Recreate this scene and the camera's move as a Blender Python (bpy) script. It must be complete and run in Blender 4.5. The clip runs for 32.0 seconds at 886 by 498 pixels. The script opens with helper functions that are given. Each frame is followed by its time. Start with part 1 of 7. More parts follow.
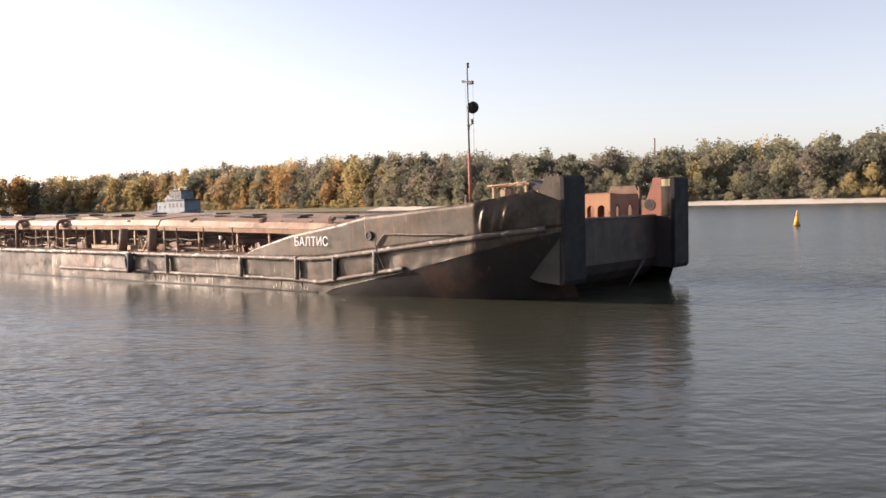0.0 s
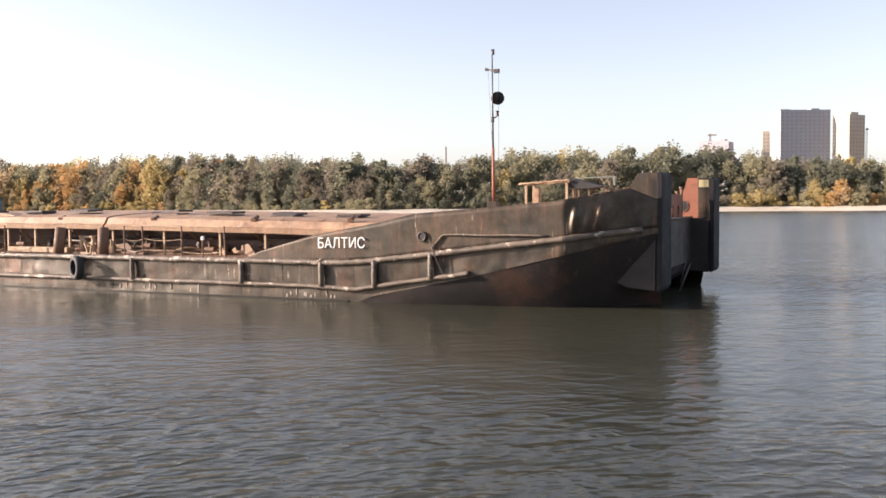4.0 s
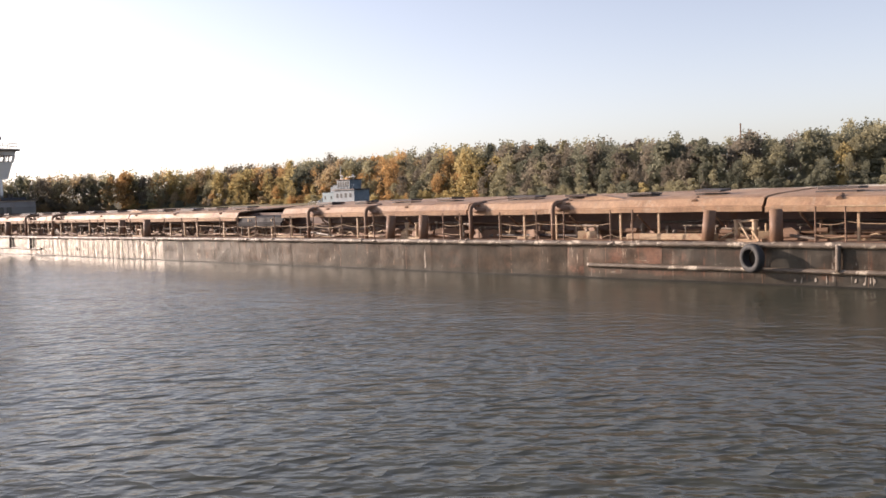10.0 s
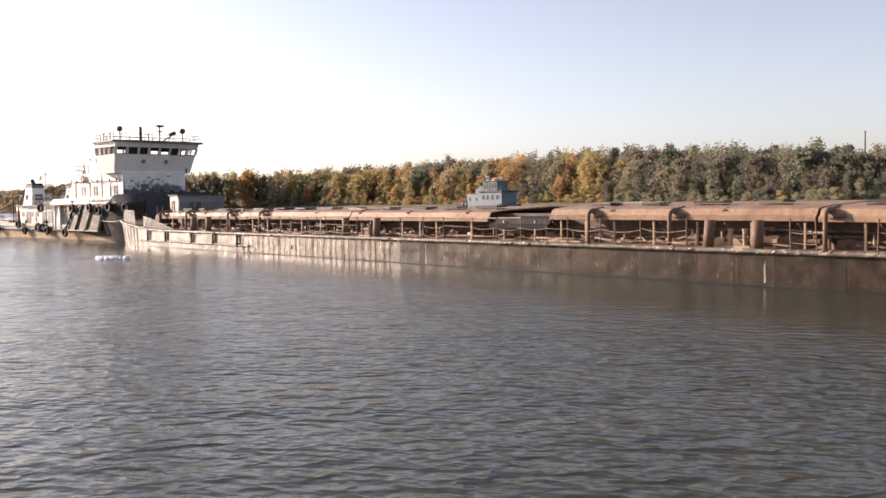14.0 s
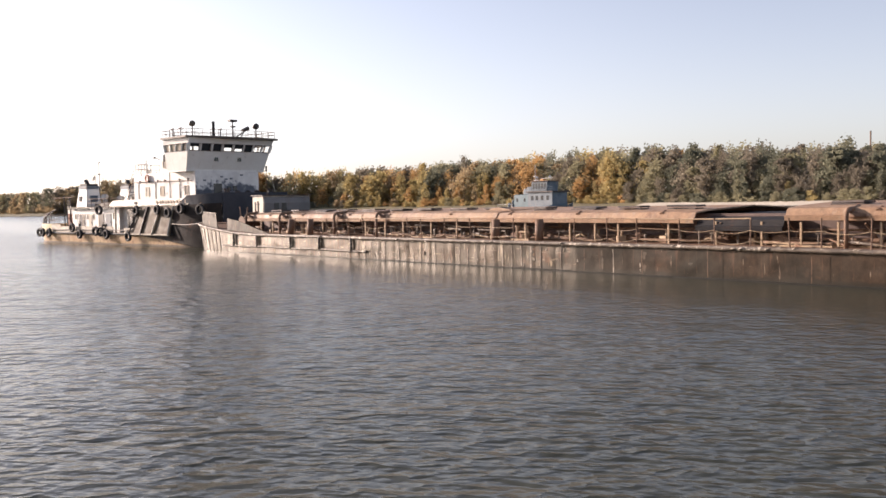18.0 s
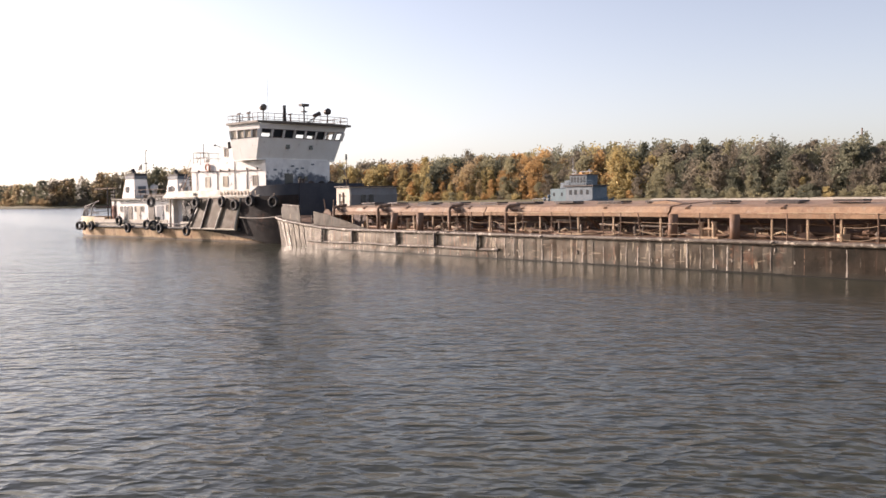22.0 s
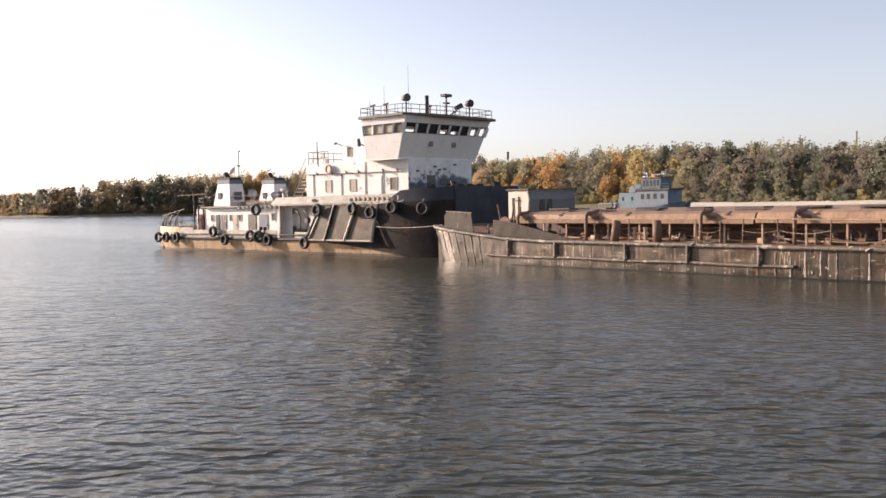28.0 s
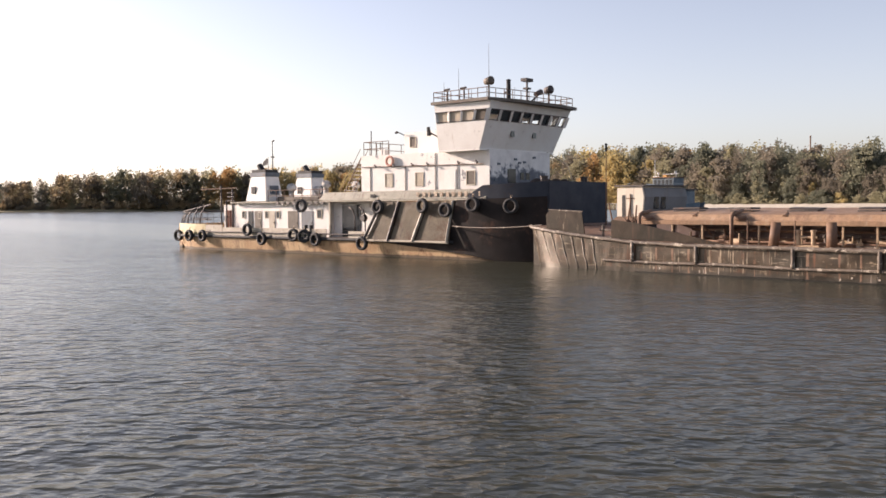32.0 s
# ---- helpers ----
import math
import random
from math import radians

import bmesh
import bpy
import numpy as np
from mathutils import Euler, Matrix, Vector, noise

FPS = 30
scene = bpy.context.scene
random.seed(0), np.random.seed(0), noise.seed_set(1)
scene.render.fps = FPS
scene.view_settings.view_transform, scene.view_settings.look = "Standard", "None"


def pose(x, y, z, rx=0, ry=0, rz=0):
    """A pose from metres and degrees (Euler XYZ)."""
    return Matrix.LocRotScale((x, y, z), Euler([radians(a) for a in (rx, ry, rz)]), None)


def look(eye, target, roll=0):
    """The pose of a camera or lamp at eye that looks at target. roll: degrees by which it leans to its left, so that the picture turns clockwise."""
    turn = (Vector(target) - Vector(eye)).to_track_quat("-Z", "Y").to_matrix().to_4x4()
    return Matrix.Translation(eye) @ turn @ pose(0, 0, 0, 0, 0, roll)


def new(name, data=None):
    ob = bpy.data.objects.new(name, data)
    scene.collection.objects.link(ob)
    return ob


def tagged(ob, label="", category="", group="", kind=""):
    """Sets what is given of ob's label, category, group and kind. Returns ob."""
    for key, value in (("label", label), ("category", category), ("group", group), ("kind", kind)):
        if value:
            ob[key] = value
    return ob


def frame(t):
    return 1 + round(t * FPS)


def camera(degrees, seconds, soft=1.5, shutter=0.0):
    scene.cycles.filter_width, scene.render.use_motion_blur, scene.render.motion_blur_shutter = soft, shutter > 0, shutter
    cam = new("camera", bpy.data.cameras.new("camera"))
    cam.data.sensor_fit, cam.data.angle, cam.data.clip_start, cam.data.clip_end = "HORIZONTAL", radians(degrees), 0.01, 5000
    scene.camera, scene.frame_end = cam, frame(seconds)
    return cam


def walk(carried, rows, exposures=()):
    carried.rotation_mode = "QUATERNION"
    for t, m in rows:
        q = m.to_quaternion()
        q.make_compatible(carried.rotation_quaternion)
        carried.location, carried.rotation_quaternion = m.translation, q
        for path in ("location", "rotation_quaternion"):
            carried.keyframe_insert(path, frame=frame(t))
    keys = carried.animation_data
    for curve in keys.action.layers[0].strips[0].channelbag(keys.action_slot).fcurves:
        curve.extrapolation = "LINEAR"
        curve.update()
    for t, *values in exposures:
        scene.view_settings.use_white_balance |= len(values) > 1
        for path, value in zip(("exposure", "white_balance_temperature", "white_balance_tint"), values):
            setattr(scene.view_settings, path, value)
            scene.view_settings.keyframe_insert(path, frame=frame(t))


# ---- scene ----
cam = camera(51.5, 32.0, soft=1.6)
PATH = [
    (0, (35.595, -23.212, 3.185), (34.357, -21.645, 3.083), -1.26),
    (0.5, (34.444, -23.410, 3.073), (33.233, -21.821, 2.976), -1.06),
    (1, (33.300, -23.635, 3.057), (32.130, -22.016, 2.964), -0.75),
    (1.5, (32.155, -23.840, 3.046), (30.987, -22.220, 2.951), -1.05),
    (2, (31.016, -24.036, 3.028), (29.881, -22.392, 2.923), -1.05),
    (2.5, (29.877, -24.276, 3.010), (28.828, -22.576, 2.911), -0.94),
    (4.5, (25.367, -25.195, 3.059), (24.598, -23.352, 2.957), -0.30),
    (5, (24.195, -25.435, 3.071), (23.528, -23.554, 2.961), -0.19),
    (5.5, (22.961, -25.642, 3.087), (22.337, -23.746, 2.966), -0.18),
    (6, (21.706, -25.784, 3.117), (21.052, -23.898, 2.993), -0.48),
    (6.5, (20.459, -25.919, 3.100), (19.665, -24.086, 2.990), -0.80),
    (7, (19.254, -26.078, 3.096), (18.300, -24.323, 2.995), -1.12),
    (7.5, (18.038, -26.290, 3.089), (17.014, -24.576, 2.984), -1.13),
    (8, (16.830, -26.464, 3.099), (15.723, -24.801, 2.994), -1.54),
    (8.5, (15.586, -26.625, 3.106), (14.374, -25.037, 3.000), -1.46),
    (9, (14.405, -26.811, 3.110), (13.116, -25.284, 3.023), -1.77),
    (9.5, (13.225, -27.000, 3.102), (11.891, -25.514, 2.997), -2.37),
    (10, (12.059, -27.186, 3.100), (10.704, -25.720, 2.983), -2.08),
    (10.5, (10.877, -27.392, 3.113), (9.465, -25.981, 2.980), -2.48),
    (11, (9.682, -27.604, 3.116), (8.244, -26.220, 2.986), -1.69),
    (11.5, (8.465, -27.829, 3.115), (6.998, -26.472, 3.006), -1.99),
    (12, (7.278, -28.073, 3.122), (5.793, -26.737, 3.014), -1.79),
    (12.5, (6.091, -28.338, 3.127), (4.590, -27.020, 3.024), -1.69),
    (13, (4.925, -28.615, 3.128), (3.418, -27.304, 3.009), -1.49),
    (13.5, (3.746, -28.896, 3.136), (2.248, -27.575, 3.023), -1.19),
    (14, (2.566, -29.165, 3.143), (1.056, -27.856, 3.039), -0.90),
    (14.5, (1.371, -29.403, 3.142), (-0.155, -28.114, 3.034), -1.10),
    (16.5, (-3.917, -30.321, 3.145), (-5.442, -29.031, 3.052), -1.30),
    (17, (-5.197, -30.528, 3.157), (-6.714, -29.228, 3.060), -1.00),
    (17.5, (-6.455, -30.736, 3.149), (-7.968, -29.430, 3.048), -1.20),
    (18, (-7.686, -30.937, 3.151), (-9.196, -29.630, 3.051), -1.10),
    (18.5, (-8.893, -31.143, 3.159), (-10.404, -29.836, 3.056), -1.00),
    (19, (-10.091, -31.359, 3.172), (-11.603, -30.052, 3.076), -1.10),
    (19.5, (-11.292, -31.590, 3.153), (-12.803, -30.283, 3.057), -1.20),
    (20, (-12.506, -31.824, 3.138), (-14.015, -30.515, 3.039), -1.10),
    (20.5, (-13.734, -32.054, 3.133), (-15.241, -30.742, 3.038), -1.09),
    (21, (-14.947, -32.284, 3.131), (-16.447, -30.964, 3.024), -0.99),
    (21.5, (-16.174, -32.519, 3.129), (-17.676, -31.202, 3.026), -0.99),
    (22, (-17.400, -32.751, 3.139), (-18.893, -31.425, 3.027), -0.79),
    (22.5, (-18.641, -32.983, 3.150), (-20.137, -31.660, 3.044), -0.99),
    (23, (-19.868, -33.213, 3.166), (-21.356, -31.880, 3.059), -0.99),
    (23.5, (-21.098, -33.450, 3.176), (-22.581, -32.111, 3.073), -0.99),
    (24, (-22.333, -33.685, 3.171), (-23.819, -32.351, 3.075), -0.99),
    (24.5, (-23.599, -33.895, 3.168), (-25.085, -32.559, 3.092), -1.09),
    (25, (-24.862, -34.079, 3.171), (-26.347, -32.741, 3.100), -0.89),
    (25.5, (-26.167, -34.216, 3.180), (-27.645, -32.870, 3.098), -0.69),
    (27.5, (-31.270, -34.560, 3.252), (-32.742, -33.211, 3.150), -0.99),
    (28, (-32.519, -34.680, 3.269), (-33.998, -33.338, 3.170), -1.19),
    (28.5, (-33.741, -34.827, 3.279), (-35.221, -33.486, 3.173), -1.09),
    (29, (-34.936, -34.974, 3.291), (-36.413, -33.631, 3.177), -1.29),
    (29.5, (-36.123, -35.104, 3.307), (-37.596, -33.756, 3.190), -1.19),
    (30, (-37.340, -35.221, 3.321), (-38.809, -33.870, 3.197), -1.09),
    (30.5, (-38.607, -35.313, 3.326), (-40.064, -33.948, 3.207), -0.89),
    (31, (-39.849, -35.381, 3.313), (-41.295, -34.005, 3.197), -0.79),
    (31.5, (-41.061, -35.432, 3.294), (-42.496, -34.044, 3.188), -0.79),
    (32, (-42.274, -35.482, 3.244), (-43.687, -34.071, 3.142), -0.58),
]
EXPOSURES = [(0.0, 1.04, 6680, 22), (2.5, 1.07, 6660, 22), (5.5, 1.38, 6450, 19), (7.0, 1.36, 6500, 20), (9.0, 1.04, 6540, 21), (13.0, 0.86, 6560, 22), (32.0, 0.85, 6560, 22)]
walk(cam, [(t, look(eye, target, roll)) for t, eye, target, roll in PATH], EXPOSURES)

# ---- world, sun ----
SUN_AZ = (-0.928, -0.372)
SUN_EL = radians(16)
sun_dir = Vector((SUN_AZ[0] * math.cos(SUN_EL), SUN_AZ[1] * math.cos(SUN_EL), math.sin(SUN_EL)))
world = bpy.data.worlds.new("world")
scene.world = world
world.use_nodes = True
_n = world.node_tree
_sky = _n.nodes.new("ShaderNodeTexSky")
_sky.sky_type = "NISHITA"
_sky.sun_disc = False
_sky.sun_elevation = SUN_EL
_sky.sun_rotation = math.atan2(SUN_AZ[0], SUN_AZ[1])
_sky.dust_density = 1.4
_sky.air_density = 1.0
_sky.ozone_density = 2.4
# thin autumn haze takes some of the blue out of the sky
_grey = _n.nodes.new("ShaderNodeRGBToBW")
_n.links.new(_sky.outputs[0], _grey.inputs[0])
_haze = _n.nodes.new("ShaderNodeMix")
_haze.data_type = "RGBA"
_haze.inputs[0].default_value = 0.52
_n.links.new(_sky.outputs[0], _haze.inputs[6])
_n.links.new(_grey.outputs[0], _haze.inputs[7])
_n.links.new(_haze.outputs[2], _n.nodes["Background"].inputs[0])
_n.nodes["Background"].inputs[1].default_value = 0.14
sun = new("sun", bpy.data.lights.new("sun", "SUN"))
sun.data.energy = 5.0
sun.data.angle = radians(0.6)
sun.data.color = (1.0, 0.86, 0.70)
sun.matrix_world = look(sun_dir * 200, (0, 0, 0))


# ---- helpers for building ----
def mesh_object(name, bm, material, parent=None, label="", smooth=False):
    me = bpy.data.meshes.new(name)
    bmesh.ops.recalc_face_normals(bm, faces=bm.faces)
    bm.to_mesh(me)
    bm.free()
    if smooth:
        me.polygons.foreach_set("use_smooth", [True] * len(me.polygons))
    me.materials.append(material)
    ob = new(name, me)
    ob.parent = parent
    if label:
        ob["label"] = label
    return ob


def part(name, bm, material, parent, label="", smooth=False):
    return mesh_object(name, bm, material, parent, label, smooth)


def share(name, me, parent, m):
    """One more object on an existing mesh."""
    ob = new(name, me)
    ob.parent = parent
    ob.matrix_basis = m
    return ob


def thing(name, label, category, m=None, group="", kind=""):
    ob = new(name)
    ob.empty_display_size = 0.2
    if m is not None:
        ob.matrix_basis = m
    return tagged(ob, label, category, group, kind)


def bm_new():
    return bmesh.new()


def add_box(bm, x0, x1, y0, y1, z0, z1, m=None):
    r = bmesh.ops.create_cube(bm, size=1.0)
    t = Matrix.Translation(((x0 + x1) / 2, (y0 + y1) / 2, (z0 + z1) / 2)) @ Matrix.Diagonal((abs(x1 - x0), abs(y1 - y0), abs(z1 - z0), 1))
    bmesh.ops.transform(bm, matrix=(m @ t) if m is not None else t, verts=r["verts"])
    return r["verts"]


def bevel_all(bm, w, segments=1):
    bmesh.ops.bevel(bm, geom=list(bm.edges), offset=w, segments=segments, affect="EDGES", profile=0.6)


def add_tube(bm, p, q, r, r2=None, n=8, caps=True):
    p, q = Vector(p), Vector(q)
    d = q - p
    ln = d.length
    if ln < 1e-5:
        return
    m = Matrix.Translation((p + q) / 2) @ d.to_track_quat("Z", "Y").to_matrix().to_4x4()
    bmesh.ops.create_cone(bm, cap_ends=caps, segments=n, radius1=r, radius2=r if r2 is None else r2, depth=ln, matrix=m)


def add_path(bm, pts, r, n=8, jitter=0.0, squash=1.0):
    """A pipe along points, in rings, with an uneven skin."""
    pts = [Vector(p) for p in pts]
    rings = []
    for i, p in enumerate(pts):
        d = (pts[min(i + 1, len(pts) - 1)] - pts[max(i - 1, 0)]).normalized()
        side = d.cross(Vector((0, 0, 1)))
        side = side.normalized() if side.length > 1e-3 else Vector((1, 0, 0))
        up = side.cross(d).normalized()
        ring = []
        for k in range(n):
            a = 2 * math.pi * k / n
            rr = r * (1 + jitter * (0.35 * noise.noise(p * 1.7 + Vector((a, 0, 0))) + 0.65 * noise.noise(p * 7.0 + Vector((a, 3, 0)))))
            off = jitter * r * 0.3 * noise.noise(p * 0.9 + Vector((7, 3, 1)))
            ring.append(bm.verts.new(p + side * math.cos(a) * rr * squash + up * (math.sin(a) * rr + off)))
        rings.append(ring)
    for a, b in zip(rings, rings[1:]):
        for k in range(n):
            bm.faces.new((a[k], a[(k + 1) % n], b[(k + 1) % n], b[k]))
    bm.faces.new(rings[0][::-1])
    bm.faces.new(rings[-1])


def add_prism(bm, outline, y0, y1):
    """A plate: an outline in x and z, between two y."""
    a = [bm.verts.new((x, y0, z)) for x, z in outline]
    b = [bm.verts.new((x, y1, z)) for x, z in outline]
    n = len(a)
    bm.faces.new(a)
    bm.faces.new(b[::-1])
    for k in range(n):
        bm.faces.new((a[k], b[k], b[(k + 1) % n], a[(k + 1) % n]))


def add_ring(bm, centre, axis, big, small, n=24, k=10, start=0.0, sweep=2 * math.pi):
    """A torus."""
    c = Vector(centre)
    q = Vector(axis).to_track_quat("Z", "Y")
    rings = []
    for i in range(n):
        a = 2 * math.pi * i / n
        d = Vector((math.cos(a), math.sin(a), 0))
        rings.append([bm.verts.new(c + q @ (d * (big + small * math.cos(b)) + Vector((0, 0, small * math.sin(b))))) for b in [2 * math.pi * j / k for j in range(k)]])
    for i in range(n):
        a, b = rings[i], rings[(i + 1) % n]
        for j in range(k):
            bm.faces.new((a[j], b[j], b[(j + 1) % k], a[(j + 1) % k]))


def grid_mesh(name, pts, material, parent=None, label="", smooth=False):
    """A sheet from a numpy array of rows x columns x 3."""
    r, c, _ = pts.shape
    idx = np.arange(r * c).reshape(r, c)
    quads = np.stack([idx[:-1, :-1], idx[1:, :-1], idx[1:, 1:], idx[:-1, 1:]], -1).reshape(-1, 4)
    me = bpy.data.meshes.new(name)
    me.from_pydata(pts.reshape(-1, 3).tolist(), [], quads.tolist())
    me.materials.append(material)
    if smooth:
        me.polygons.foreach_set("use_smooth", [True] * len(me.polygons))
    ob = new(name, me)
    ob.parent = parent
    if label:
        ob["label"] = label
    return ob

# ---- materials ----
def mat_base(name):
    m = bpy.data.materials.new(name)
    m.use_nodes = True
    nt = m.node_tree
    return m, nt, nt.nodes["Principled BSDF"]


def n_noise(nt, vec, scale, detail=5.0, rough=0.6, stretch=None):
    if stretch:
        mp = nt.nodes.new("ShaderNodeMapping")
        mp.inputs["Scale"].default_value = stretch
        nt.links.new(vec, mp.inputs[0])
        vec = mp.outputs[0]
    t = nt.nodes.new("ShaderNodeTexNoise")
    t.inputs["Scale"].default_value = scale
    t.inputs["Detail"].default_value = detail
    t.inputs["Roughness"].default_value = rough
    nt.links.new(vec, t.inputs["Vector"])
    return t.outputs["Fac"]


def n_ramp(nt, fac, stops):
    r = nt.nodes.new("ShaderNodeValToRGB")
    e = r.color_ramp.elements
    while len(e) < len(stops):
        e.new(0.5)
    for el, (p, c) in zip(e, stops):
        el.position = p
        el.color = (*c, 1) if len(c) == 3 else c
    nt.links.new(fac, r.inputs[0])
    return r.outputs[0]


def n_mix(nt, fac, a, b, mode="MIX"):
    x = nt.nodes.new("ShaderNodeMix")
    x.data_type = "RGBA"
    x.blend_type = mode
    for sock, v in ((x.inputs[0], fac), (x.inputs[6], a), (x.inputs[7], b)):
        if isinstance(v, (int, float)):
            sock.default_value = v
        elif isinstance(v, tuple):
            sock.default_value = (*v, 1)
        else:
            nt.links.new(v, sock)
    return x.outputs[2]


G = lambda v: (v, v, v)  # noqa: E731


def surface(name, c1, c2, scale=1.5, rough=0.6, metal=0.0, spots=None, spot_at=(0.55, 0.68), spot_scale=1.2, streak=None, streak_at=(0.5, 0.7), bump=0.25, fine=40.0, grain=0.35, coords="Object", random=0.0, wet=None, gloss=0.5, chips=None, mottle=0.0, ior=1.5):
    """Paint or metal: two base tones in patches, a fine grain, spots of rust or wear, and streaks that run down."""
    m, nt, bsdf = mat_base(name)
    tc = nt.nodes.new("ShaderNodeTexCoord")
    vec = tc.outputs[coords]
    col = n_ramp(nt, n_noise(nt, vec, scale, 6, 0.65), [(0.3, c1), (0.7, c2)])
    fine_n = n_noise(nt, vec, fine, 4, 0.7)
    if streak:
        s = n_noise(nt, vec, 1.0, 5, 0.7, (3.5, 3.5, 0.22))
        f = n_ramp(nt, s, [(streak_at[0], G(0)), (streak_at[1], G(1))])
        col = n_mix(nt, f, col, streak)
    if spots:
        s = n_noise(nt, vec, spot_scale, 8, 0.72)
        f = n_ramp(nt, s, [(spot_at[0], G(0)), (spot_at[1], G(1))])
        col = n_mix(nt, f, col, spots)
    if mottle:
        col = n_mix(nt, mottle, col, n_ramp(nt, n_noise(nt, vec, 2.6, 8, 0.72, (1.0, 1.0, 0.6)), [(0.36, G(0.30)), (0.62, G(1.0))]), "MULTIPLY")
    if chips:
        # flaked paint: small upright pale marks in loose patches
        c = n_ramp(nt, n_noise(nt, vec, 1.0, 3, 0.6, (7.0, 7.0, 2.6)), [(0.66, G(0)), (0.70, G(1))])
        area = n_ramp(nt, n_noise(nt, vec, 0.35, 3, 0.6), [(0.45, G(0)), (0.62, G(1))])
        col = n_mix(nt, n_mix(nt, 1.0, c, area, "MULTIPLY"), col, chips)
    col = n_mix(nt, grain, col, n_ramp(nt, fine_n, [(0.25, G(0.35)), (0.75, G(1.0))]), "MULTIPLY")
    if wet:
        # a stained band just over the water
        sep = nt.nodes.new("ShaderNodeSeparateXYZ")
        nt.links.new(vec, sep.inputs[0])
        add = nt.nodes.new("ShaderNodeMath")
        add.operation = "MULTIPLY_ADD"
        nt.links.new(n_noise(nt, vec, 2.0, 5, 0.7), add.inputs[0])
        add.inputs[1].default_value = -0.25
        nt.links.new(sep.outputs[2], add.inputs[2])
        col = n_mix(nt, n_ramp(nt, add.outputs[0], [(0.0, G(0.85)), (0.07, G(0))]), col, wet)
    if random:
        oi = nt.nodes.new("ShaderNodeObjectInfo")
        col = n_mix(nt, random, col, n_ramp(nt, oi.outputs["Random"], [(0, G(0.45)), (1, G(1.0))]), "MULTIPLY")
    nt.links.new(col, bsdf.inputs["Base Color"])
    bsdf.inputs["Metallic"].default_value = metal
    bsdf.inputs["Specular IOR Level"].default_value = gloss
    bsdf.inputs["IOR"].default_value = ior
    nt.links.new(n_ramp(nt, n_noise(nt, vec, scale * 2.3, 5), [(0.3, G(max(0.02, rough - 0.12))), (0.7, G(min(1, rough + 0.12)))]), bsdf.inputs["Roughness"])
    if bump:
        b = nt.nodes.new("ShaderNodeBump")
        b.inputs["Strength"].default_value = bump
        b.inputs["Distance"].default_value = 0.02
        nt.links.new(fine_n, b.inputs["Height"])
        nt.links.new(b.outputs[0], bsdf.inputs["Normal"])
    return m


RUST = (0.22, 0.085, 0.04)


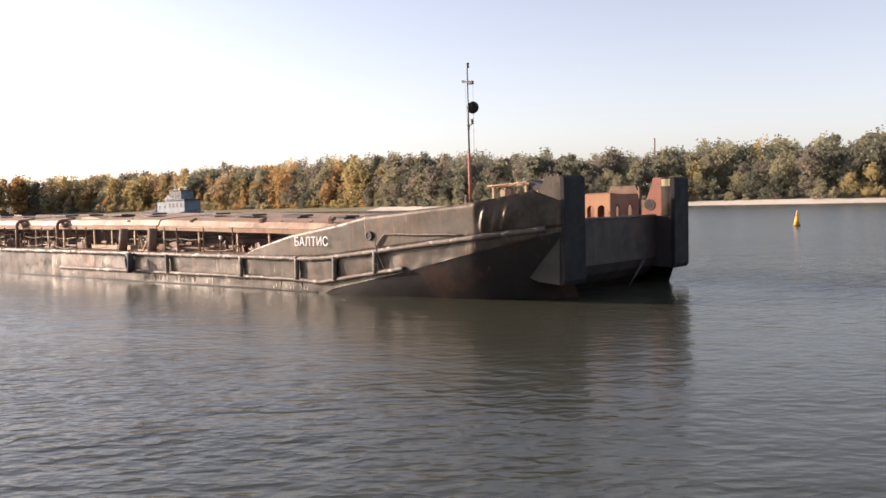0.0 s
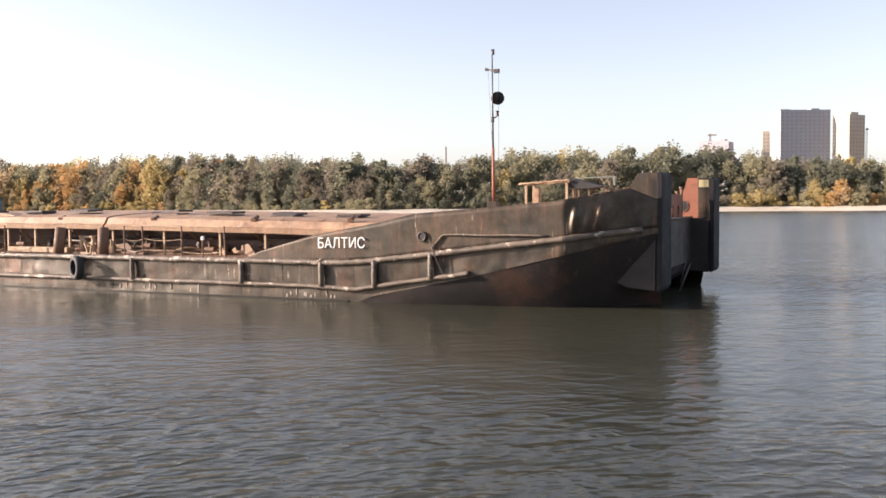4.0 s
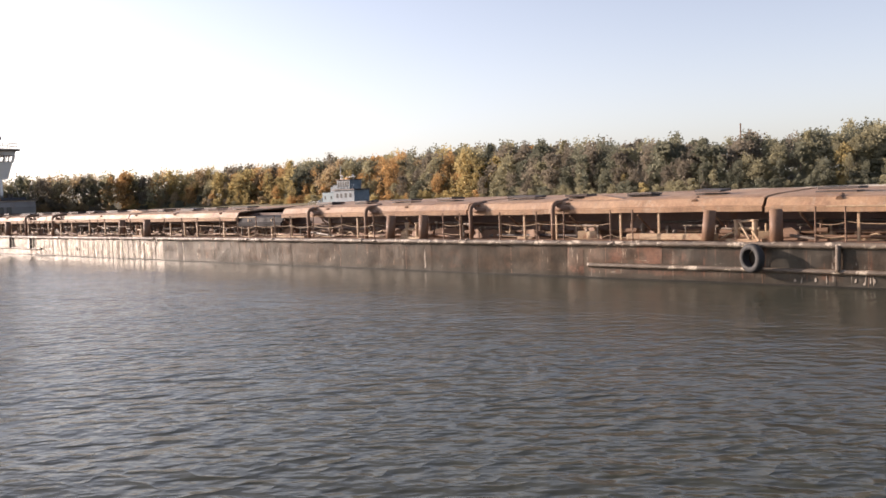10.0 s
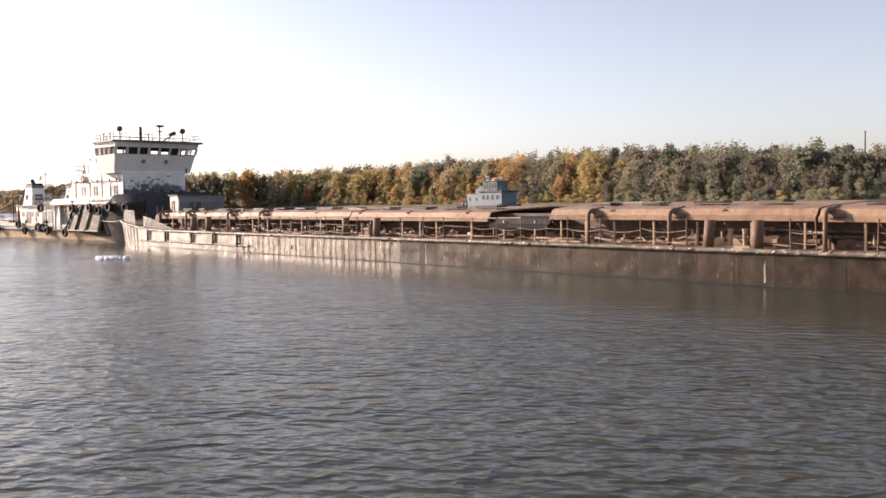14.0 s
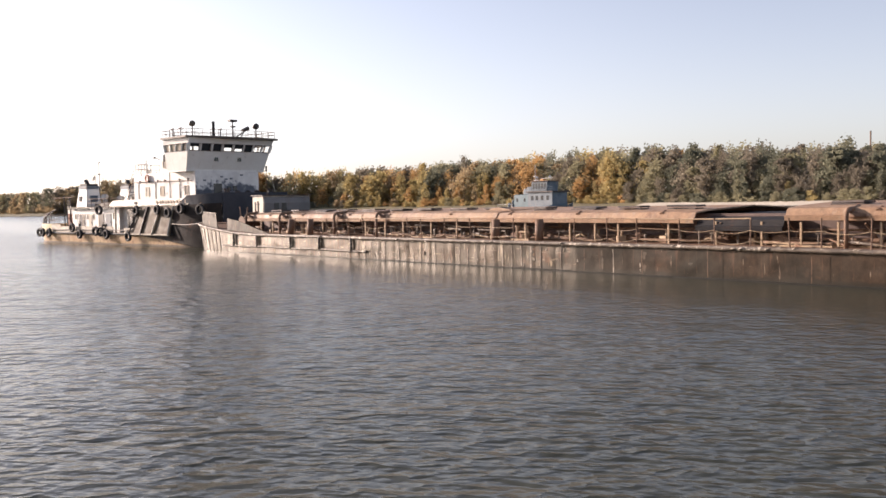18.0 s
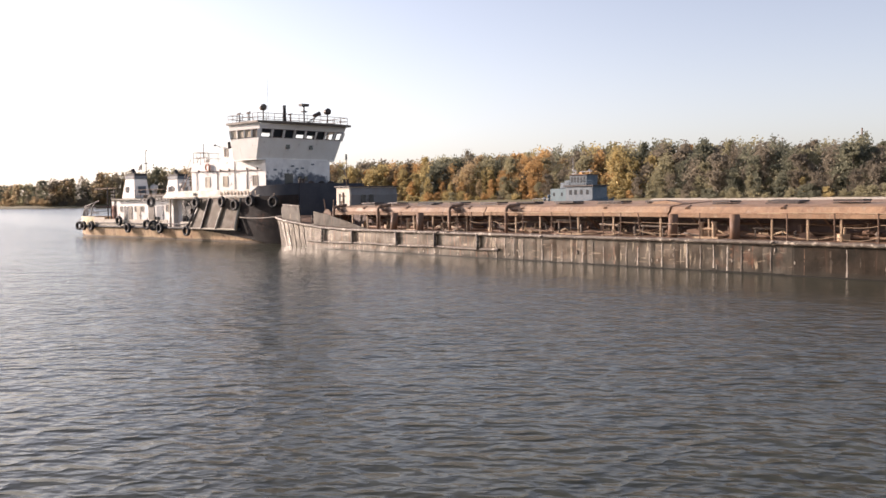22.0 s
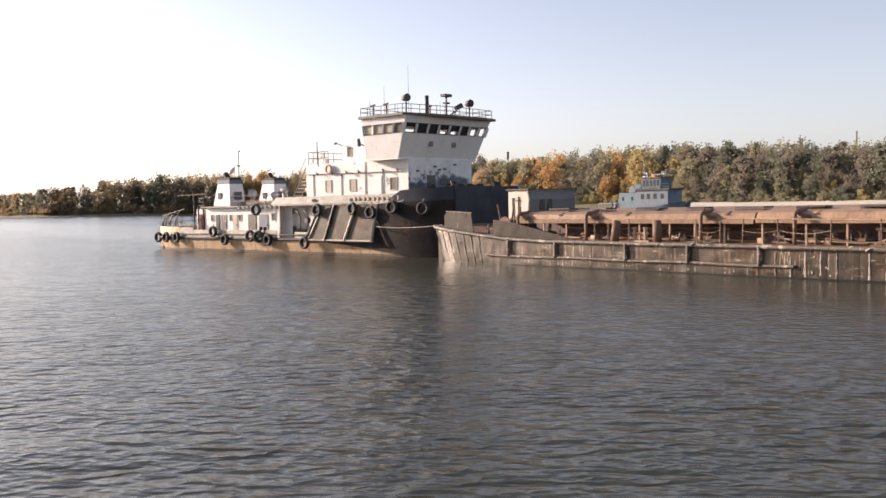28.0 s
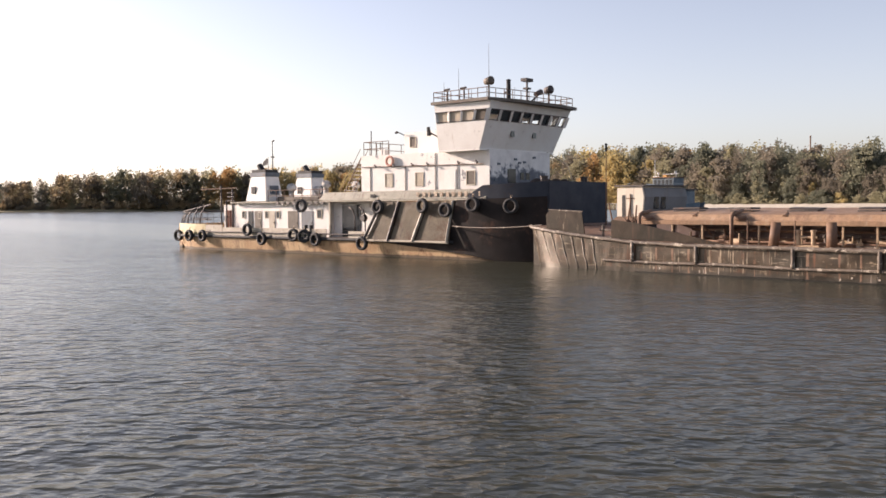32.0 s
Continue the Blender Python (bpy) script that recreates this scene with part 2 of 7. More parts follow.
def hull_steel(name, cold, warm, rust, pale, rust_at, pale_at, rough, ior, random=0.0, wet=(0.022, 0.019, 0.015)):
    """Old ship plate: cold and warm paint in long patches, rust blooms that run down, pale scrapes and drips, a weedy foot."""
    m, nt, bsdf = mat_base(name)
    vec = nt.nodes.new("ShaderNodeTexCoord").outputs["Object"]
    col = n_ramp(nt, n_noise(nt, vec, 0.55, 6, 0.62, (0.8, 0.8, 0.9)), [(0.36, cold), (0.64, warm)])
    # grime clouds
    col = n_mix(nt, 0.8, col, n_ramp(nt, n_noise(nt, vec, 1.9, 8, 0.7, (1.0, 1.0, 0.7)), [(0.38, G(0.22)), (0.62, G(1.0))]), "MULTIPLY")
    # rust: blooms, and streaks below them
    bloom = n_ramp(nt, n_noise(nt, vec, 0.75, 7, 0.68), [(rust_at, G(0)), (rust_at + 0.09, G(1))])
    col = n_mix(nt, n_mix(nt, 1.0, bloom, G(0.75), "MULTIPLY"), col, n_ramp(nt, n_noise(nt, vec, 5.0, 5, 0.7), [(0.35, tuple(0.45 * c for c in rust)), (0.65, rust)]))
    run = n_ramp(nt, n_noise(nt, vec, 1.0, 4, 0.65, (5.5, 5.5, 0.30)), [(0.58, G(0)), (0.70, G(0.8))])
    col = n_mix(nt, run, col, rust)
    # pale drips and scrapes in loose groups
    area = n_ramp(nt, n_noise(nt, vec, 0.45, 4, 0.6), [(0.44, G(0)), (0.60, G(1))])
    drip = n_ramp(nt, n_noise(nt, vec, 1.0, 4, 0.62, (8.0, 8.0, 0.8)), [(pale_at, G(0)), (pale_at + 0.05, G(1))])
    col = n_mix(nt, n_mix(nt, 1.0, drip, area, "MULTIPLY"), col, pale)
    scrape = n_ramp(nt, n_noise(nt, vec, 1.0, 5, 0.7, (1.1, 1.1, 7.0)), [(pale_at + 0.02, G(0)), (pale_at + 0.08, G(0.75))])
    col = n_mix(nt, scrape, col, tuple(0.8 * c for c in pale))
    fine = n_noise(nt, vec, 24.0, 5, 0.7)
    col = n_mix(nt, 0.45, col, n_ramp(nt, fine, [(0.3, G(0.4)), (0.7, G(1.0))]), "MULTIPLY")
    if random:
        oi = nt.nodes.new("ShaderNodeObjectInfo")
        col = n_mix(nt, random, col, n_ramp(nt, oi.outputs["Random"], [(0, (0.42, 0.45, 0.46)), (0.5, (0.8, 0.74, 0.68)), (1, (1.25, 1.15, 1.05))]), "MULTIPLY")
    sep = nt.nodes.new("ShaderNodeSeparateXYZ")
    nt.links.new(vec, sep.inputs[0])
    foot = nt.nodes.new("ShaderNodeMath")
    foot.operation = "MULTIPLY_ADD"
    nt.links.new(n_noise(nt, vec, 2.4, 5, 0.7), foot.inputs[0])
    foot.inputs[1].default_value = -0.3
    nt.links.new(sep.outputs[2], foot.inputs[2])
    col = n_mix(nt, n_ramp(nt, foot.outputs[0], [(0.0, G(0.9)), (0.08, G(0))]), col, wet)
    nt.links.new(col, bsdf.inputs["Base Color"])
    bsdf.inputs["IOR"].default_value = ior
    nt.links.new(n_ramp(nt, n_noise(nt, vec, 2.2, 6, 0.65), [(0.36, G(rough - 0.08)), (0.52, G(rough)), (0.66, G(rough + 0.30))]), bsdf.inputs["Roughness"])
    bsdf.inputs["Specular Tint"].default_value = (1.0, 0.88, 0.72, 1.0)
    b = nt.nodes.new("ShaderNodeBump")
    b.inputs["Strength"].default_value = 0.45
    b.inputs["Distance"].default_value = 0.02
    nt.links.new(n_mix(nt, 0.6, fine, n_noise(nt, vec, 5.0, 5, 0.65)), b.inputs["Height"])
    nt.links.new(b.outputs[0], bsdf.inputs["Normal"])
    return m


M_hull = hull_steel("hull_paint", (0.046, 0.043, 0.037), (0.112, 0.076, 0.052), (0.175, 0.080, 0.047), (0.40, 0.33, 0.26), 0.58, 0.66, 0.44, 1.5)
# rust, and the shade of the stern's underside and recess darkened into the colour
M_hull_dark = surface("hull_bottom_paint_with_shade", (0.018, 0.017, 0.017), (0.045, 0.032, 0.027), 0.7, 0.6, 0.0, (0.105, 0.050, 0.032), (0.53, 0.72), 0.5, (0.11, 0.09, 0.08), (0.6, 0.8), 0.3, 20, 0.5, gloss=0.4)
M_plate = hull_steel("mixed_hull_plates", (0.038, 0.041, 0.040), (0.092, 0.070, 0.055), (0.17, 0.082, 0.052), (0.48, 0.42, 0.35), 0.575, 0.61, 0.42, 1.55, 0.75)
M_mid_plate = hull_steel("dull_hull_plates", (0.028, 0.025, 0.020), (0.070, 0.046, 0.031), (0.115, 0.064, 0.043), (0.38, 0.31, 0.24), 0.57, 0.645, 0.48, 1.34, 0.6)
M_worn_plate = hull_steel("rust_worn_hull_plates", (0.040, 0.031, 0.022), (0.105, 0.068, 0.043), (0.17, 0.070, 0.038), (0.52, 0.42, 0.30), 0.55, 0.57, 0.36, 1.62, 0.5)
M_rust_plate = hull_steel("red_rusted_hull_plates", (0.045, 0.038, 0.032), (0.125, 0.075, 0.052), (0.215, 0.100, 0.066), (0.50, 0.42, 0.33), 0.50, 0.60, 0.44, 1.5, 0.6)
M_pad_and_gap = surface("black_pad_steel_and_gap_shade", (0.012, 0.012, 0.014), (0.024, 0.021, 0.021), 0.8, 0.75, 0.0, (0.07, 0.035, 0.025), (0.6, 0.75), 0.8, (0.03, 0.028, 0.027), (0.6, 0.8), 0.3, 20, 0.4, gloss=0.25)
M_rail = surface("worn_rub_rail", (0.20, 0.15, 0.105), (0.085, 0.066, 0.052), 1.7, 0.6, 0.0, (0.58, 0.49, 0.38), (0.56, 0.62), 2.6, None, (0, 1), 0.6, 25, 0.55, gloss=0.5)
M_deckrust = surface("rusty_deck", (0.30, 0.17, 0.10), (0.19, 0.11, 0.07), 0.8, 0.75, 0.0, (0.09, 0.05, 0.035), (0.55, 0.7), 0.9, None, (0, 1), 0.35, 18, 0.45)
M_cover = surface("faded_hatch_paint", (0.50, 0.315, 0.180), (0.36, 0.205, 0.115), 0.6, 0.62, 0.0, (0.19, 0.085, 0.048), (0.56, 0.72), 0.7, (0.50, 0.38, 0.27), (0.55, 0.75), 0.25, 14, 0.4, mottle=0.5, random=0.25)
M_post = surface("yellowed_post_paint", (0.52, 0.385, 0.235), (0.34, 0.225, 0.135), 1.5, 0.65, 0.0, RUST, (0.52, 0.66), 2.0, None, (0, 1), 0.3, 30, 0.4)
M_darksteel = surface("dark_steel", (0.045, 0.038, 0.035), (0.085, 0.06, 0.05), 1.5, 0.6, 0.0, RUST, (0.58, 0.74), 1.5, None, (0, 1), 0.3, 30, 0.5)
M_stanchion = surface("rusty_stanchion", (0.14, 0.075, 0.045), (0.24, 0.14, 0.08), 2.0, 0.7, 0.0, (0.06, 0.035, 0.025), (0.55, 0.7), 2.5, None, (0, 1), 0.3, 30, 0.4)
M_redlead = surface("red_lead_paint", (0.36, 0.14, 0.08), (0.27, 0.10, 0.06), 1.2, 0.65, 0.0, (0.16, 0.07, 0.04), (0.55, 0.7), 1.2, None, (0, 1), 0.3, 25, 0.4)
M_ochre = surface("ochre_primer", (0.46, 0.24, 0.11), (0.36, 0.17, 0.08), 1.4, 0.65, 0.0, (0.20, 0.085, 0.045), (0.58, 0.7), 1.6, None, (0, 1), 0.3, 25, 0.35)
M_greenboard = surface("pale_green_board", (0.20, 0.22, 0.18), (0.15, 0.165, 0.14), 1.4, 0.7, bump=0.2)
M_coaming = surface("coaming_rust", (0.165, 0.105, 0.085), (0.115, 0.080, 0.072), 0.9, 0.75, 0.0, (0.16, 0.08, 0.05), (0.58, 0.7), 1.1, None, (0, 1), 0.35, 18, 0.45)
M_white = surface("weathered_white_paint", (0.82, 0.80, 0.75), (0.72, 0.68, 0.62), 0.7, 0.5, 0.0, (0.28, 0.25, 0.23), (0.63, 0.71), 1.4, (0.46, 0.36, 0.26), (0.62, 0.80), 0.12, 25, 0.2)
M_scuff = surface("bare_scuffed_steel", (0.50, 0.43, 0.35), (0.30, 0.24, 0.18), 2.5, 0.5, 0.0, (0.16, 0.09, 0.06), (0.55, 0.7), 3.0, bump=0.3, fine=30, grain=0.3)
M_cream = surface("cream_cabin_paint", (0.66, 0.60, 0.49), (0.54, 0.47, 0.37), 0.9, 0.6, 0.0, (0.24, 0.17, 0.12), (0.62, 0.72), 1.4, (0.36, 0.28, 0.2), (0.6, 0.78), 0.15, 25, 0.25)
M_yellow = surface("faded_yellow_paint", (0.60, 0.50, 0.26), (0.46, 0.38, 0.20), 1.2, 0.6, 0.0, (0.30, 0.22, 0.12), (0.6, 0.72), 1.5, bump=0.2)
M_greyblue = surface("grey_blue_paint", (0.14, 0.165, 0.19), (0.095, 0.115, 0.135), 1.0, 0.6, spots=(0.12, 0.08, 0.06), bump=0.15)
M_cabinshade = surface("grey_shaded_cabin_paint", (0.20, 0.195, 0.19), (0.14, 0.135, 0.13), 0.9, 0.65, 0.0, (0.15, 0.10, 0.075), (0.58, 0.70), 1.3, (0.22, 0.15, 0.10), (0.58, 0.76), 0.2, 25, 0.3)
M_letter = surface("white_letter_paint", (0.82, 0.82, 0.80), (0.70, 0.70, 0.68), 3.0, 0.5, bump=0.1, grain=0.2)
M_black = surface("black_rubber", (0.018, 0.018, 0.019), (0.04, 0.038, 0.036), 3.0, 0.75, bump=0.3, grain=0.3)
M_glassdark = surface("dark_window_glass", (0.02, 0.025, 0.03), (0.035, 0.04, 0.045), 1.0, 0.12, bump=0.0, grain=0.1)


def water_material():
    m, nt, bsdf = mat_base("river_water")
    tc = nt.nodes.new("ShaderNodeTexCoord")
    vec = tc.outputs["Object"]
    col = n_ramp(nt, n_noise(nt, vec, 0.02, 3), [(0.35, (0.037, 0.038, 0.026)), (0.65, (0.045, 0.046, 0.032))])
    nt.links.new(col, bsdf.inputs["Base Color"])
    bsdf.inputs["Roughness"].default_value = 0.18
    bsdf.inputs["Specular IOR Level"].default_value = 0.255
    bsdf.inputs["IOR"].default_value = 1.33

    def crest(fac, power):
        """Sharpened crests: one minus the distance from the middle value."""
        a = nt.nodes.new("ShaderNodeMath")
        a.operation = "SUBTRACT"
        nt.links.new(fac, a.inputs[0])
        a.inputs[1].default_value = 0.5
        b = nt.nodes.new("ShaderNodeMath")
        b.operation = "ABSOLUTE"
        nt.links.new(a.outputs[0], b.inputs[0])
        c = nt.nodes.new("ShaderNodeMath")
        c.operation = "MULTIPLY_ADD"
        nt.links.new(b.outputs[0], c.inputs[0])
        c.inputs[1].default_value = -power
        c.inputs[2].default_value = 1.0
        return c.outputs[0]

    def madd(a, k, b):
        s = nt.nodes.new("ShaderNodeMath")
        s.operation = "MULTIPLY_ADD"
        nt.links.new(a, s.inputs[0])
        s.inputs[1].default_value = k
        if isinstance(b, float):
            s.inputs[2].default_value = b
        else:
            nt.links.new(b, s.inputs[2])
        return s.outputs[0]

    rot = nt.nodes.new("ShaderNodeMapping")
    rot.inputs["Rotation"].default_value = (0, 0, radians(-38))
    nt.links.new(vec, rot.inputs[0])
    v = rot.outputs[0]
    a = crest(n_noise(nt, v, 1.5, 2, 0.45, (0.75, 1.1, 1)), 2.0)
    b = n_noise(nt, v, 3.8, 2, 0.5, (0.8, 1.1, 1))
    c = n_noise(nt, v, 0.45, 2, 0.5, (0.7, 1.2, 1))
    h = madd(c, 0.9, madd(b, 0.20, madd(a, 0.52, 0.0)))
    gust = n_ramp(nt, n_noise(nt, v, 0.03, 3, 0.6, (0.5, 1.5, 1)), [(0.35, G(0.6)), (0.65, G(1.0))])
    mul = nt.nodes.new("ShaderNodeMath")
    mul.operation = "MULTIPLY"
    nt.links.new(h, mul.inputs[0])
    nt.links.new(gust, mul.inputs[1])
    # calmer water in the lee of the barge
    geo = nt.nodes.new("ShaderNodeNewGeometry")
    sep = nt.nodes.new("ShaderNodeSeparateXYZ")
    nt.links.new(geo.outputs["Position"], sep.inputs[0])
    across = madd(n_noise(nt, v, 0.12, 2, 0.5, (0.4, 1.0, 1)), 0.16, madd(sep.outputs[1], 1 / 60, madd(sep.outputs[0], 0.0024, 0.25)))
    lee = n_ramp(nt, across, [(0.08, G(1.0)), (0.21, G(0.30)), (0.50, G(0.30)), (0.62, G(1.0))])
    calm = nt.nodes.new("ShaderNodeMath")
    calm.operation = "MULTIPLY"
    nt.links.new(mul.outputs[0], calm.inputs[0])
    nt.links.new(lee, calm.inputs[1])
    bp = nt.nodes.new("ShaderNodeBump")
    bp.inputs["Strength"].default_value = 1.0
    bp.inputs["Distance"].default_value = 0.19
    nt.links.new(calm.outputs[0], bp.inputs["Height"])
    nt.links.new(bp.outputs[0], bsdf.inputs["Normal"])
    return m


M_water = water_material()
M_sand = surface("pale_beach_sand", (0.68, 0.61, 0.50), (0.56, 0.49, 0.39), 0.08, 0.9, spots=(0.24, 0.21, 0.13), spot_at=(0.60, 0.70), spot_scale=0.15, bump=0.2, fine=2.0)
M_reed = surface("tan_reeds", (0.22, 0.19, 0.10), (0.15, 0.125, 0.065), 0.3, 0.9, bump=0.4, fine=3.0)
M_grass = surface("dry_bank_grass", (0.10, 0.095, 0.045), (0.16, 0.13, 0.06), 0.1, 0.9, bump=0.3, fine=1.5)

# ---- water and banks ----
def build_water():
    bm = bm_new()
    bmesh.ops.create_grid(bm, x_segments=8, y_segments=8, size=2400)
    ob = mesh_object("water", bm, M_water)
    tagged(ob, "brown-grey rippled river water reflecting sky and hulls", "water", kind="structure")
    return ob


water = build_water()

BANK = [(900, 420), (400, 345), (150, 318), (84, 312), (-4, 306), (-47, 292), (-95, 287), (-147, 266), (-256, 278), (-330, 276), (-420, 266), (-500, 246), (-528, 196), (-600, 150), (-800, 112), (-1500, 30)]


def bank_point(s):
    """A point on the bank's waterline, s metres from its start, and the inland normal."""
    for (x0, y0), (x1, y1) in zip(BANK, BANK[1:]):
        ln = math.hypot(x1 - x0, y1 - y0)
        if s <= ln:
            dx, dy = (x1 - x0) / ln, (y1 - y0) / ln
            return x0 + dx * s, y0 + dy * s, dy, -dx
        s -= ln
    return (*BANK[-1], 0, 1)


BANK_LENGTH = sum(math.hypot(a[0] - b[0], a[1] - b[1]) for a, b in zip(BANK, BANK[1:]))


def build_banks():
    n = 260
    rows = []
    for i in range(n + 1):
        x, y, nx, ny = bank_point(BANK_LENGTH * i / n)
        nx, ny = (nx, ny) if ny > 0 else (-nx, -ny)
        w = 2.5 * noise.noise(Vector((x * 0.03, y * 0.03, 0))) + 1.2 * noise.noise(Vector((x * 0.12, y * 0.12, 4)))
        rows.append([(x + nx * (d + w), y + ny * (d + w), z) for d, z in ((-6, -0.6), (0, 0.03), (3, 0.45), (9, 1.6))])
    rows = np.array(rows)
    k = next(i for i in range(n + 1) if rows[i, 1, 0] < -235)
    ob = grid_mesh("beach", rows[: k + 1], M_sand, None, "", True)
    tagged(ob, "narrow pale sandy beach along the far river bank", "beach", kind="structure")
    ob = grid_mesh("reed_bank", rows[k:], M_reed, None, "", True)
    tagged(ob, "low tan reed bank at the water's edge", "bank", kind="structure")
    rows = []
    for i in range(n + 1):
        x, y, nx, ny = bank_point(BANK_LENGTH * i / n)
        nx, ny = (nx, ny) if ny > 0 else (-nx, -ny)
        rows.append([(x + nx * d * 0.5, y + d + 8, z + 0.25 * noise.noise(Vector((x * 0.05, y * 0.05, d)))) for d, z in ((0.5, 1.4), (2, 1.75), (16, 2.4), (30, 5.5), (70, 8.0), (300, 7.0), (2000, 6.0))])
    ob = grid_mesh("ground", np.array(rows), M_grass, None, "", True)
    tagged(ob, "dry autumn grass and scrub on the wooded river bank", "ground", kind="structure")


build_banks()


def build_foam():
    """A low splash of foam that settles back into the river."""
    foam = thing("foam_patch", "small bright patch of white foam on the water", "foam", pose(-51.7, -8.35, 0))
    M_foam = surface("white_foam", (0.93, 0.92, 0.90), (0.86, 0.85, 0.83), 4.0, 0.7, bump=0.3, fine=30, grain=0.15)
    for k in range(80):
        bm = bm_new()
        bmesh.ops.create_icosphere(bm, subdivisions=1, radius=1.0)
        r = random.uniform(0.10, 0.22)
        x, y = random.gauss(0, 0.38), random.gauss(0, 0.26)
        bmesh.ops.transform(bm, matrix=Matrix.Translation((x, y, 0.03)) @ Matrix.Diagonal((r * 1.5, r, 0.17, 1)), verts=bm.verts)
        part("foam_clot", bm, M_foam, foam, "", True)
    return foam


foam = build_foam()

# ---- barge ----
BEAM = 12.1
barge = thing("barge", "long rusty grey river cargo barge lying at anchor", "barge")


def lerp_table(x, table):
    for (x0, v0), (x1, v1) in zip(table, table[1:]):
        if x <= x1:
            k = max(0.0, (x - x0) / (x1 - x0))
            return v0 + (v1 - v0) * k
    return table[-1][1]


SHEER = [(-72.4, 2.02), (-69, 1.66), (-66, 1.38), (-63, 1.28), (-50, 1.25), (11.2, 1.25), (12.3, 1.33), (14.35, 1.57), (18, 2.0), (20.9, 2.36)]
KNUCKLE = [(11.0, -0.9), (11.6, -0.05), (12.3, 0.2), (15.5, 0.86), (18.2, 1.5), (20.9, 2.2)]


def inset(x):
    """How far the hull's side at deck level lies inside the straight side, at both ends."""
    if x < -69.6:
        k = (-69.6 - x) / 2.7
        return 1.1 * (1 - math.sqrt(max(0.0, 1 - min(k, 1) ** 2)))
    if x > 18.5:
        return 1.3 * (x - 18.5) / 2.4
    return 0.0


def dent(x, z):
    d = 0.035 * noise.noise(Vector((x * 0.45, z * 1.2, 2.0))) + 0.024 * noise.noise(Vector((x * 1.7, z * 2.2, 5.0))) + 0.008 * noise.noise(Vector((x * 4.5, z * 4.0, 7.0)))
    if x < -66:
        d += 0.018 * abs(math.sin(x * math.pi / 0.62)) ** 0.7
    elif -51 < x < -35:
        d += 0.034 * abs(math.sin(x * math.pi / 0.62)) ** 0.7
    else:
        d += 0.014 * abs(math.sin(x * math.pi / 1.1)) ** 0.6
    return d


def build_hull():
    xs = np.concatenate([np.linspace(-72.3, -66, 52), np.linspace(-65.9, -35, 210), np.linspace(-34.8, 11, 230), np.linspace(11.15, 20.9, 66)])
    for side in (0, 1):
        rows = []
        for x in xs:
            top = lerp_table(x, SHEER)
            bot = -0.9 if x < 11 else lerp_table(x, KNUCKLE)
            bot = min(bot, top - 0.05)
            row = []
            for k in range(9):
                f = k / 8
                z = bot + (top - bot) * f
                y = inset(x) + (dent(x, z) if 0 < k < 8 else 0.01)
                xx = x
                if x < -66:
                    xx = x + (1 - f) * 0.75 * ((-66 - x) / 5.6)
                row.append((xx, y if side == 0 else BEAM - y, z))
            rows.append(row)
        ob = grid_mesh("hull_side", np.array(rows), M_hull, barge, "dented grey-black steel hull side with rust stains", True)
        # the old bow plates are barer and rustier
        ob.data.materials.append(M_worn_plate)
        for p in ob.data.polygons:
            p.material_index = 1 if p.center.x < -40 else 0
        # raked bottom of the stern under the knuckle
        rows = []
        for x in np.linspace(11.0, 20.9, 40):
            kz = lerp_table(x, KNUCKLE)
            k = (x - 11.0) / 9.9
            row = []
            for j in range(7):
                f = j / 6
                z = kz + (-0.9 - kz) * f
                y = inset(x) + 0.02 + (2.0 * k) * f ** 1.2 + 0.04 * noise.noise(Vector((x, z, 3)))
                row.append((x - 0.25 * k * f, y if side == 0 else BEAM - y, z))
            rows.append(row)
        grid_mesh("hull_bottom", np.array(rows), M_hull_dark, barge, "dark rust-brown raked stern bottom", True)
    # ends
    bm = bm_new()
    add_box(bm, -72.28, -71.2, 1.05, BEAM - 1.05, -0.9, 1.95)
    part("bow_plate", bm, M_hull, barge)
    bm = bm_new()
    add_box(bm, 20.25, 20.5, 1.5, BEAM - 1.5, 0.95, 2.5)
    vs = [[bm.verts.new((x, y, z)) for y in (2.2, BEAM - 3.0)] for x, z in ((20.48, 0.98), (20.3, 0.62), (19.9, 0.3), (19.3, 0.05), (18.4, -0.4), (17.4, -0.9))]
    for p, q in zip(vs, vs[1:]):
        bm.faces.new((p[0], p[1], q[1], q[0]))
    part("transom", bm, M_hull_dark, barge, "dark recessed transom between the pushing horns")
    # deck
    xs = np.linspace(-72.1, 20.4, 180)
    rows = np.array([[(x, inset(x) + 0.03, lerp_table(x, SHEER) - 0.02), (x, 3.0, lerp_table(x, SHEER) + 0.03), (x, BEAM - 3.0, lerp_table(x, SHEER) + 0.03), (x, BEAM - inset(x) - 0.03, lerp_table(x, SHEER) - 0.02)] for x in xs])
    grid_mesh("deck", rows, M_deckrust, barge, "rust-brown steel side deck")
    # rub rails
    for side in (0, 1):
        sg = -1 if side == 0 else 1
        y0 = 0 if side == 0 else BEAM
        bm = bm_new()
        add_path(bm, [(x, y0 + sg * (0.05 - inset(x)), lerp_table(x, SHEER) - 0.02) for x in np.linspace(-72.2, 20.5, 1300)], 0.095, 8, 0.35)
        part("rub_rail", bm, M_rail, barge, "battered tan rub rail along the deck edge", True)
        bm = bm_new()
        add_path(bm, [(x, y0 + sg * 0.05, 0.47 + 0.02 * math.sin(x)) for x in np.linspace(-67.2, -50, 240)], 0.07, 8, 0.3)
        part("rub_rail", bm, M_rail, barge, "", True)
        bm = bm_new()
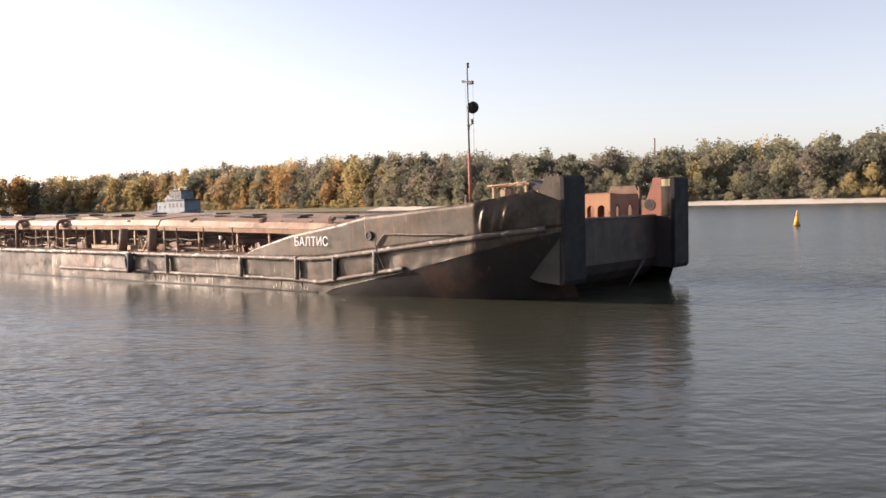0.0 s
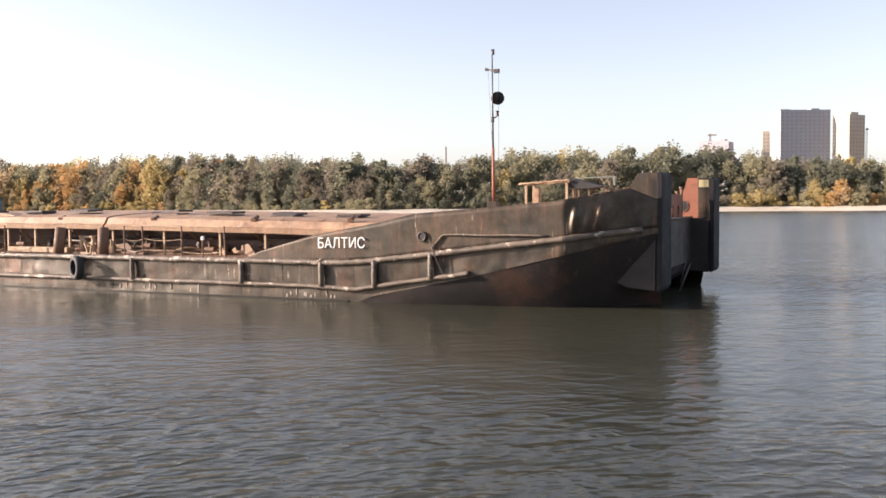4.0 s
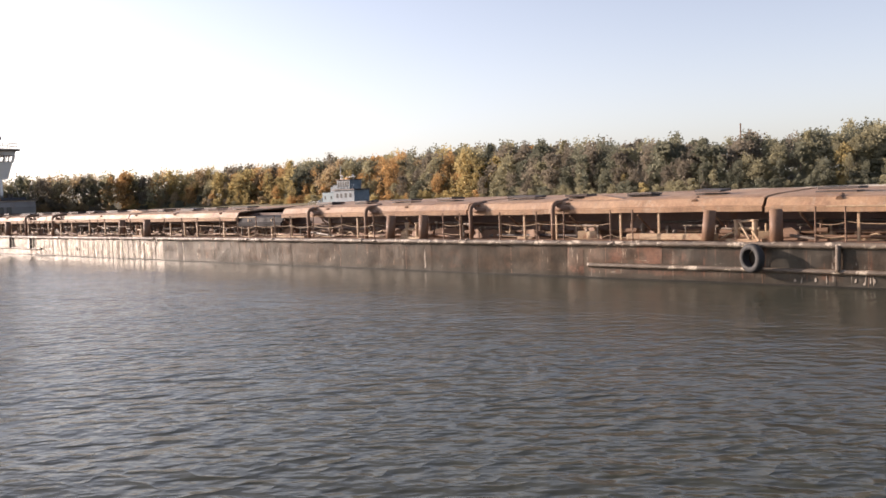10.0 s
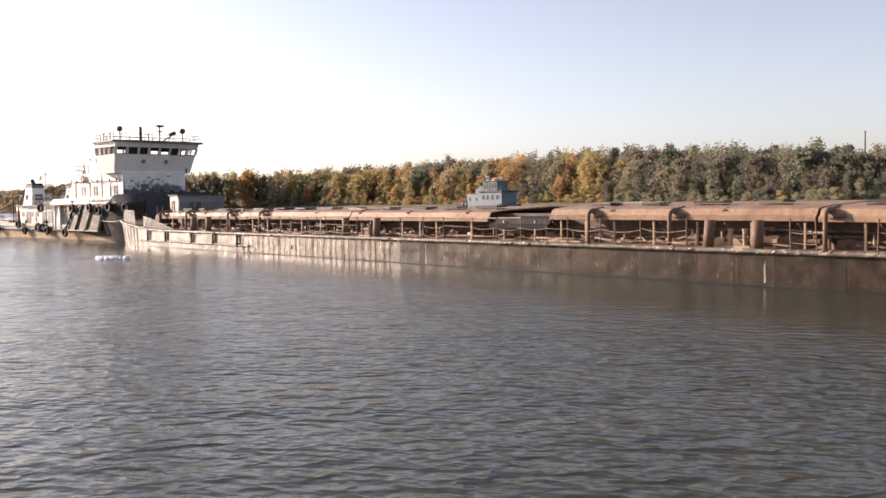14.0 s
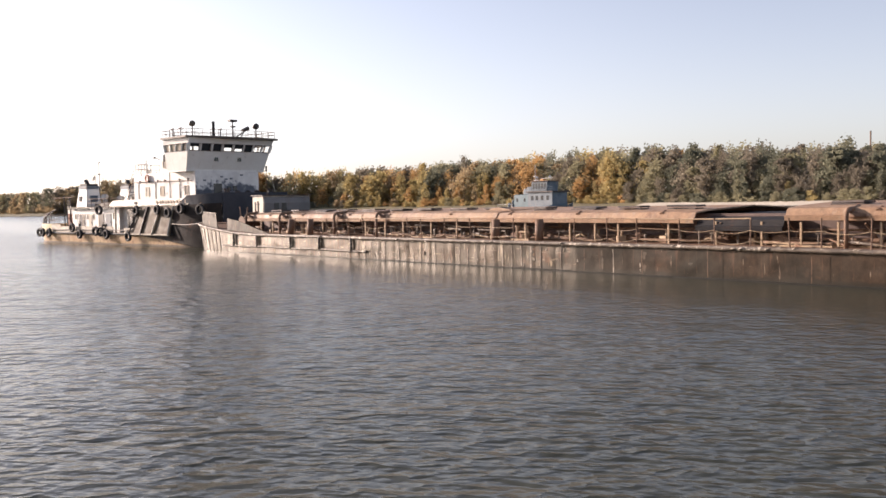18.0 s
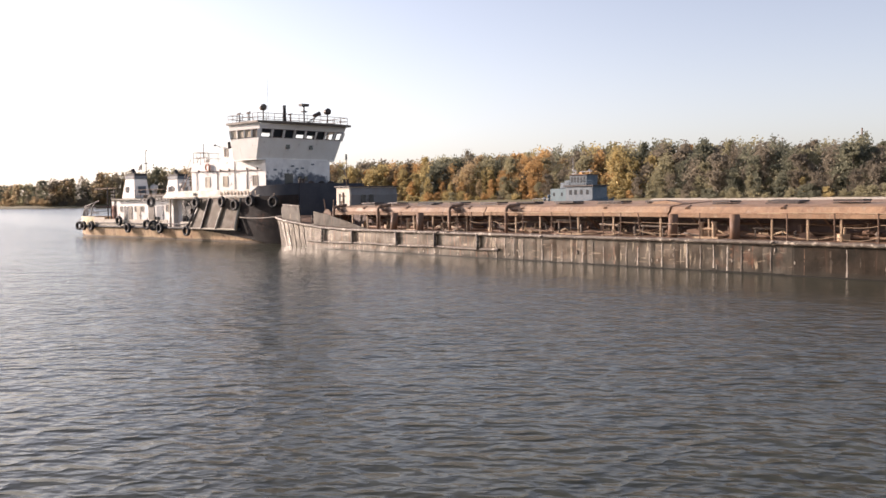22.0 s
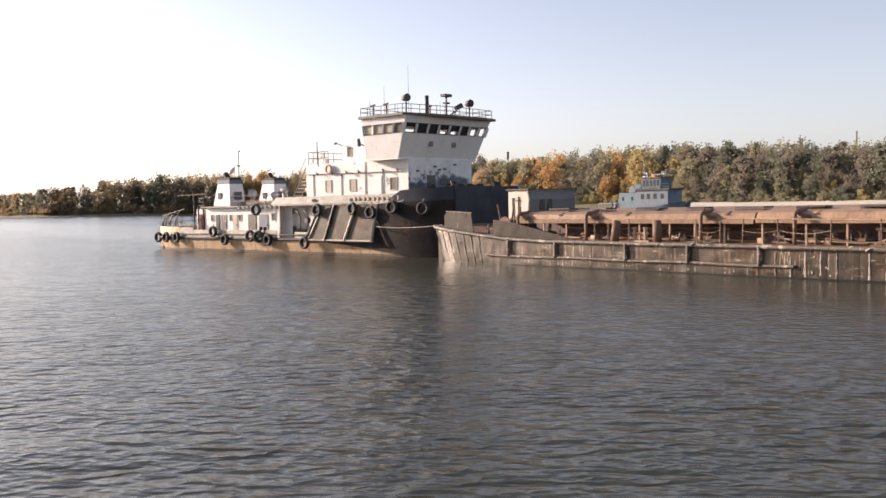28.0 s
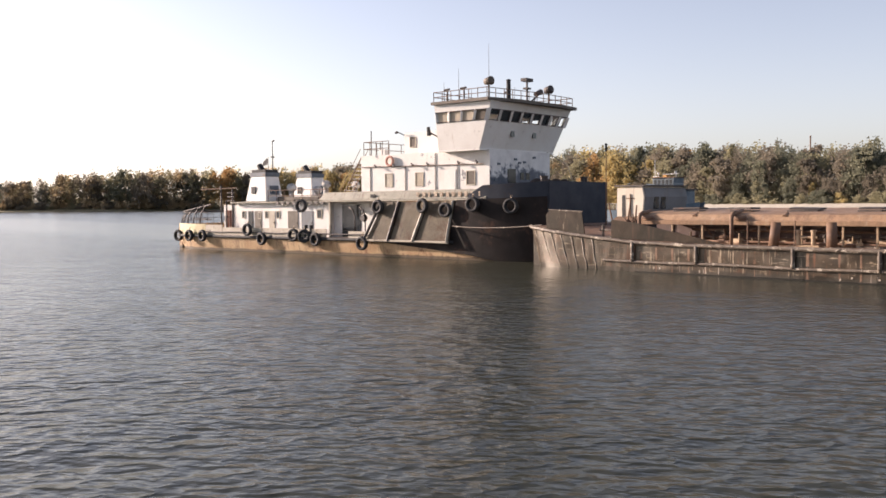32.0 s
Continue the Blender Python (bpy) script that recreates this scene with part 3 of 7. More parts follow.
        add_path(bm, [(x, y0 + sg * 0.05, lerp_table(x, [(-6.2, 0.47), (10, 0.46), (11.7, 0.40), (15.6, 1.0)])) for x in np.linspace(-6.1, 15.6, 310)], 0.075, 8, 0.35)
        part("rub_rail", bm, M_rail, barge, "", True)
    # upright fender bars between the rails
    for x in (2.5, 7.3, 10.45, 12.4, 14.35, -65.6, -62.4, -58.15, -54.85, -51.5):
        bm = bm_new()
        zt = lerp_table(x, SHEER)
        zb = 0.47 if x < 12 else lerp_table(x, [(11.7, 0.40), (15.6, 1.0)])
        add_path(bm, [(x, -0.09, zb + (zt - zb) * k / 6) for k in range(7)], 0.085, 8, 0.4)
        part("fender_bar", bm, M_rail, barge, "", True)


build_hull()

STERN_TOP = [(7.3, 1.27), (7.97, 1.54), (10.1, 2.1), (12.5, 2.5), (13.85, 2.79), (15.5, 2.9), (18.35, 3.13), (20.15, 3.48), (20.9, 3.14)]


def build_bulwarks():
    for side in (0, 1):
        rows = []
        for x in np.linspace(7.3, 20.9, 270):
            zb, zt = lerp_table(x, SHEER) + 0.0, lerp_table(x, STERN_TOP)
            if side == 1 and x > 17.5:
                zt = max(zb + 0.15, zt - 0.4 * min(1, (x - 17.5) / 1.2))
            row = []
            for k in range(9):
                z = zb + (zt - zb) * k / 8
                y = inset(x) + 0.03 + 0.03 * noise.noise(Vector((x * 0.6, z, 1.0)))
                # two deep knocks in the plate, and a buckle over them
                for cx, w, d, ztop in ((18.80, 0.11, 0.20, 3.02), (19.12, 0.09, 0.13, 2.9), (19.42, 0.13, 0.22, 3.10)):
                    lean = cx + 0.22 * (z - 2.6)
                    band = max(0.0, min(1.0, (z - 2.1) / 0.35)) * max(0.0, min(1.0, (ztop - z) / 0.22))
                    y -= d * band * math.exp(-((x - lean) / w) ** 2)
                y += 0.05 * max(0.0, noise.noise(Vector((x * 5.0, z * 2.4, 8.0)))) * (1 if 18.6 < x < 19.8 else 0)
                row.append((x, y if side == 0 else BEAM - y, z))
            rows.append(row)
        ob = grid_mesh("stern_bulwark", np.array(rows), M_hull if side == 0 else M_redlead, barge, "dark grey stern bulwark plating" if side == 0 else "rust-red inner side of the far stern bulwark", True)
        md = ob.modifiers.new("thick", "SOLIDIFY")
        md.thickness = 0.05
        # bow bulwarks
        for pts in ([(-70.7, 1.8), (-70.75, 2.55), (-70.5, 2.8), (-68.6, 2.7), (-68.4, 1.6)], [(-66.9, 1.5), (-66.9, 2.36), (-65.5, 2.2), (-62.5, 1.6), (-61.0, 1.3)]):
            bm = bm_new()
            y = 0.15 if side == 0 else BEAM - 0.2
            add_prism(bm, pts, y, y + 0.05)
            part("bow_bulwark", bm, M_mid_plate, barge, "grey-brown bow bulwark plate")


build_bulwarks()


def build_hatch():
    """Coaming, its posts and the long row of hatch covers."""
    for y0, s in ((2.6, 1), (BEAM - 2.6, -1)):
        bm = bm_new()
        add_box(bm, -66.0, 12.8, y0, y0 + s * 0.08, 1.25, 2.5)
        part("coaming", bm, M_coaming, barge, "dark rust-brown steel hatch coaming")
    for x0, x1, rise in ((-66.3, -52.6, 0.0), (-52.5, -41.0, 0.03), (-40.9, -29.4, 0.0), (-29.3, -25.5, -0.3), (-25.4, -13.0, 0.12), (-12.9, -0.4, 0.09), (-0.3, 12.6, 0.06)):
        cover = thing("hatch_cover", "steel hatch cover with sloping sides, faded red-brown, the open gap's shade in black", "hatch cover", group="hatch covers on the barge")
        n = max(4, int((x1 - x0) / 0.5))
        prof = [(1.42, 2.13), (1.40, 2.29), (1.46, 2.32), (1.50, 2.34), (1.63, 2.57), (1.78, 2.61), (2.6, 2.68), (6.05, 2.82), (BEAM - 2.6, 2.68), (BEAM - 1.78, 2.61), (BEAM - 1.63, 2.57), (BEAM - 1.50, 2.34), (BEAM - 1.46, 2.32), (BEAM - 1.40, 2.29), (BEAM - 1.42, 2.13)]
        rows = [[(x, y, z + rise - 0.017 * max(0.0, x - 1.0) + 0.02 * noise.noise(Vector((x * 0.7, y, 3)))) for y, z in prof] for x in np.linspace(x0, x1, n)]
        # the sunken black shell is added for the shade inside an open gap
        ob = grid_mesh("shell", np.array(rows), M_cover if rise > -0.1 else M_pad_and_gap, cover)
        md = ob.modifiers.new("thick", "SOLIDIFY")
        md.thickness = 0.06
        k = 0
        x = x0 + 1.2
        while x < x1 - 1.0 and rise > -0.1:
            bm = bm_new()
            drop = 0.017 * max(0.0, x - 0.4)
            wide, lift, tip = random.uniform(0.9, 1.5), random.uniform(0.0, 0.06), random.uniform(-2.5, 2.5)
            add_box(bm, -wide / 2, wide / 2, -0.4, 0.4, -0.04, 0.04, pose(x + 0.6, 3.1 + random.uniform(-0.15, 0.15), 2.78 + rise - drop + lift, tip, tip * 0.6, random.uniform(-5, 5)))
            add_box(bm, -wide / 2 - 0.05, wide / 2 - 0.05, -0.33, 0.33, -0.13, -0.035, pose(x + 0.6, 3.1, 2.78 + rise - drop))
            bevel_all(bm, 0.01)
            part("lid", bm, M_darksteel, cover, "dark steel lid")
            x += 2.75
    # short posts under the covers
    bm = bm_new()
    add_box(bm, -0.038, 0.038, -0.038, 0.038, 1.25, 2.2)
    first = part("cover_post", bm, M_post, barge, "short tan post under the hatch covers")
    me = first.data
    first.matrix_basis = Matrix.Translation((-64.5, 1.5, 0))
    x = -63.05
    while x < 9.0:
        share("cover_post", me, barge, Matrix.Translation((x + random.uniform(-0.2, 0.2), 1.55, 0)))
        x += random.choice((1.5, 2.1, 2.6))


build_hatch()


M_waterline = surface("dark_waterline", (0.010, 0.010, 0.008), (0.020, 0.017, 0.013), 3.0, 0.6, bump=0.4, gloss=0.2)


def build_hull_wear():
    """Weld seams, worn frames with painted shadows, and torn edges on the near side."""
    def seam(x, z0, z1, wide=1.0):
        ph = random.uniform(0, 50)
        rows = []
        for z in np.linspace(z0, z1, 8):
            w = wide * (0.010 + 0.006 * noise.noise(Vector((ph, z * 6, 0))))
            rows.append([(x + e * w, dent(x + e * w, z) - 0.009, z) for e in (-1, 0, 1)])
        grid_mesh("weld_seam", np.array(rows), M_stanchion, barge, "rust-brown line of a weld seam and of painted frame shadows")

    x = -34.0
    while x < 11:
        seam(x, 0.06, random.uniform(1.0, 1.15))
        x += random.choice((3.1, 4.2, 5.6))

    # broad dark lines along the bow's frames: their cast shadows, put in as colour
    x = -65.2
    while x < -35:
        for z0, z1 in ((0.58, 1.12), (0.06, 0.38)) if x < -51.3 else ((0.08, random.uniform(0.8, 1.12)),):
            seam(x, z0, z1, random.uniform(2.5, 6.0))
        x += random.choice((0.8, 1.24, 1.86, 2.2))

    # dark edge along the waterline
    bm = bm_new()
    x = -65.5
    while x < 11.3:
        ln = random.uniform(1.5, 4.0)
        b = min(x + ln, 11.4)
        add_box(bm, x, b, -0.035 + random.uniform(-0.008, 0.008), 0.06, -0.2, 0.055 + random.uniform(-0.015, 0.015))
        x = b
    part("waterline_edge", bm, M_waterline, barge, "dark uneven edge along the waterline")
    # plates of differing paint and age let into the side
    edges = [(-6.1, -3.2), (-3.15, -0.05), (0.5, 2.4), (2.6, 4.3), (4.35, 5.8), (5.85, 7.2), (7.4, 8.9), (8.95, 10.35), (10.55, 11.6)]
    plates = [(a, b, 0.56, 1.13) for a, b in edges] + [(a, b, 0.03, 0.36) for a, b in edges[:-1]]
    x = -34.4
    while x < -7:
        b = min(x + random.choice((1.9, 2.5, 3.1, 4.2)), -6.3)
        plates.append((x, b - 0.03, 0.03, 1.13))
        x = b
    for a, b in ((-65.5, -62.5), (-62.3, -60.2), (-60.15, -58.3), (-58.05, -54.95), (-54.7, -51.6)):
        plates.append((a, b, 0.56, 1.13))
        plates.append((a, b, 0.03, 0.38))
    x = -51.2
    while x < -34.8:
        b = min(x + random.choice((1.24, 1.86, 2.48)), -34.45)
        plates.append((x, b - 0.02, 0.04, 1.14))
        x = b
    for a, b, z0, z1 in plates:
        n = max(4, int((b - a) / 0.2))
        rows = [[(xx, dent(xx, zz) - 0.007, zz) for zz in np.linspace(z0, z1, 7)] for xx in np.linspace(a, b, n)]
        grid_mesh("hull_plate", np.array(rows), M_worn_plate if a < -41 + 10 * random.random() else M_rust_plate if -10.5 < a < -2 else M_mid_plate if a < -6.3 else M_plate, barge, "", True)
    # short bright marks: chafed plate below the lower rail, and dent highlights painted pale
    marks = []
    for w, h in ((0.03, 0.2), (0.045, 0.14), (0.025, 0.28), (0.06, 0.1)):
        bm = bm_new()
        add_prism(bm, [(-w / 2, 0), (-w * 0.7, h * 0.4), (-w * 0.2, h), (w * 0.3, h * 0.9), (w * 0.6, h * 0.3)], -0.007, 0.04)
        marks.append(part("chafe_mark", bm, M_scuff, barge, "short bright chafe mark and painted dent highlight on the hull"))
    first = [True] * 4
    spots = [(random.uniform(1.2, 5.6), random.uniform(0.06, 0.16)) for _ in range(14)] + [(random.uniform(9.0, 11.2), random.uniform(0.05, 0.14)) for _ in range(10)] + [(random.uniform(-50, -33), random.uniform(0.05, 0.9)) for _ in range(18)] + [(random.uniform(-66, -51), random.uniform(0.05, 0.2)) for _ in range(10)]
    for x, z in spots:
        k = random.randrange(4)
        m = Matrix.Translation((x, 0.0, z)) @ pose(0, 0, 0, 0, random.uniform(-12, 12), 0)
        if first[k]:
            marks[k].matrix_basis = m
            first[k] = False
        else:
            share("chafe_mark", marks[k].data, barge, m)
    # torn curls of steel on the top rail
    bm = bm_new()
    add_path(bm, [(-0.12, -0.1, 0.0), (-0.04, -0.15, 0.05), (0.06, -0.14, 0.07), (0.13, -0.08, 0.02)], 0.03, 6, 0.3)
    curl = part("torn_edge", bm, M_scuff, barge, "torn bright edge of the rub rail")
    first = True
    for _ in range(70):
        x = random.uniform(-66, 11)
        m = Matrix.Translation((x, random.uniform(-0.01, 0.05), 1.22)) @ pose(0, 0, 0, random.uniform(-20, 20), random.uniform(-15, 15), random.uniform(-12, 12)) @ Matrix.Scale(random.uniform(0.6, 1.2), 4)
        if first:
            curl.matrix_basis = m
            first = False
        else:
            share("torn_edge", curl.data, barge, m)


build_hull_wear()

# ---- barge fittings ----
def build_stern():
    """Two pushing horns with pads and knees, the deck between them and its gear."""
    for y0, y1, xf, zb in ((1.32, 2.62, 20.95, 0.5), (8.78, 10.02, 21.22, 0.55)):
        far = y0 > 5
        # the horn under the deck line
        bm = bm_new()
        add_prism(bm, [(19.6, 2.5), (19.6, 0.75), (20.0, zb + 0.08), (xf - 0.12, zb), (xf - 0.1, 2.5)], y0 + 0.02, y1 - 0.02)
        bevel_all(bm, 0.03)
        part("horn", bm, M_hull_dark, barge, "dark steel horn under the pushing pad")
        # pad: a tall plate with rounded ends
        bm = bm_new()
        add_prism(bm, [(xf - 0.1, zb + 0.02), (xf - 0.1, 3.92), (xf + 0.0, 3.94), (xf + 0.06, 3.86), (xf + 0.06, zb + 0.14), (xf - 0.02, zb)], y0, y1)
        bevel_all(bm, 0.015)
        part("push_pad", bm, M_pad_and_gap, barge, "tall dark steel pushing pad")
        bm = bm_new()
        if far:
            add_prism(bm, [(19.75, 2.5), (20.2, 3.62), (20.28, 3.93), (20.72, 3.93), (20.72, 2.5)], 9.08, 9.16)
            knee = part("knee_plate", bm, M_redlead, barge, "rust-red knee plate with a round hole")
            bm = bm_new()
            add_tube(bm, (20.12, 9.076, 2.92), (20.12, 9.06, 2.92), 0.2, n=20)
            part("hole", bm, M_black, knee)
            bm = bm_new()
            add_ring(bm, (20.12, 9.075, 2.92), (0, 1, 0), 0.21, 0.02, 20, 6)
            part("rim", bm, M_stanchion, knee)
            bm = bm_new()
            add_box(bm, 20.7, xf - 0.11, 8.84, 9.9, 2.5, 3.92)
            bevel_all(bm, 0.015)
            part("pad_column", bm, M_hull, barge, "grey steel column behind the pad")
        else:
            # the knee stands just inside the bulwark
            add_prism(bm, [(20.0, 2.5), (20.05, 3.52), (20.28, 3.9), (xf - 0.11, 3.92), (xf - 0.11, 2.5)], y0 + 0.1, y0 + 0.18)
            part("knee_plate", bm, M_hull, barge, "grey knee plate behind the pad")
            bm = bm_new()
            add_box(bm, 20.3, xf - 0.12, y0 + 0.19, y1 - 0.05, 3.84, 3.9)
            part("pad_cap", bm, M_hull, barge)
            bm = bm_new()
            vs = [bm.verts.new(p) for p in ((20.02, y0 + 0.2, 3.5), (20.27, y0 + 0.2, 3.88), (20.27, y1 - 0.1, 3.88), (20.02, y1 - 0.1, 3.5))]
            bm.faces.new(vs)
            ob = part("knee_web", bm, M_redlead, barge, "rust-red web of the knee")
            ob.modifiers.new("thick", "SOLIDIFY").thickness = 0.04
            for dx in (0.1, 0.35, 0.55):
                bm = bm_new()
                add_tube(bm, (20.3 + dx, y0 + 0.3, 3.9), (20.3 + dx, y0 + 0.3, 3.97), 0.05, 0.04, 8)
                part("bolt", bm, M_darksteel, barge)
    bm = bm_new()
    add_box(bm, 20.74, 21.08, 8.815, 8.838, 3.6, 3.86)
    part("reflector", bm, M_yellow, barge, "small faded yellow plate")
    # strut and rods hanging under the far horn
    bm = bm_new()
    add_tube(bm, (20.7, 7.4, 0.95), (20.5, 6.6, 0.05), 0.035, n=6)
    add_tube(bm, (20.5, 7.7, 1.0), (20.4, 7.3, 0.3), 0.03, n=6)
    part("strut", bm, M_darksteel, barge, "", True)
    bm = bm_new()
    add_box(bm, 12.4, 20.48, 1.6, BEAM - 1.6, 2.44, 2.5)
    part("stern_deck", bm, M_redlead, barge, "rust-red raised stern deck")
    bm = bm_new()
    add_tube(bm, (20.5, 2.6, 2.52), (20.5, 8.8, 2.52), 0.045, n=8)
    part("deck_edge_bar", bm, M_rail, barge, "", True)
    # coupling housing: a hollow box with arched openings
    house = thing("coupling_housing", "ochre-red steel coupling housing with arched openings on deck", "steel housing", pose(19.35, 5.47, 2.5))

    def arched(w, h, holes, r):
        """Outline and holes of a plate, as strips: left, right, between and over the arches."""
        bm = bm_new()
        edges = [0.0] + [e for c in holes for e in (c - r, c + r)] + [w]
        for k in range(0, len(edges), 2):
            add_prism(bm, [(edges[k], 0.0), (edges[k], h), (edges[k + 1], h), (edges[k + 1], 0.0)], 0.0, 0.05)
        for c in holes:
            arc = [(c + r * math.cos(a), 0.30 + r * math.sin(a)) for a in [math.pi * j / 8 for j in range(9)]]
            for p, q in zip(arc, arc[1:]):
                add_prism(bm, [p, (p[0], h), (q[0], h), q], 0.0, 0.05)
        bmesh.ops.remove_doubles(bm, verts=bm.verts, dist=0.001)
        return bm

    part("front_plate", arched(1.02, 0.86, (0.26, 0.68), 0.15), M_ochre, house)
    ob = part("side_plate", arched(2.1, 0.84, (0.5, 1.5), 0.17), M_redlead, house)
    ob.matrix_basis = pose(1.02, 0.05, 0, 0, 0, 90)
    ob = part("side_plate", arched(2.1, 0.84, (0.5, 1.5), 0.17), M_redlead, house)
    ob.matrix_basis = pose(0.05, 0.05, 0, 0, 0, 90)
    ob = part("back_plate", arched(1.02, 0.80, (0.26, 0.68), 0.15), M_redlead, house)
    ob.matrix_basis = pose(0, 2.15, 0)
    bm = bm_new()
    vs = [bm.verts.new(p) for p in ((0.0, 0.0, 0.86), (1.04, 0.0, 0.89), (0.66, 2.2, 0.78), (0.0, 2.2, 0.76))]
    bm.faces.new(vs)
    ob = part("top_plate", bm, M_redlead, house)
    ob.modifiers.new("thick", "SOLIDIFY").thickness = 0.04
    # posts and the bar of the far bulwark
    for x, y, h, r in ((20.3, 7.9, 1.05, 0.05), (20.1, 8.3, 0.9, 0.07), (19.95, 8.1, 0.6, 0.06)):
        bm = bm_new()
        add_tube(bm, (x, y, 2.5), (x, y, 2.5 + h), r, n=10)
        add_tube(bm, (x, y, 2.5 + h), (x, y, 2.55 + h), r * 1.5, n=10)
        part("vent_pipe", bm, M_stanchion, barge, "", True)
    bm = bm_new()
    add_prism(bm, [(17.2, 3.2), (17.4, 3.66), (18.5, 3.7), (18.75, 3.1), (19.5, 3.0), (19.5, 2.5), (17.4, 2.5)], 11.15, 11.22)
    part("far_screen", bm, M_stanchion, barge, "rust-red screen plate inside the far bulwark")
    # steel frame and a dark canopy on the stern deck
    bm = bm_new()
    for x, y in ((15.35, 5.6), (15.35, 6.4), (16.84, 5.6), (16.84, 6.4)):
        add_box(bm, x - 0.04, x + 0.04, y - 0.04, y + 0.04, 2.5, 3.75)
    add_path(bm, [(15.1 + 0.2 * k, 5.55, 3.74 + 0.012 * k + 0.02 * math.sin(3 * k)) for k in range(10)], 0.045, 6, 0.3)
    add_path(bm, [(15.1 + 0.2 * k, 6.45, 3.74 + 0.012 * k) for k in range(10)], 0.045, 6, 0.3)
    add_box(bm, 15.3, 15.4, 5.6, 6.4, 3.7, 3.76)
    add_box(bm, 15.5, 15.72, 5.85, 6.15, 2.5, 3.62)
    part("deck_frame", bm, M_post, barge, "rusty tan steel frame on the stern deck")
    for x in (17.0, 17.55, 18.15):
        for y in (5.75, 6.35):
            bm = bm_new()
            add_box(bm, x, x + 0.06, y, y + 0.06, 2.5, 3.6)
            part("canopy_post", bm, M_stanchion, barge)
    bm = bm_new()
    add_prism(bm, [(16.9, 3.56), (16.92, 3.93), (17.35, 3.8), (18.1, 3.62), (17.6, 3.56)], 5.65, 6.45)
    part("canopy", bm, M_black, barge, "torn black canopy on thin posts")
    bm = bm_new()
    add_prism(bm, [(16.95, 3.93), (16.95, 3.97), (18.3, 3.99), (18.3, 3.66), (18.24, 3.66), (18.2, 3.94)], 6.5, 6.55)
    part("wind_board", bm, M_greenboard, barge, "pale green wind board")
    # hawse pipe and welded strip on the near side
    bm = bm_new()
    add_ring(bm, (14.03, -0.01, 2.08), (0, 1, 0), 0.13, 0.035, 20, 8)
    h = part("hawse_pipe", bm, M_darksteel, barge, "", True)
    bm = bm_new()
    add_tube(bm, (14.03, 0.05, 2.08), (14.03, -0.02, 2.08), 0.12, n=16)
    part("opening", bm, M_black, h)
    bm = bm_new()
    add_path(bm, [(14.35 + 0.05 * k, -0.01, 1.72 + 0.055 * k) for k in range(8)] + [(14.78 + 0.3 * k, -0.01 - 0.004 * k, 2.14 + 0.008 * math.sin(k)) for k in range(12)], 0.032, 6, 0.3)
    part("weld_strip", bm, M_rail, barge, "", True)
    bm = bm_new()
    for a, b in (((14.3, -0.05, 2.0), (14.5, -0.14, 1.55)), ((14.5, -0.14, 1.55), (14.75, -0.1, 1.0)), ((14.33, -0.05, 1.6), (14.36, -0.14, 1.15))):
        add_tube(bm, a, b, 0.02, n=6)
    part("hanging_rope", bm, M_darksteel, barge)


build_stern()


def build_name():
    cu = bpy.data.curves.new("name", "FONT")
    cu.body = "\u0411\u0410\u041b\u0422\u0418\u0421"
    cu.size = 0.5
    cu.extrude = 0.004
    ob = new("name_tmp", cu)
    dg = bpy.context.evaluated_depsgraph_get()
    me = bpy.data.meshes.new_from_object(ob.evaluated_get(dg))
    bpy.data.objects.remove(ob)
    xs = [v.co.x for v in me.vertices]
    ys = [v.co.y for v in me.vertices]
    w, h = max(xs) - min(xs), max(ys) - min(ys)
    me.transform(Matrix.Diagonal((1.73 / w, 0.35 / h, 1, 1)) @ Matrix.Translation((-min(xs), -min(ys), 0)))
    me.materials.clear()
    me.materials.append(M_letter)
    ob = new("name_lettering", me)
    ob.parent = barge
    ob.matrix_basis = pose(10.31, -0.025, 1.68, 90, 0, 0) @ pose(0, 0, 0, 0, 0, 0.8)
    ob["label"] = "white painted ship's name in Cyrillic capitals"


build_name()


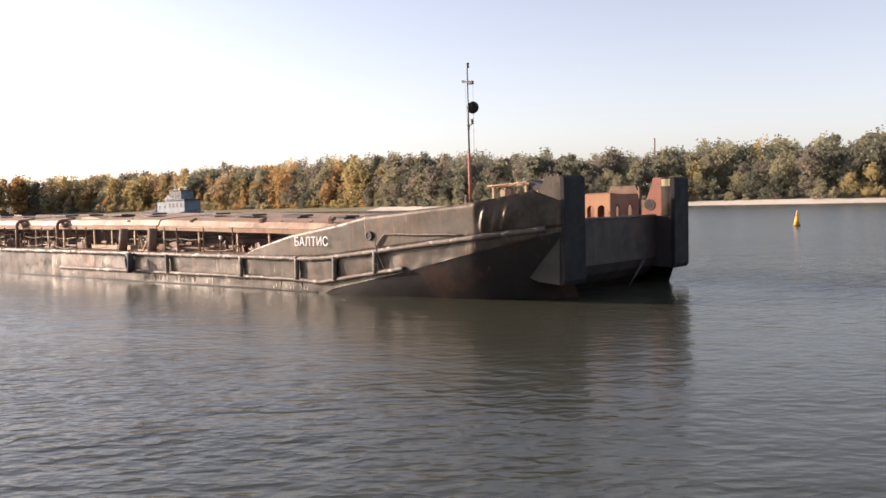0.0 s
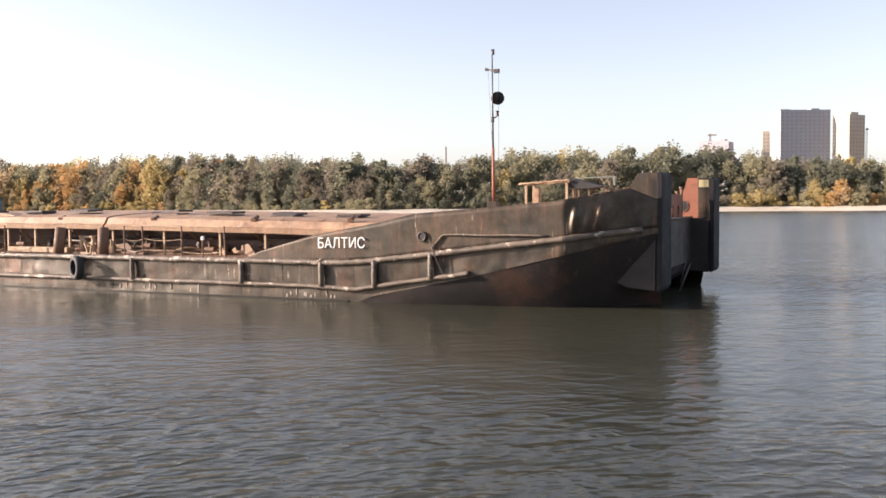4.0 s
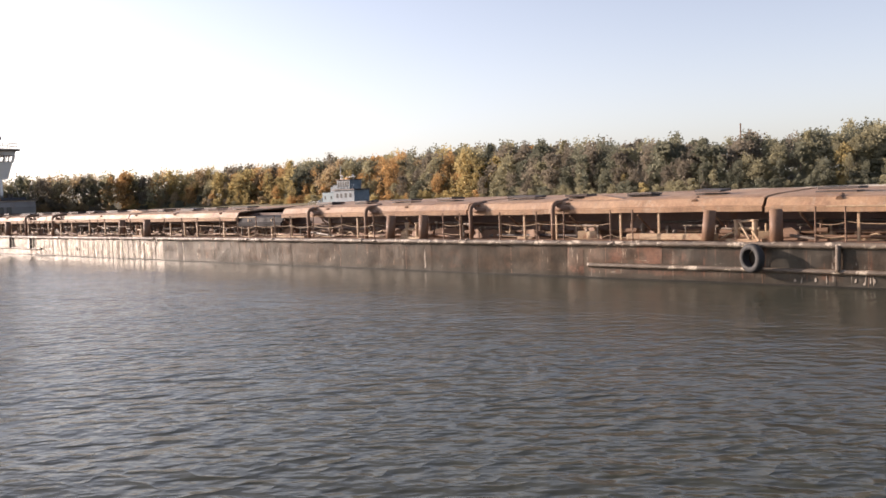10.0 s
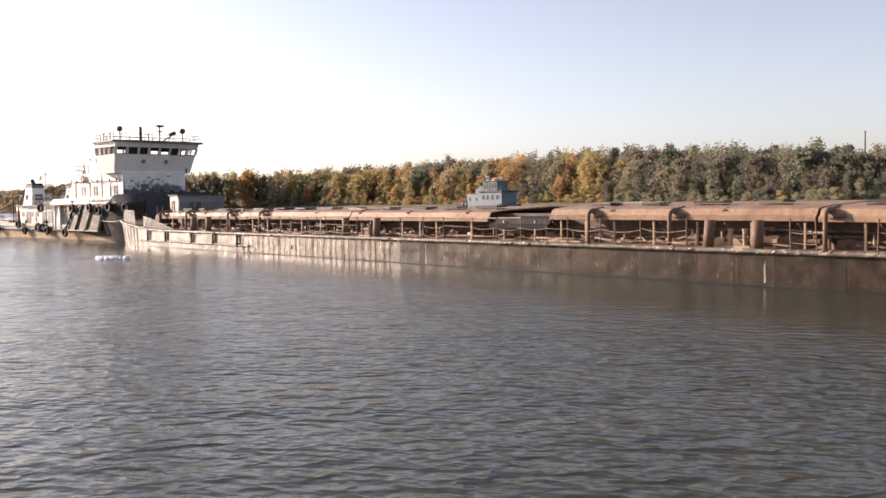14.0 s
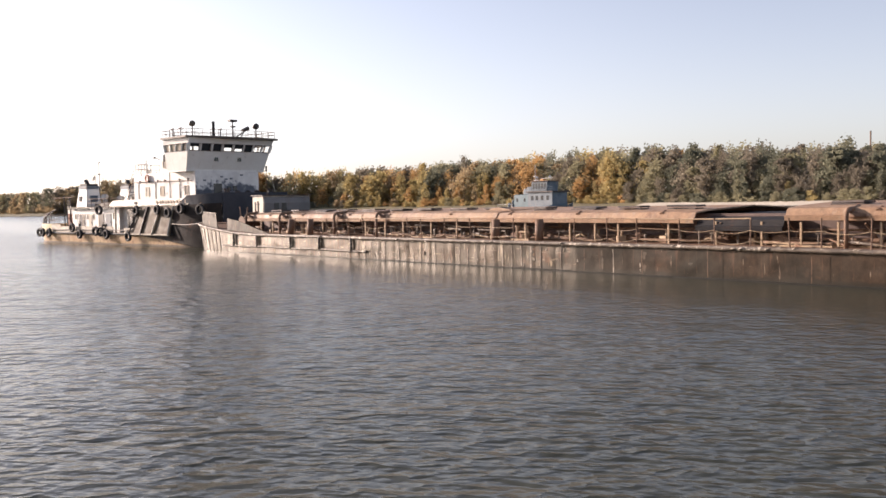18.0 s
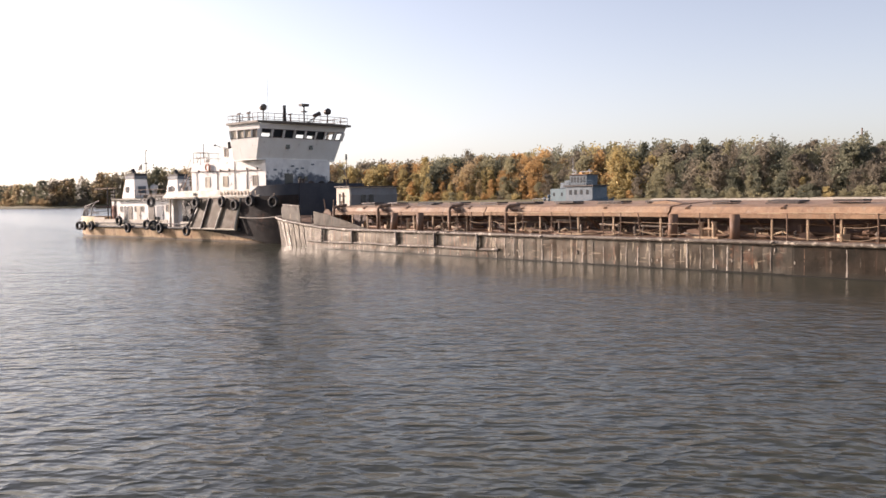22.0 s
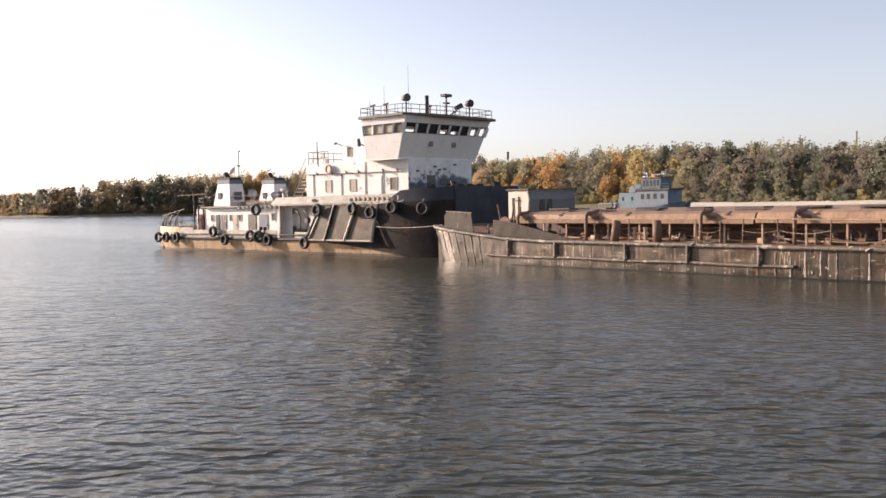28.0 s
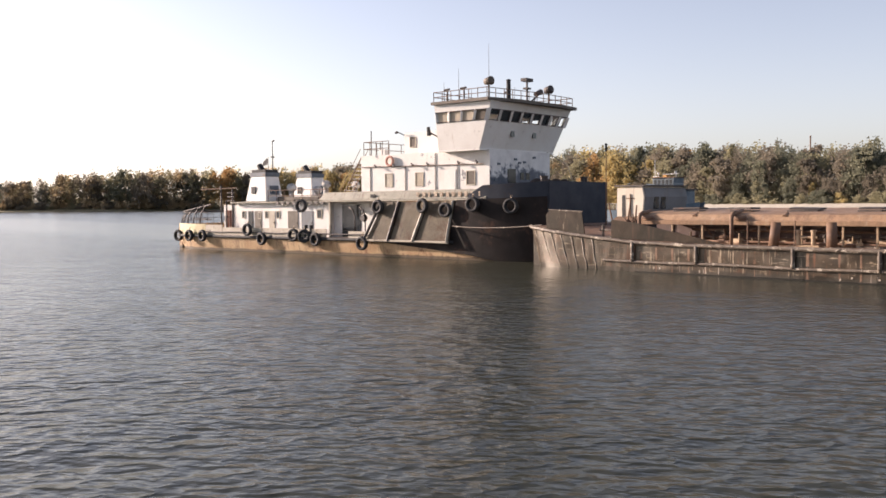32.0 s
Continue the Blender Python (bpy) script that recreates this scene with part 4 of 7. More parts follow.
def build_mast():
    mast = thing("signal_mast", "thin signal mast with a black anchor ball", "mast", pose(13.95, 6.0, 2.4))
    bm = bm_new()
    add_box(bm, -0.16, 0.16, -0.16, 0.16, 0, 0.75)
    add_box(bm, -0.22, -0.14, -0.1, 0.1, 0, 0.95)
    part("mast_foot", bm, M_hull, mast, "grey steel mast foot")
    bm = bm_new()
    add_tube(bm, (0, 0, 0.5), (-0.01, 0, 2.7), 0.065, 0.05, 10)
    part("lower_pole", bm, M_redlead, mast, "orange-red lower pole", True)
    bm = bm_new()
    add_tube(bm, (-0.01, 0, 2.7), (-0.03, 0, 6.1), 0.035, 0.022, 8)
    part("upper_pole", bm, M_hull, mast, "", True)
    bm = bm_new()
    for turn in (0, 90):
        r = bmesh.ops.create_circle(bm, cap_ends=True, segments=24, radius=0.24)
        g = bmesh.ops.extrude_face_region(bm, geom=[f for f in bm.faces if r["verts"][0] in f.verts])
        vs = [v for v in g["geom"] if isinstance(v, bmesh.types.BMVert)]
        bmesh.ops.translate(bm, vec=(0, 0, 0.015), verts=vs)
        bmesh.ops.transform(bm, matrix=pose(0.14, 0.1, 4.47, 90, 0, 20 + turn), verts=r["verts"] + vs)
    part("anchor_ball", bm, M_black, mast, "black anchor ball made of crossed discs")
    bm = bm_new()
    add_tube(bm, (-0.3, 0.05, 5.52), (0.18, -0.05, 5.42), 0.03, n=6)
    add_tube(bm, (-0.32, 0.05, 5.53), (-0.2, 0.04, 5.5), 0.05, n=6)
    add_box(bm, 0.05, 0.24, -0.07, 0.05, 5.36, 5.5)
    part("yard", bm, M_darksteel, mast)
    for z, dx in ((3.82, 0.16), (6.02, 0.0), (3.6, -0.02)):
        bm = bm_new()
        add_tube(bm, (dx, 0, z), (dx, 0, z + 0.16), 0.06, 0.05, 10)
        if dx > 0.1:
            add_tube(bm, (0, 0, z - 0.08), (dx, 0, z), 0.025, n=6)
        add_tube(bm, (dx, 0, z + 0.16), (dx, 0, z + 0.19), 0.075, 0.06, 10)
        part("mast_lamp", bm, M_darksteel, mast)
    bm = bm_new()
    add_tube(bm, (0.2, 0.05, 5.4), (0.16, 0.1, 0.8), 0.006, n=4)
    add_tube(bm, (-0.2, 0.05, 5.4), (-0.1, 0.1, 3.0), 0.005, n=4)
    part("halyard", bm, M_darksteel, mast)


build_mast()


def rope_between(bm, a, b, sag, r, n=12):
    a, b = Vector(a), Vector(b)
    add_path(bm, [a.lerp(b, k / n) - Vector((0, 0, sag * 4 * (k / n) * (1 - k / n))) for k in range(n + 1)], r, 6)


def build_rails():
    """Stanchions and slack wires along the near and far deck edges."""
    bm = bm_new()
    add_tube(bm, (0, 0, 1.22), (0, 0, 2.33), 0.026, n=7)
    add_tube(bm, (0, 0, 1.24), (0, 0, 1.3), 0.05, n=7)
    add_tube(bm, (0, 0, 2.31), (0, 0, 2.36), 0.036, n=7)
    first = part("stanchion", bm, M_stanchion, barge, "thin rusty rail stanchion")
    me = first.data
    xs = []
    x = -60.2
    while x < 8.0:
        near_post = any(abs(x - b) < 0.8 for b in (-59.2, -56.9, -40.2, -37.25, -16.7, -14.8, -1.87, 0.37))
        if not near_post:
            xs.append(x + random.uniform(-0.12, 0.12))
        x += random.choice((1.05, 1.1, 1.6, 2.05, 1.9))
    first.matrix_basis = Matrix.Translation((xs[0], 0.42, 0))
    for x in xs[1:]:
        lean = random.uniform(-2.5, 2.5) if random.random() < 0.8 else random.uniform(-9, 9)
        share("stanchion", me, barge, Matrix.Translation((x, 0.42, 0)) @ Matrix.Translation((0, 0, 1.25)) @ pose(0, 0, 0, random.uniform(-2, 2), lean, 0) @ Matrix.Translation((0, 0, -1.25)))
    for x in np.arange(-60, 8, 2.6):
        share("stanchion", me, barge, Matrix.Translation((float(x), BEAM - 0.42, 0)))
    for a, b in zip(xs, xs[1:]):
        if b - a > 3.4:
            continue
        for z in (1.9, 1.5):
            if random.random() < 0.62:
                bm = bm_new()
                rope_between(bm, (a, 0.42, z + random.uniform(-0.05, 0.05)), (b, 0.42, z), random.uniform(0.01, 0.14), 0.012, 6)
                part("wire", bm, M_post, barge)
    # top bar over the stanchions where it is left
    for x0, x1 in ((-52.4, -41.5), (-36.6, -26.0), (2.0, 6.6)):
        bm = bm_new()
        add_path(bm, [(x, 0.42, 2.34 + 0.02 * math.sin(x * 0.7)) for x in np.arange(x0, x1, 0.8)], 0.028, 6, 0.2)
        part("top_rail", bm, M_post, barge, "bent tan top rail")


build_rails()


def build_bollards():
    bm = bm_new()
    add_tube(bm, (0, 0, 0), (0, 0, 1.02), 0.2, 0.2, 18)
    add_tube(bm, (0, 0, 1.02), (0, 0, 1.06), 0.2, 0.17, 18)
    add_tube(bm, (0, 0, -0.02), (0, 0, 0.05), 0.3, 0.28, 18)
    first = part("bollard", bm, M_stanchion, barge, "tall leaning rusty mooring bollard", True)
    me = first.data
    me.polygons.foreach_set("use_smooth", [abs(p.normal.z) < 0.5 for p in me.polygons])
    xs = [(-59.3, 5), (-56.9, -3), (-40.2, 0), (-37.25, -2), (-16.75, 3), (-14.75, 0), (-1.9, 4), (0.4, -2)]
    for k, (x, lean) in enumerate(xs):
        m = Matrix.Translation((x, 0.62, 1.24)) @ pose(0, 0, 0, -4, lean, 0)
        if k == 0:
            first.matrix_basis = m
        else:
            share("bollard", me, barge, m)
    # low double bitts between each pair
    for a, b in ((-59.3, -56.9), (-40.2, -37.25), (-16.75, -14.75), (-1.9, 0.4)):
        c = (a + b) / 2
        bm = bm_new()
        for dx in (-0.3, 0.3):
            add_tube(bm, (c + dx, 1.0, 1.25), (c + dx, 1.0, 1.92), 0.09, n=10)
            add_tube(bm, (c + dx, 1.0, 1.92), (c + dx, 1.0, 1.97), 0.12, n=10)
        add_tube(bm, (c - 0.45, 1.0, 1.68), (c + 0.45, 1.0, 1.68), 0.055, n=8)
        add_box(bm, c - 0.6, c + 0.6, 0.8, 1.2, 1.24, 1.36)
        part("double_bitt", bm, M_post, barge, "worn double bitts on a base plate")
    bm = bm_new()
    for a, b in (((-0.95, 0.95, 1.9), (-0.55, 0.8, 1.35)), ((-1.0, 0.95, 1.9), (-0.5, 1.0, 1.93)), ((-0.5, 0.9, 1.6), (-0.1, 0.5, 1.3)), ((-0.1, 0.5, 1.3), (0.0, -0.12, 1.22))):
        add_tube(bm, a, b, 0.04, n=6)
    part("mooring_rope", bm, M_post, barge, "pale old mooring rope round the bitts")


build_bollards()


def build_cover_fittings():
    # hooked arms that reach from the deck over the covers
    bm = bm_new()
    add_path(bm, [(0, 1.12, 1.25), (0, 1.12, 1.8), (0, 1.12, 2.4), (0, 1.15, 2.52), (0, 1.24, 2.61), (0, 1.4, 2.66), (0, 1.7, 2.67), (0, 2.1, 2.74)], 0.085, 8, 0.1)
    add_prism(bm, [(-0.06, 2.35), (-0.06, 2.62), (0.55, 2.5), (0.6, 2.36)], 1.3, 1.42)
    first = part("hold_down_arm", bm, M_stanchion, barge, "curved steel arm hooked over the hatch covers", True)
    me = first.data
    xs = (-66.0, -61.4, -54.95, -50.6, -22.9, -18.8, -12.5, -8.4)
    first.matrix_basis = Matrix.Translation((xs[0], 0, 0))
    for x in xs[1:]:
        share("hold_down_arm", me, barge, Matrix.Translation((x, 0, 0)))
    # lugs on the sloping sides
    bm = bm_new()
    add_tube(bm, (0, 1.62, 2.50), (0, 1.85, 2.62), 0.085, 0.07, 10)
    add_tube(bm, (0.0, 1.58, 2.48), (0, 1.64, 2.51), 0.11, 0.1, 10)
    lug = part("lug", bm, M_stanchion, barge, "small round steel lug")
    bm = bm_new()
    add_tube(bm, (-0.16, 1.7, 2.47), (0.16, 1.66, 2.52), 0.025, n=6)
    add_tube(bm, (-0.16, 1.74, 2.46), (-0.16, 1.7, 2.5), 0.03, n=6)
    clip = part("clip", bm, M_stanchion, barge, "bent steel clip")
    k = 0
    for x in np.arange(-63.5, 11.5, 1.55):
        x = float(x) + random.uniform(-0.4, 0.4)
        if -29.4 < x < -25.4:
            continue
        dz = lerp_table(x, [(-30, 0.0), (-25.4, 0.1), (-12, 0.08), (12, 0.05)])
        src = lug if k % 3 == 0 else clip
        m = Matrix.Translation((x, 0, dz))
        if k < 2:
            (lug, clip)[k].matrix_basis = m
        else:
            share("lug" if src is lug else "clip", src.data, barge, m)
        k += 1
    # loose gear on top of the covers
    for x, y, s in ((-6.9, 2.0, 1.0), (-7.4, 2.7, 0.8), (-42.0, 2.6, 0.9)):
        bm = bm_new()
        add_prism(bm, [(x - s, 2.62), (x - 0.6 * s, 2.82), (x + 0.1, 2.86), (x + s, 2.74), (x + s * 1.1, 2.68)], y, y + 0.6)
        part("bent_plate", bm, M_cover, barge, "torn and bent cover plate")


build_cover_fittings()


def build_side_deck_gear():
    """Pipes, valves and scrap that lie between the coaming and the rail."""
    for z, y, r in ((1.52, 2.35, 0.07), (1.86, 2.42, 0.05), (1.38, 1.9, 0.055)):
        x = -64.0
        while x < 9:
            ln = random.uniform(5, 14)
            bm = bm_new()
            add_path(bm, [(x + ln * k / 6, y + 0.03 * random.uniform(-1, 1), z + 0.02 * random.uniform(-1, 1)) for k in range(7)], r, 8)
            part("deck_pipe", bm, random.choice((M_stanchion, M_stanchion, M_darksteel, M_deckrust)), barge, "", True)
            x += ln + random.uniform(0.3, 2.5)
    bm = bm_new()
    add_tube(bm, (0, 0, 0), (0, 0, 0.45), 0.05, n=8)
    add_ring(bm, (0, 0, 0.5), (0, 0, 1), 0.13, 0.018, 14, 6)
    add_tube(bm, (-0.22, 0, 0.12), (0.22, 0, 0.12), 0.09, n=10)
    add_tube(bm, (-0.13, 0, 0.5), (0.13, 0, 0.5), 0.012, n=5)
    v = part("valve", bm, M_stanchion, barge, "rusty valve with a hand wheel")
    k = 0
    for x in np.arange(-62, 7, 3.3):
        m = Matrix.Translation((float(x) + random.uniform(-1, 1), 2.0, 1.32 + random.uniform(0, 0.15)))
        if k == 0:
            v.matrix_basis = m
        else:
            share("valve", v.data, barge, m)
        k += 1
    # angle braces
    bm = bm_new()
    add_tube(bm, (0, 1.5, 2.15), (0.15, 2.55, 1.35), 0.035, n=6)
    b = part("brace", bm, M_stanchion, barge, "")
    k = 0
    for x in np.arange(-63, 9, 2.9):
        m = Matrix.Translation((float(x), 0, 0))
        if k == 0:
            b.matrix_basis = m
        else:
            share("brace", b.data, barge, m)
        k += 1
    for k in range(46):
        x = random.uniform(-62, 8)
        y = random.uniform(1.1, 2.3)
        ln = random.uniform(0.5, 2.6)
        bm = bm_new()
        a = random.uniform(-0.25, 0.25)
        if k % 3 == 0:
            add_box(bm, x, x + ln, y, y + 0.22, 1.27, 1.33, pose(0, 0, 0))
        else:
            add_tube(bm, (x, y, 1.32 + abs(a)), (x + ln, y + a, 1.33), random.uniform(0.02, 0.06), n=7)
        part("scrap_bar" if k % 3 else "scrap_board", bm, random.choice((M_stanchion, M_post, M_deckrust, M_rail)), barge)
    # light-coloured odds and ends in the shade behind the posts
    kinds = []
    bm = bm_new()
    add_box(bm, -0.16, 0.16, -0.12, 0.12, 0, 0.22)
    add_tube(bm, (0.05, 0, 0.22), (0.05, 0, 0.42), 0.04, n=8)
    bevel_all(bm, 0.012)
    kinds.append(("junction_box", bm, M_post))
    bm = bm_new()
    add_tube(bm, (0, 0, 0), (0, 0, 0.3), 0.06, n=9)
    add_tube(bm, (0, 0, 0.3), (0, 0, 0.42), 0.11, 0.05, 9)
    kinds.append(("air_vent", bm, M_rail))
    bm = bm_new()
    add_path(bm, [(-0.5, 0, 0.02), (-0.3, 0.08, 0.16), (-0.05, 0, 0.24), (0.15, -0.06, 0.12), (0.4, 0.05, 0.03)], 0.035, 7, 0.2)
    kinds.append(("rope_coil", bm, M_post))
    bm = bm_new()
    add_prism(bm, [(-0.4, 0), (-0.34, 0.3), (0.1, 0.36), (0.45, 0.12), (0.5, 0)], -0.03, 0.03)
    kinds.append(("bracket_plate", bm, M_stanchion))
    bm = bm_new()
    add_tube(bm, (-0.7, 0, 0.5), (0.7, 0, 0.46), 0.045, n=8)
    for dx in (-0.6, 0.6):
        add_tube(bm, (dx, 0, 0), (dx, 0, 0.5), 0.03, n=6)
    kinds.append(("pipe_rack", bm, M_rail))
    made = {}
    for k in range(150):
        name, kbm, mat = kinds[k % 5]
        m = Matrix.Translation((random.uniform(-64, 9), random.uniform(1.75, 2.4), 1.27)) @ pose(0, 0, 0, 0, 0, random.uniform(-30, 30)) @ Matrix.Scale(random.uniform(0.75, 1.35), 4)
        if name not in made:
            made[name] = part(name, kbm, mat, barge)
            made[name].matrix_basis = m
        else:
            share(name, made[name].data, barge, m)
    bm = bm_new()
    add_box(bm, -5.2, -1.9, 1.05, 1.45, 1.28, 1.5)
    bevel_all(bm, 0.03)
    part("timber_beam", bm, M_post, barge, "long orange-brown timber beam on the deck")
    bm = bm_new()
    add_tube(bm, (4.95, 0.8, 1.25), (4.95, 0.8, 1.85), 0.035, n=8)
    lamp = part("deck_lamp", bm, M_stanchion, barge, "deck lamp on a short rusty pipe")
    bm = bm_new()
    add_box(bm, 4.89, 5.01, 0.75, 0.85, 1.852, 2.0)
    bevel_all(bm, 0.02)
    part("lamp_head", bm, M_letter, lamp, "white lamp head")


build_side_deck_gear()


def tyre_mesh():
    bm = bm_new()
    prof = [(0.27, -0.09), (0.28, -0.13), (0.38, -0.14), (0.44, -0.10), (0.45, 0.0), (0.44, 0.10), (0.38, 0.14), (0.28, 0.13), (0.27, 0.09)]
    n = 26
    rings = []
    for i in range(n):
        a = 2 * math.pi * i / n
        rings.append([bm.verts.new((r * math.cos(a), z, r * math.sin(a))) for r, z in prof])
    for i in range(n):
        a, b = rings[i], rings[(i + 1) % n]
        for j in range(len(prof) - 1):
            bm.faces.new((a[j], b[j], b[j + 1], a[j + 1]))
        bm.faces.new((a[-1], b[-1], b[0], a[0]))
    bmesh.ops.recalc_face_normals(bm, faces=bm.faces)
    me = bpy.data.meshes.new("tyre")
    bm.to_mesh(me)
    bm.free()
    me.polygons.foreach_set("use_smooth", [True] * len(me.polygons))
    me.materials.append(M_black)
    return me


TYRE = tyre_mesh()


def hang_tyre(m, top, label, group):
    """An old tyre used as a fender, with its rope."""
    t = thing("tyre_fender", label, "tyre", m, group)
    share("tyre", TYRE, t, Matrix())
    bm = bm_new()
    add_tube(bm, (0.0, 0.0, 0.28), (0.03, 0.12, top), 0.018, n=6)
    add_tube(bm, (-0.03, 0.02, 0.28), (-0.05, 0.12, top), 0.018, n=6)
    part("rope", bm, M_post, t)
    return t


hang_tyre(pose(0.02, -0.3, 0.84, 0, 0, -24), 0.45, "old black tyre hung on the barge's side as fender", "tyre fenders")


def build_bow():
    # cabin
    cab = thing("deck_cabin", "small cream steel cabin on the barge's bow, its shaded end coloured grey", "cabin", pose(-68.6, 3.2, 1.3))
    bm = bm_new()
    add_prism(bm, [(-0.05, 0), (-0.05, 2.55), (1.38, 2.62), (1.5, 2.1), (1.3, 0)], 0, 4.0)
    part("wall_shell", bm, M_cream, cab)
    # darker panel: the shade on the end away from the sun, put into colour
    bm = bm_new()
    add_prism(bm, [(1.305, 0.0), (1.505, 2.1), (1.40, 2.56), (1.42, 2.56), (1.53, 2.1), (1.33, 0.0)], 0.12, 4.0)
    part("end_wall", bm, M_cabinshade, cab, "end wall coloured dull grey for its shaded side")
    bm = bm_new()
    add_box(bm, -0.15, 1.55, -0.1, 4.1, 2.62, 2.69)
    part("roof", bm, M_darksteel, cab, "dark flat cabin roof")
    bm = bm_new()
    add_box(bm, 0.25, 0.42, -0.02, -0.005, 0.7, 2.2)
    part("door_gap", bm, M_black, cab, "half-open dark doorway")
    bm = bm_new()
    add_box(bm, 0.72, 0.76, -0.06, -0.003, 0.3, 2.25)
    add_box(bm, 0.5, 0.95, -0.03, -0.003, 2.0, 2.06)
    part("door_frame", bm, M_stanchion, cab)
    for y in (0.9, 1.55):
        bm = bm_new()
        add_box(bm, 1.3, 1.535, y, y + 0.4, 1.5, 2.1)
        part("window", bm, M_glassdark, cab)
    # windlass and posts
    bm = bm_new()
    add_tube(bm, (-67.4, 1.6, 2.0), (-67.4, 3.0, 2.0), 0.3, n=18)
    for y in (1.55, 2.3, 3.0):
        add_tube(bm, (-67.4, y, 2.0), (-67.4, y + 0.06, 2.0), 0.48, n=20)
    add_box(bm, -67.9, -66.9, 1.5, 3.1, 1.4, 1.62)
    part("windlass", bm, M_stanchion, barge, "rusty anchor windlass with a drum")
    for a, b in (((-67.9, 1.9, 1.6), (-68.25, 1.9, 3.15)), ((-67.2, 1.8, 1.6), (-66.95, 1.8, 3.1)), ((-67.2, 2.5, 1.6), (-67.05, 2.5, 3.0)), ((-66.7, 1.5, 1.5), (-66.6, 1.5, 2.6))):
        bm = bm_new()
        add_tube(bm, a, b, 0.05, 0.035, 7)
        part("lever", bm, M_stanchion, barge)
    bm = bm_new()
    for dx in (-0.28, 0.28):
        add_tube(bm, (-67.35 + dx, 0.55, 1.5), (-67.35 + dx, 0.55, 2.1), 0.06, n=10)
    add_tube(bm, (-67.8, 0.55, 1.85), (-66.9, 0.55, 1.85), 0.04, n=8)
    add_box(bm, -67.85, -66.85, 0.35, 0.75, 1.45, 1.55)
    part("double_bitt", bm, M_rail, barge)
    bm = bm_new()
    add_path(bm, [(-70.6, 0.17, 2.82), (-69.6, 0.18, 2.77), (-68.55, 0.18, 2.72)], 0.035, 6)
    part("bulwark_rail", bm, M_rail, barge)
    # upright stiffeners on the bow plating
    for x in np.arange(-71.6, -67.3, 0.62):
        bm = bm_new()
        x = float(x)
        zt = lerp_table(x, SHEER) - 0.1
        add_path(bm, [(x + 0.02 * math.sin(k * 2) + (1 - k / 5) * 0.75 * ((-66 - x) / 5.6), inset(x) - 0.012, 0.02 + (zt - 0.05) * k / 5) for k in range(6)], 0.024, 6, 0.5)
        part("stiffener", bm, M_scuff, barge, "", True)


build_bow()


def build_dents():
    """Narrow bands along the hull's frames where the paint is chafed away."""
    crests = [0.62 * k for k in range(-82, -56) if random.random() < 0.85]
    xs = crests + [-32.4, -31.0, -14.1, -6.0, 5.4] + [0.62 * k for k in range(-105, -83) if random.random() < 0.4]
    for x in xs:
        z0 = random.choice((0.06, 0.08, 0.15))
        z1 = random.choice((1.1, 1.06, 0.85, 0.5)) if x < -30 else random.choice((0.5, 0.9))
        if x < -51.2:
            z1 = 0.37
        ph = random.uniform(0, 50)
        wide = random.uniform(0.6, 1.2)
        rows = []
        for k in range(11):
            z = z0 + (z1 - z0) * k / 10
            c = x + 0.02 * noise.noise(Vector((ph, z * 4, 1)))
            w = wide * (0.028 + 0.022 * noise.noise(Vector((ph, z * 7, 5)))) * (1.3 - 0.6 * k / 10)
            rows.append([(c + e * w, dent(c + e * w, z) - 0.009 - 0.003 * (1 - abs(e)), z) for e in (-1, 0, 1)])
        grid_mesh("chafed_band", np.array(rows), M_scuff if random.random() < 0.7 else M_rail, barge, "")


build_dents()


def build_bow_staff():
    staff = thing("bow_lamp_post", "thin dark lamp post on the barge's bow", "lamp post", pose(-71.2, 5.9, 1.9))
    bm = bm_new()
    add_tube(bm, (0, 0, -0.1), (0, 0, 4.1), 0.035, 0.02, 8)
    part("post", bm, M_stanchion, staff, "", True)
    bm = bm_new()
    add_tube(bm, (0, 0, 4.0), (0, 0, 4.35), 0.07, 0.06, 10)
    add_tube(bm, (0, 0, 4.35), (0, 0, 4.42), 0.09, 0.04, 10)
    part("lamp_head", bm, M_black, staff)


build_bow_staff()

# ---- pusher tug ----
tug = thing("pusher_tug", "weathered white and dark blue river pusher tug with rusty hull", "tugboat", pose(-90, 4.3, 0, 0, 0, 5.5))
M_tughull = surface("tug_hull_rust", (0.64, 0.45, 0.25), (0.46, 0.27, 0.13), 0.6, 0.6, 0.0, (0.20, 0.085, 0.04), (0.53, 0.66), 0.9, (0.13, 0.07, 0.04), (0.54, 0.70), 0.25, 20, 0.45, wet=(0.06, 0.045, 0.03), gloss=0.4)
M_tugdark = surface("tug_dark_blue", (0.026, 0.032, 0.045), (0.048, 0.053, 0.066), 0.8, 0.7, spots=(0.06, 0.035, 0.025), spot_at=(0.6, 0.74), bump=0.2, gloss=0.25)
M_tugbow = surface("tug_black_bow", (0.016, 0.013, 0.012), (0.030, 0.022, 0.019), 0.8, 0.8, spots=(0.10, 0.05, 0.03), spot_at=(0.56, 0.72), spot_scale=0.8, bump=0.25, gloss=0.2)
M_tan = surface("grimy_tan_paint", (0.56, 0.50, 0.39), (0.38, 0.32, 0.24), 0.9, 0.6, 0.0, (0.15, 0.105, 0.075), (0.55, 0.68), 1.2, (0.26, 0.20, 0.14), (0.58, 0.76), 0.2, 25, 0.3)
M_padgrey = surface("scuffed_pad_steel", (0.175, 0.145, 0.112), (0.10, 0.08, 0.062), 1.0, 0.6, 0.0, (0.12, 0.07, 0.045), (0.56, 0.7), 1.1, (0.30, 0.25, 0.20), (0.6, 0.76), 0.25, 22, 0.35, gloss=0.3)
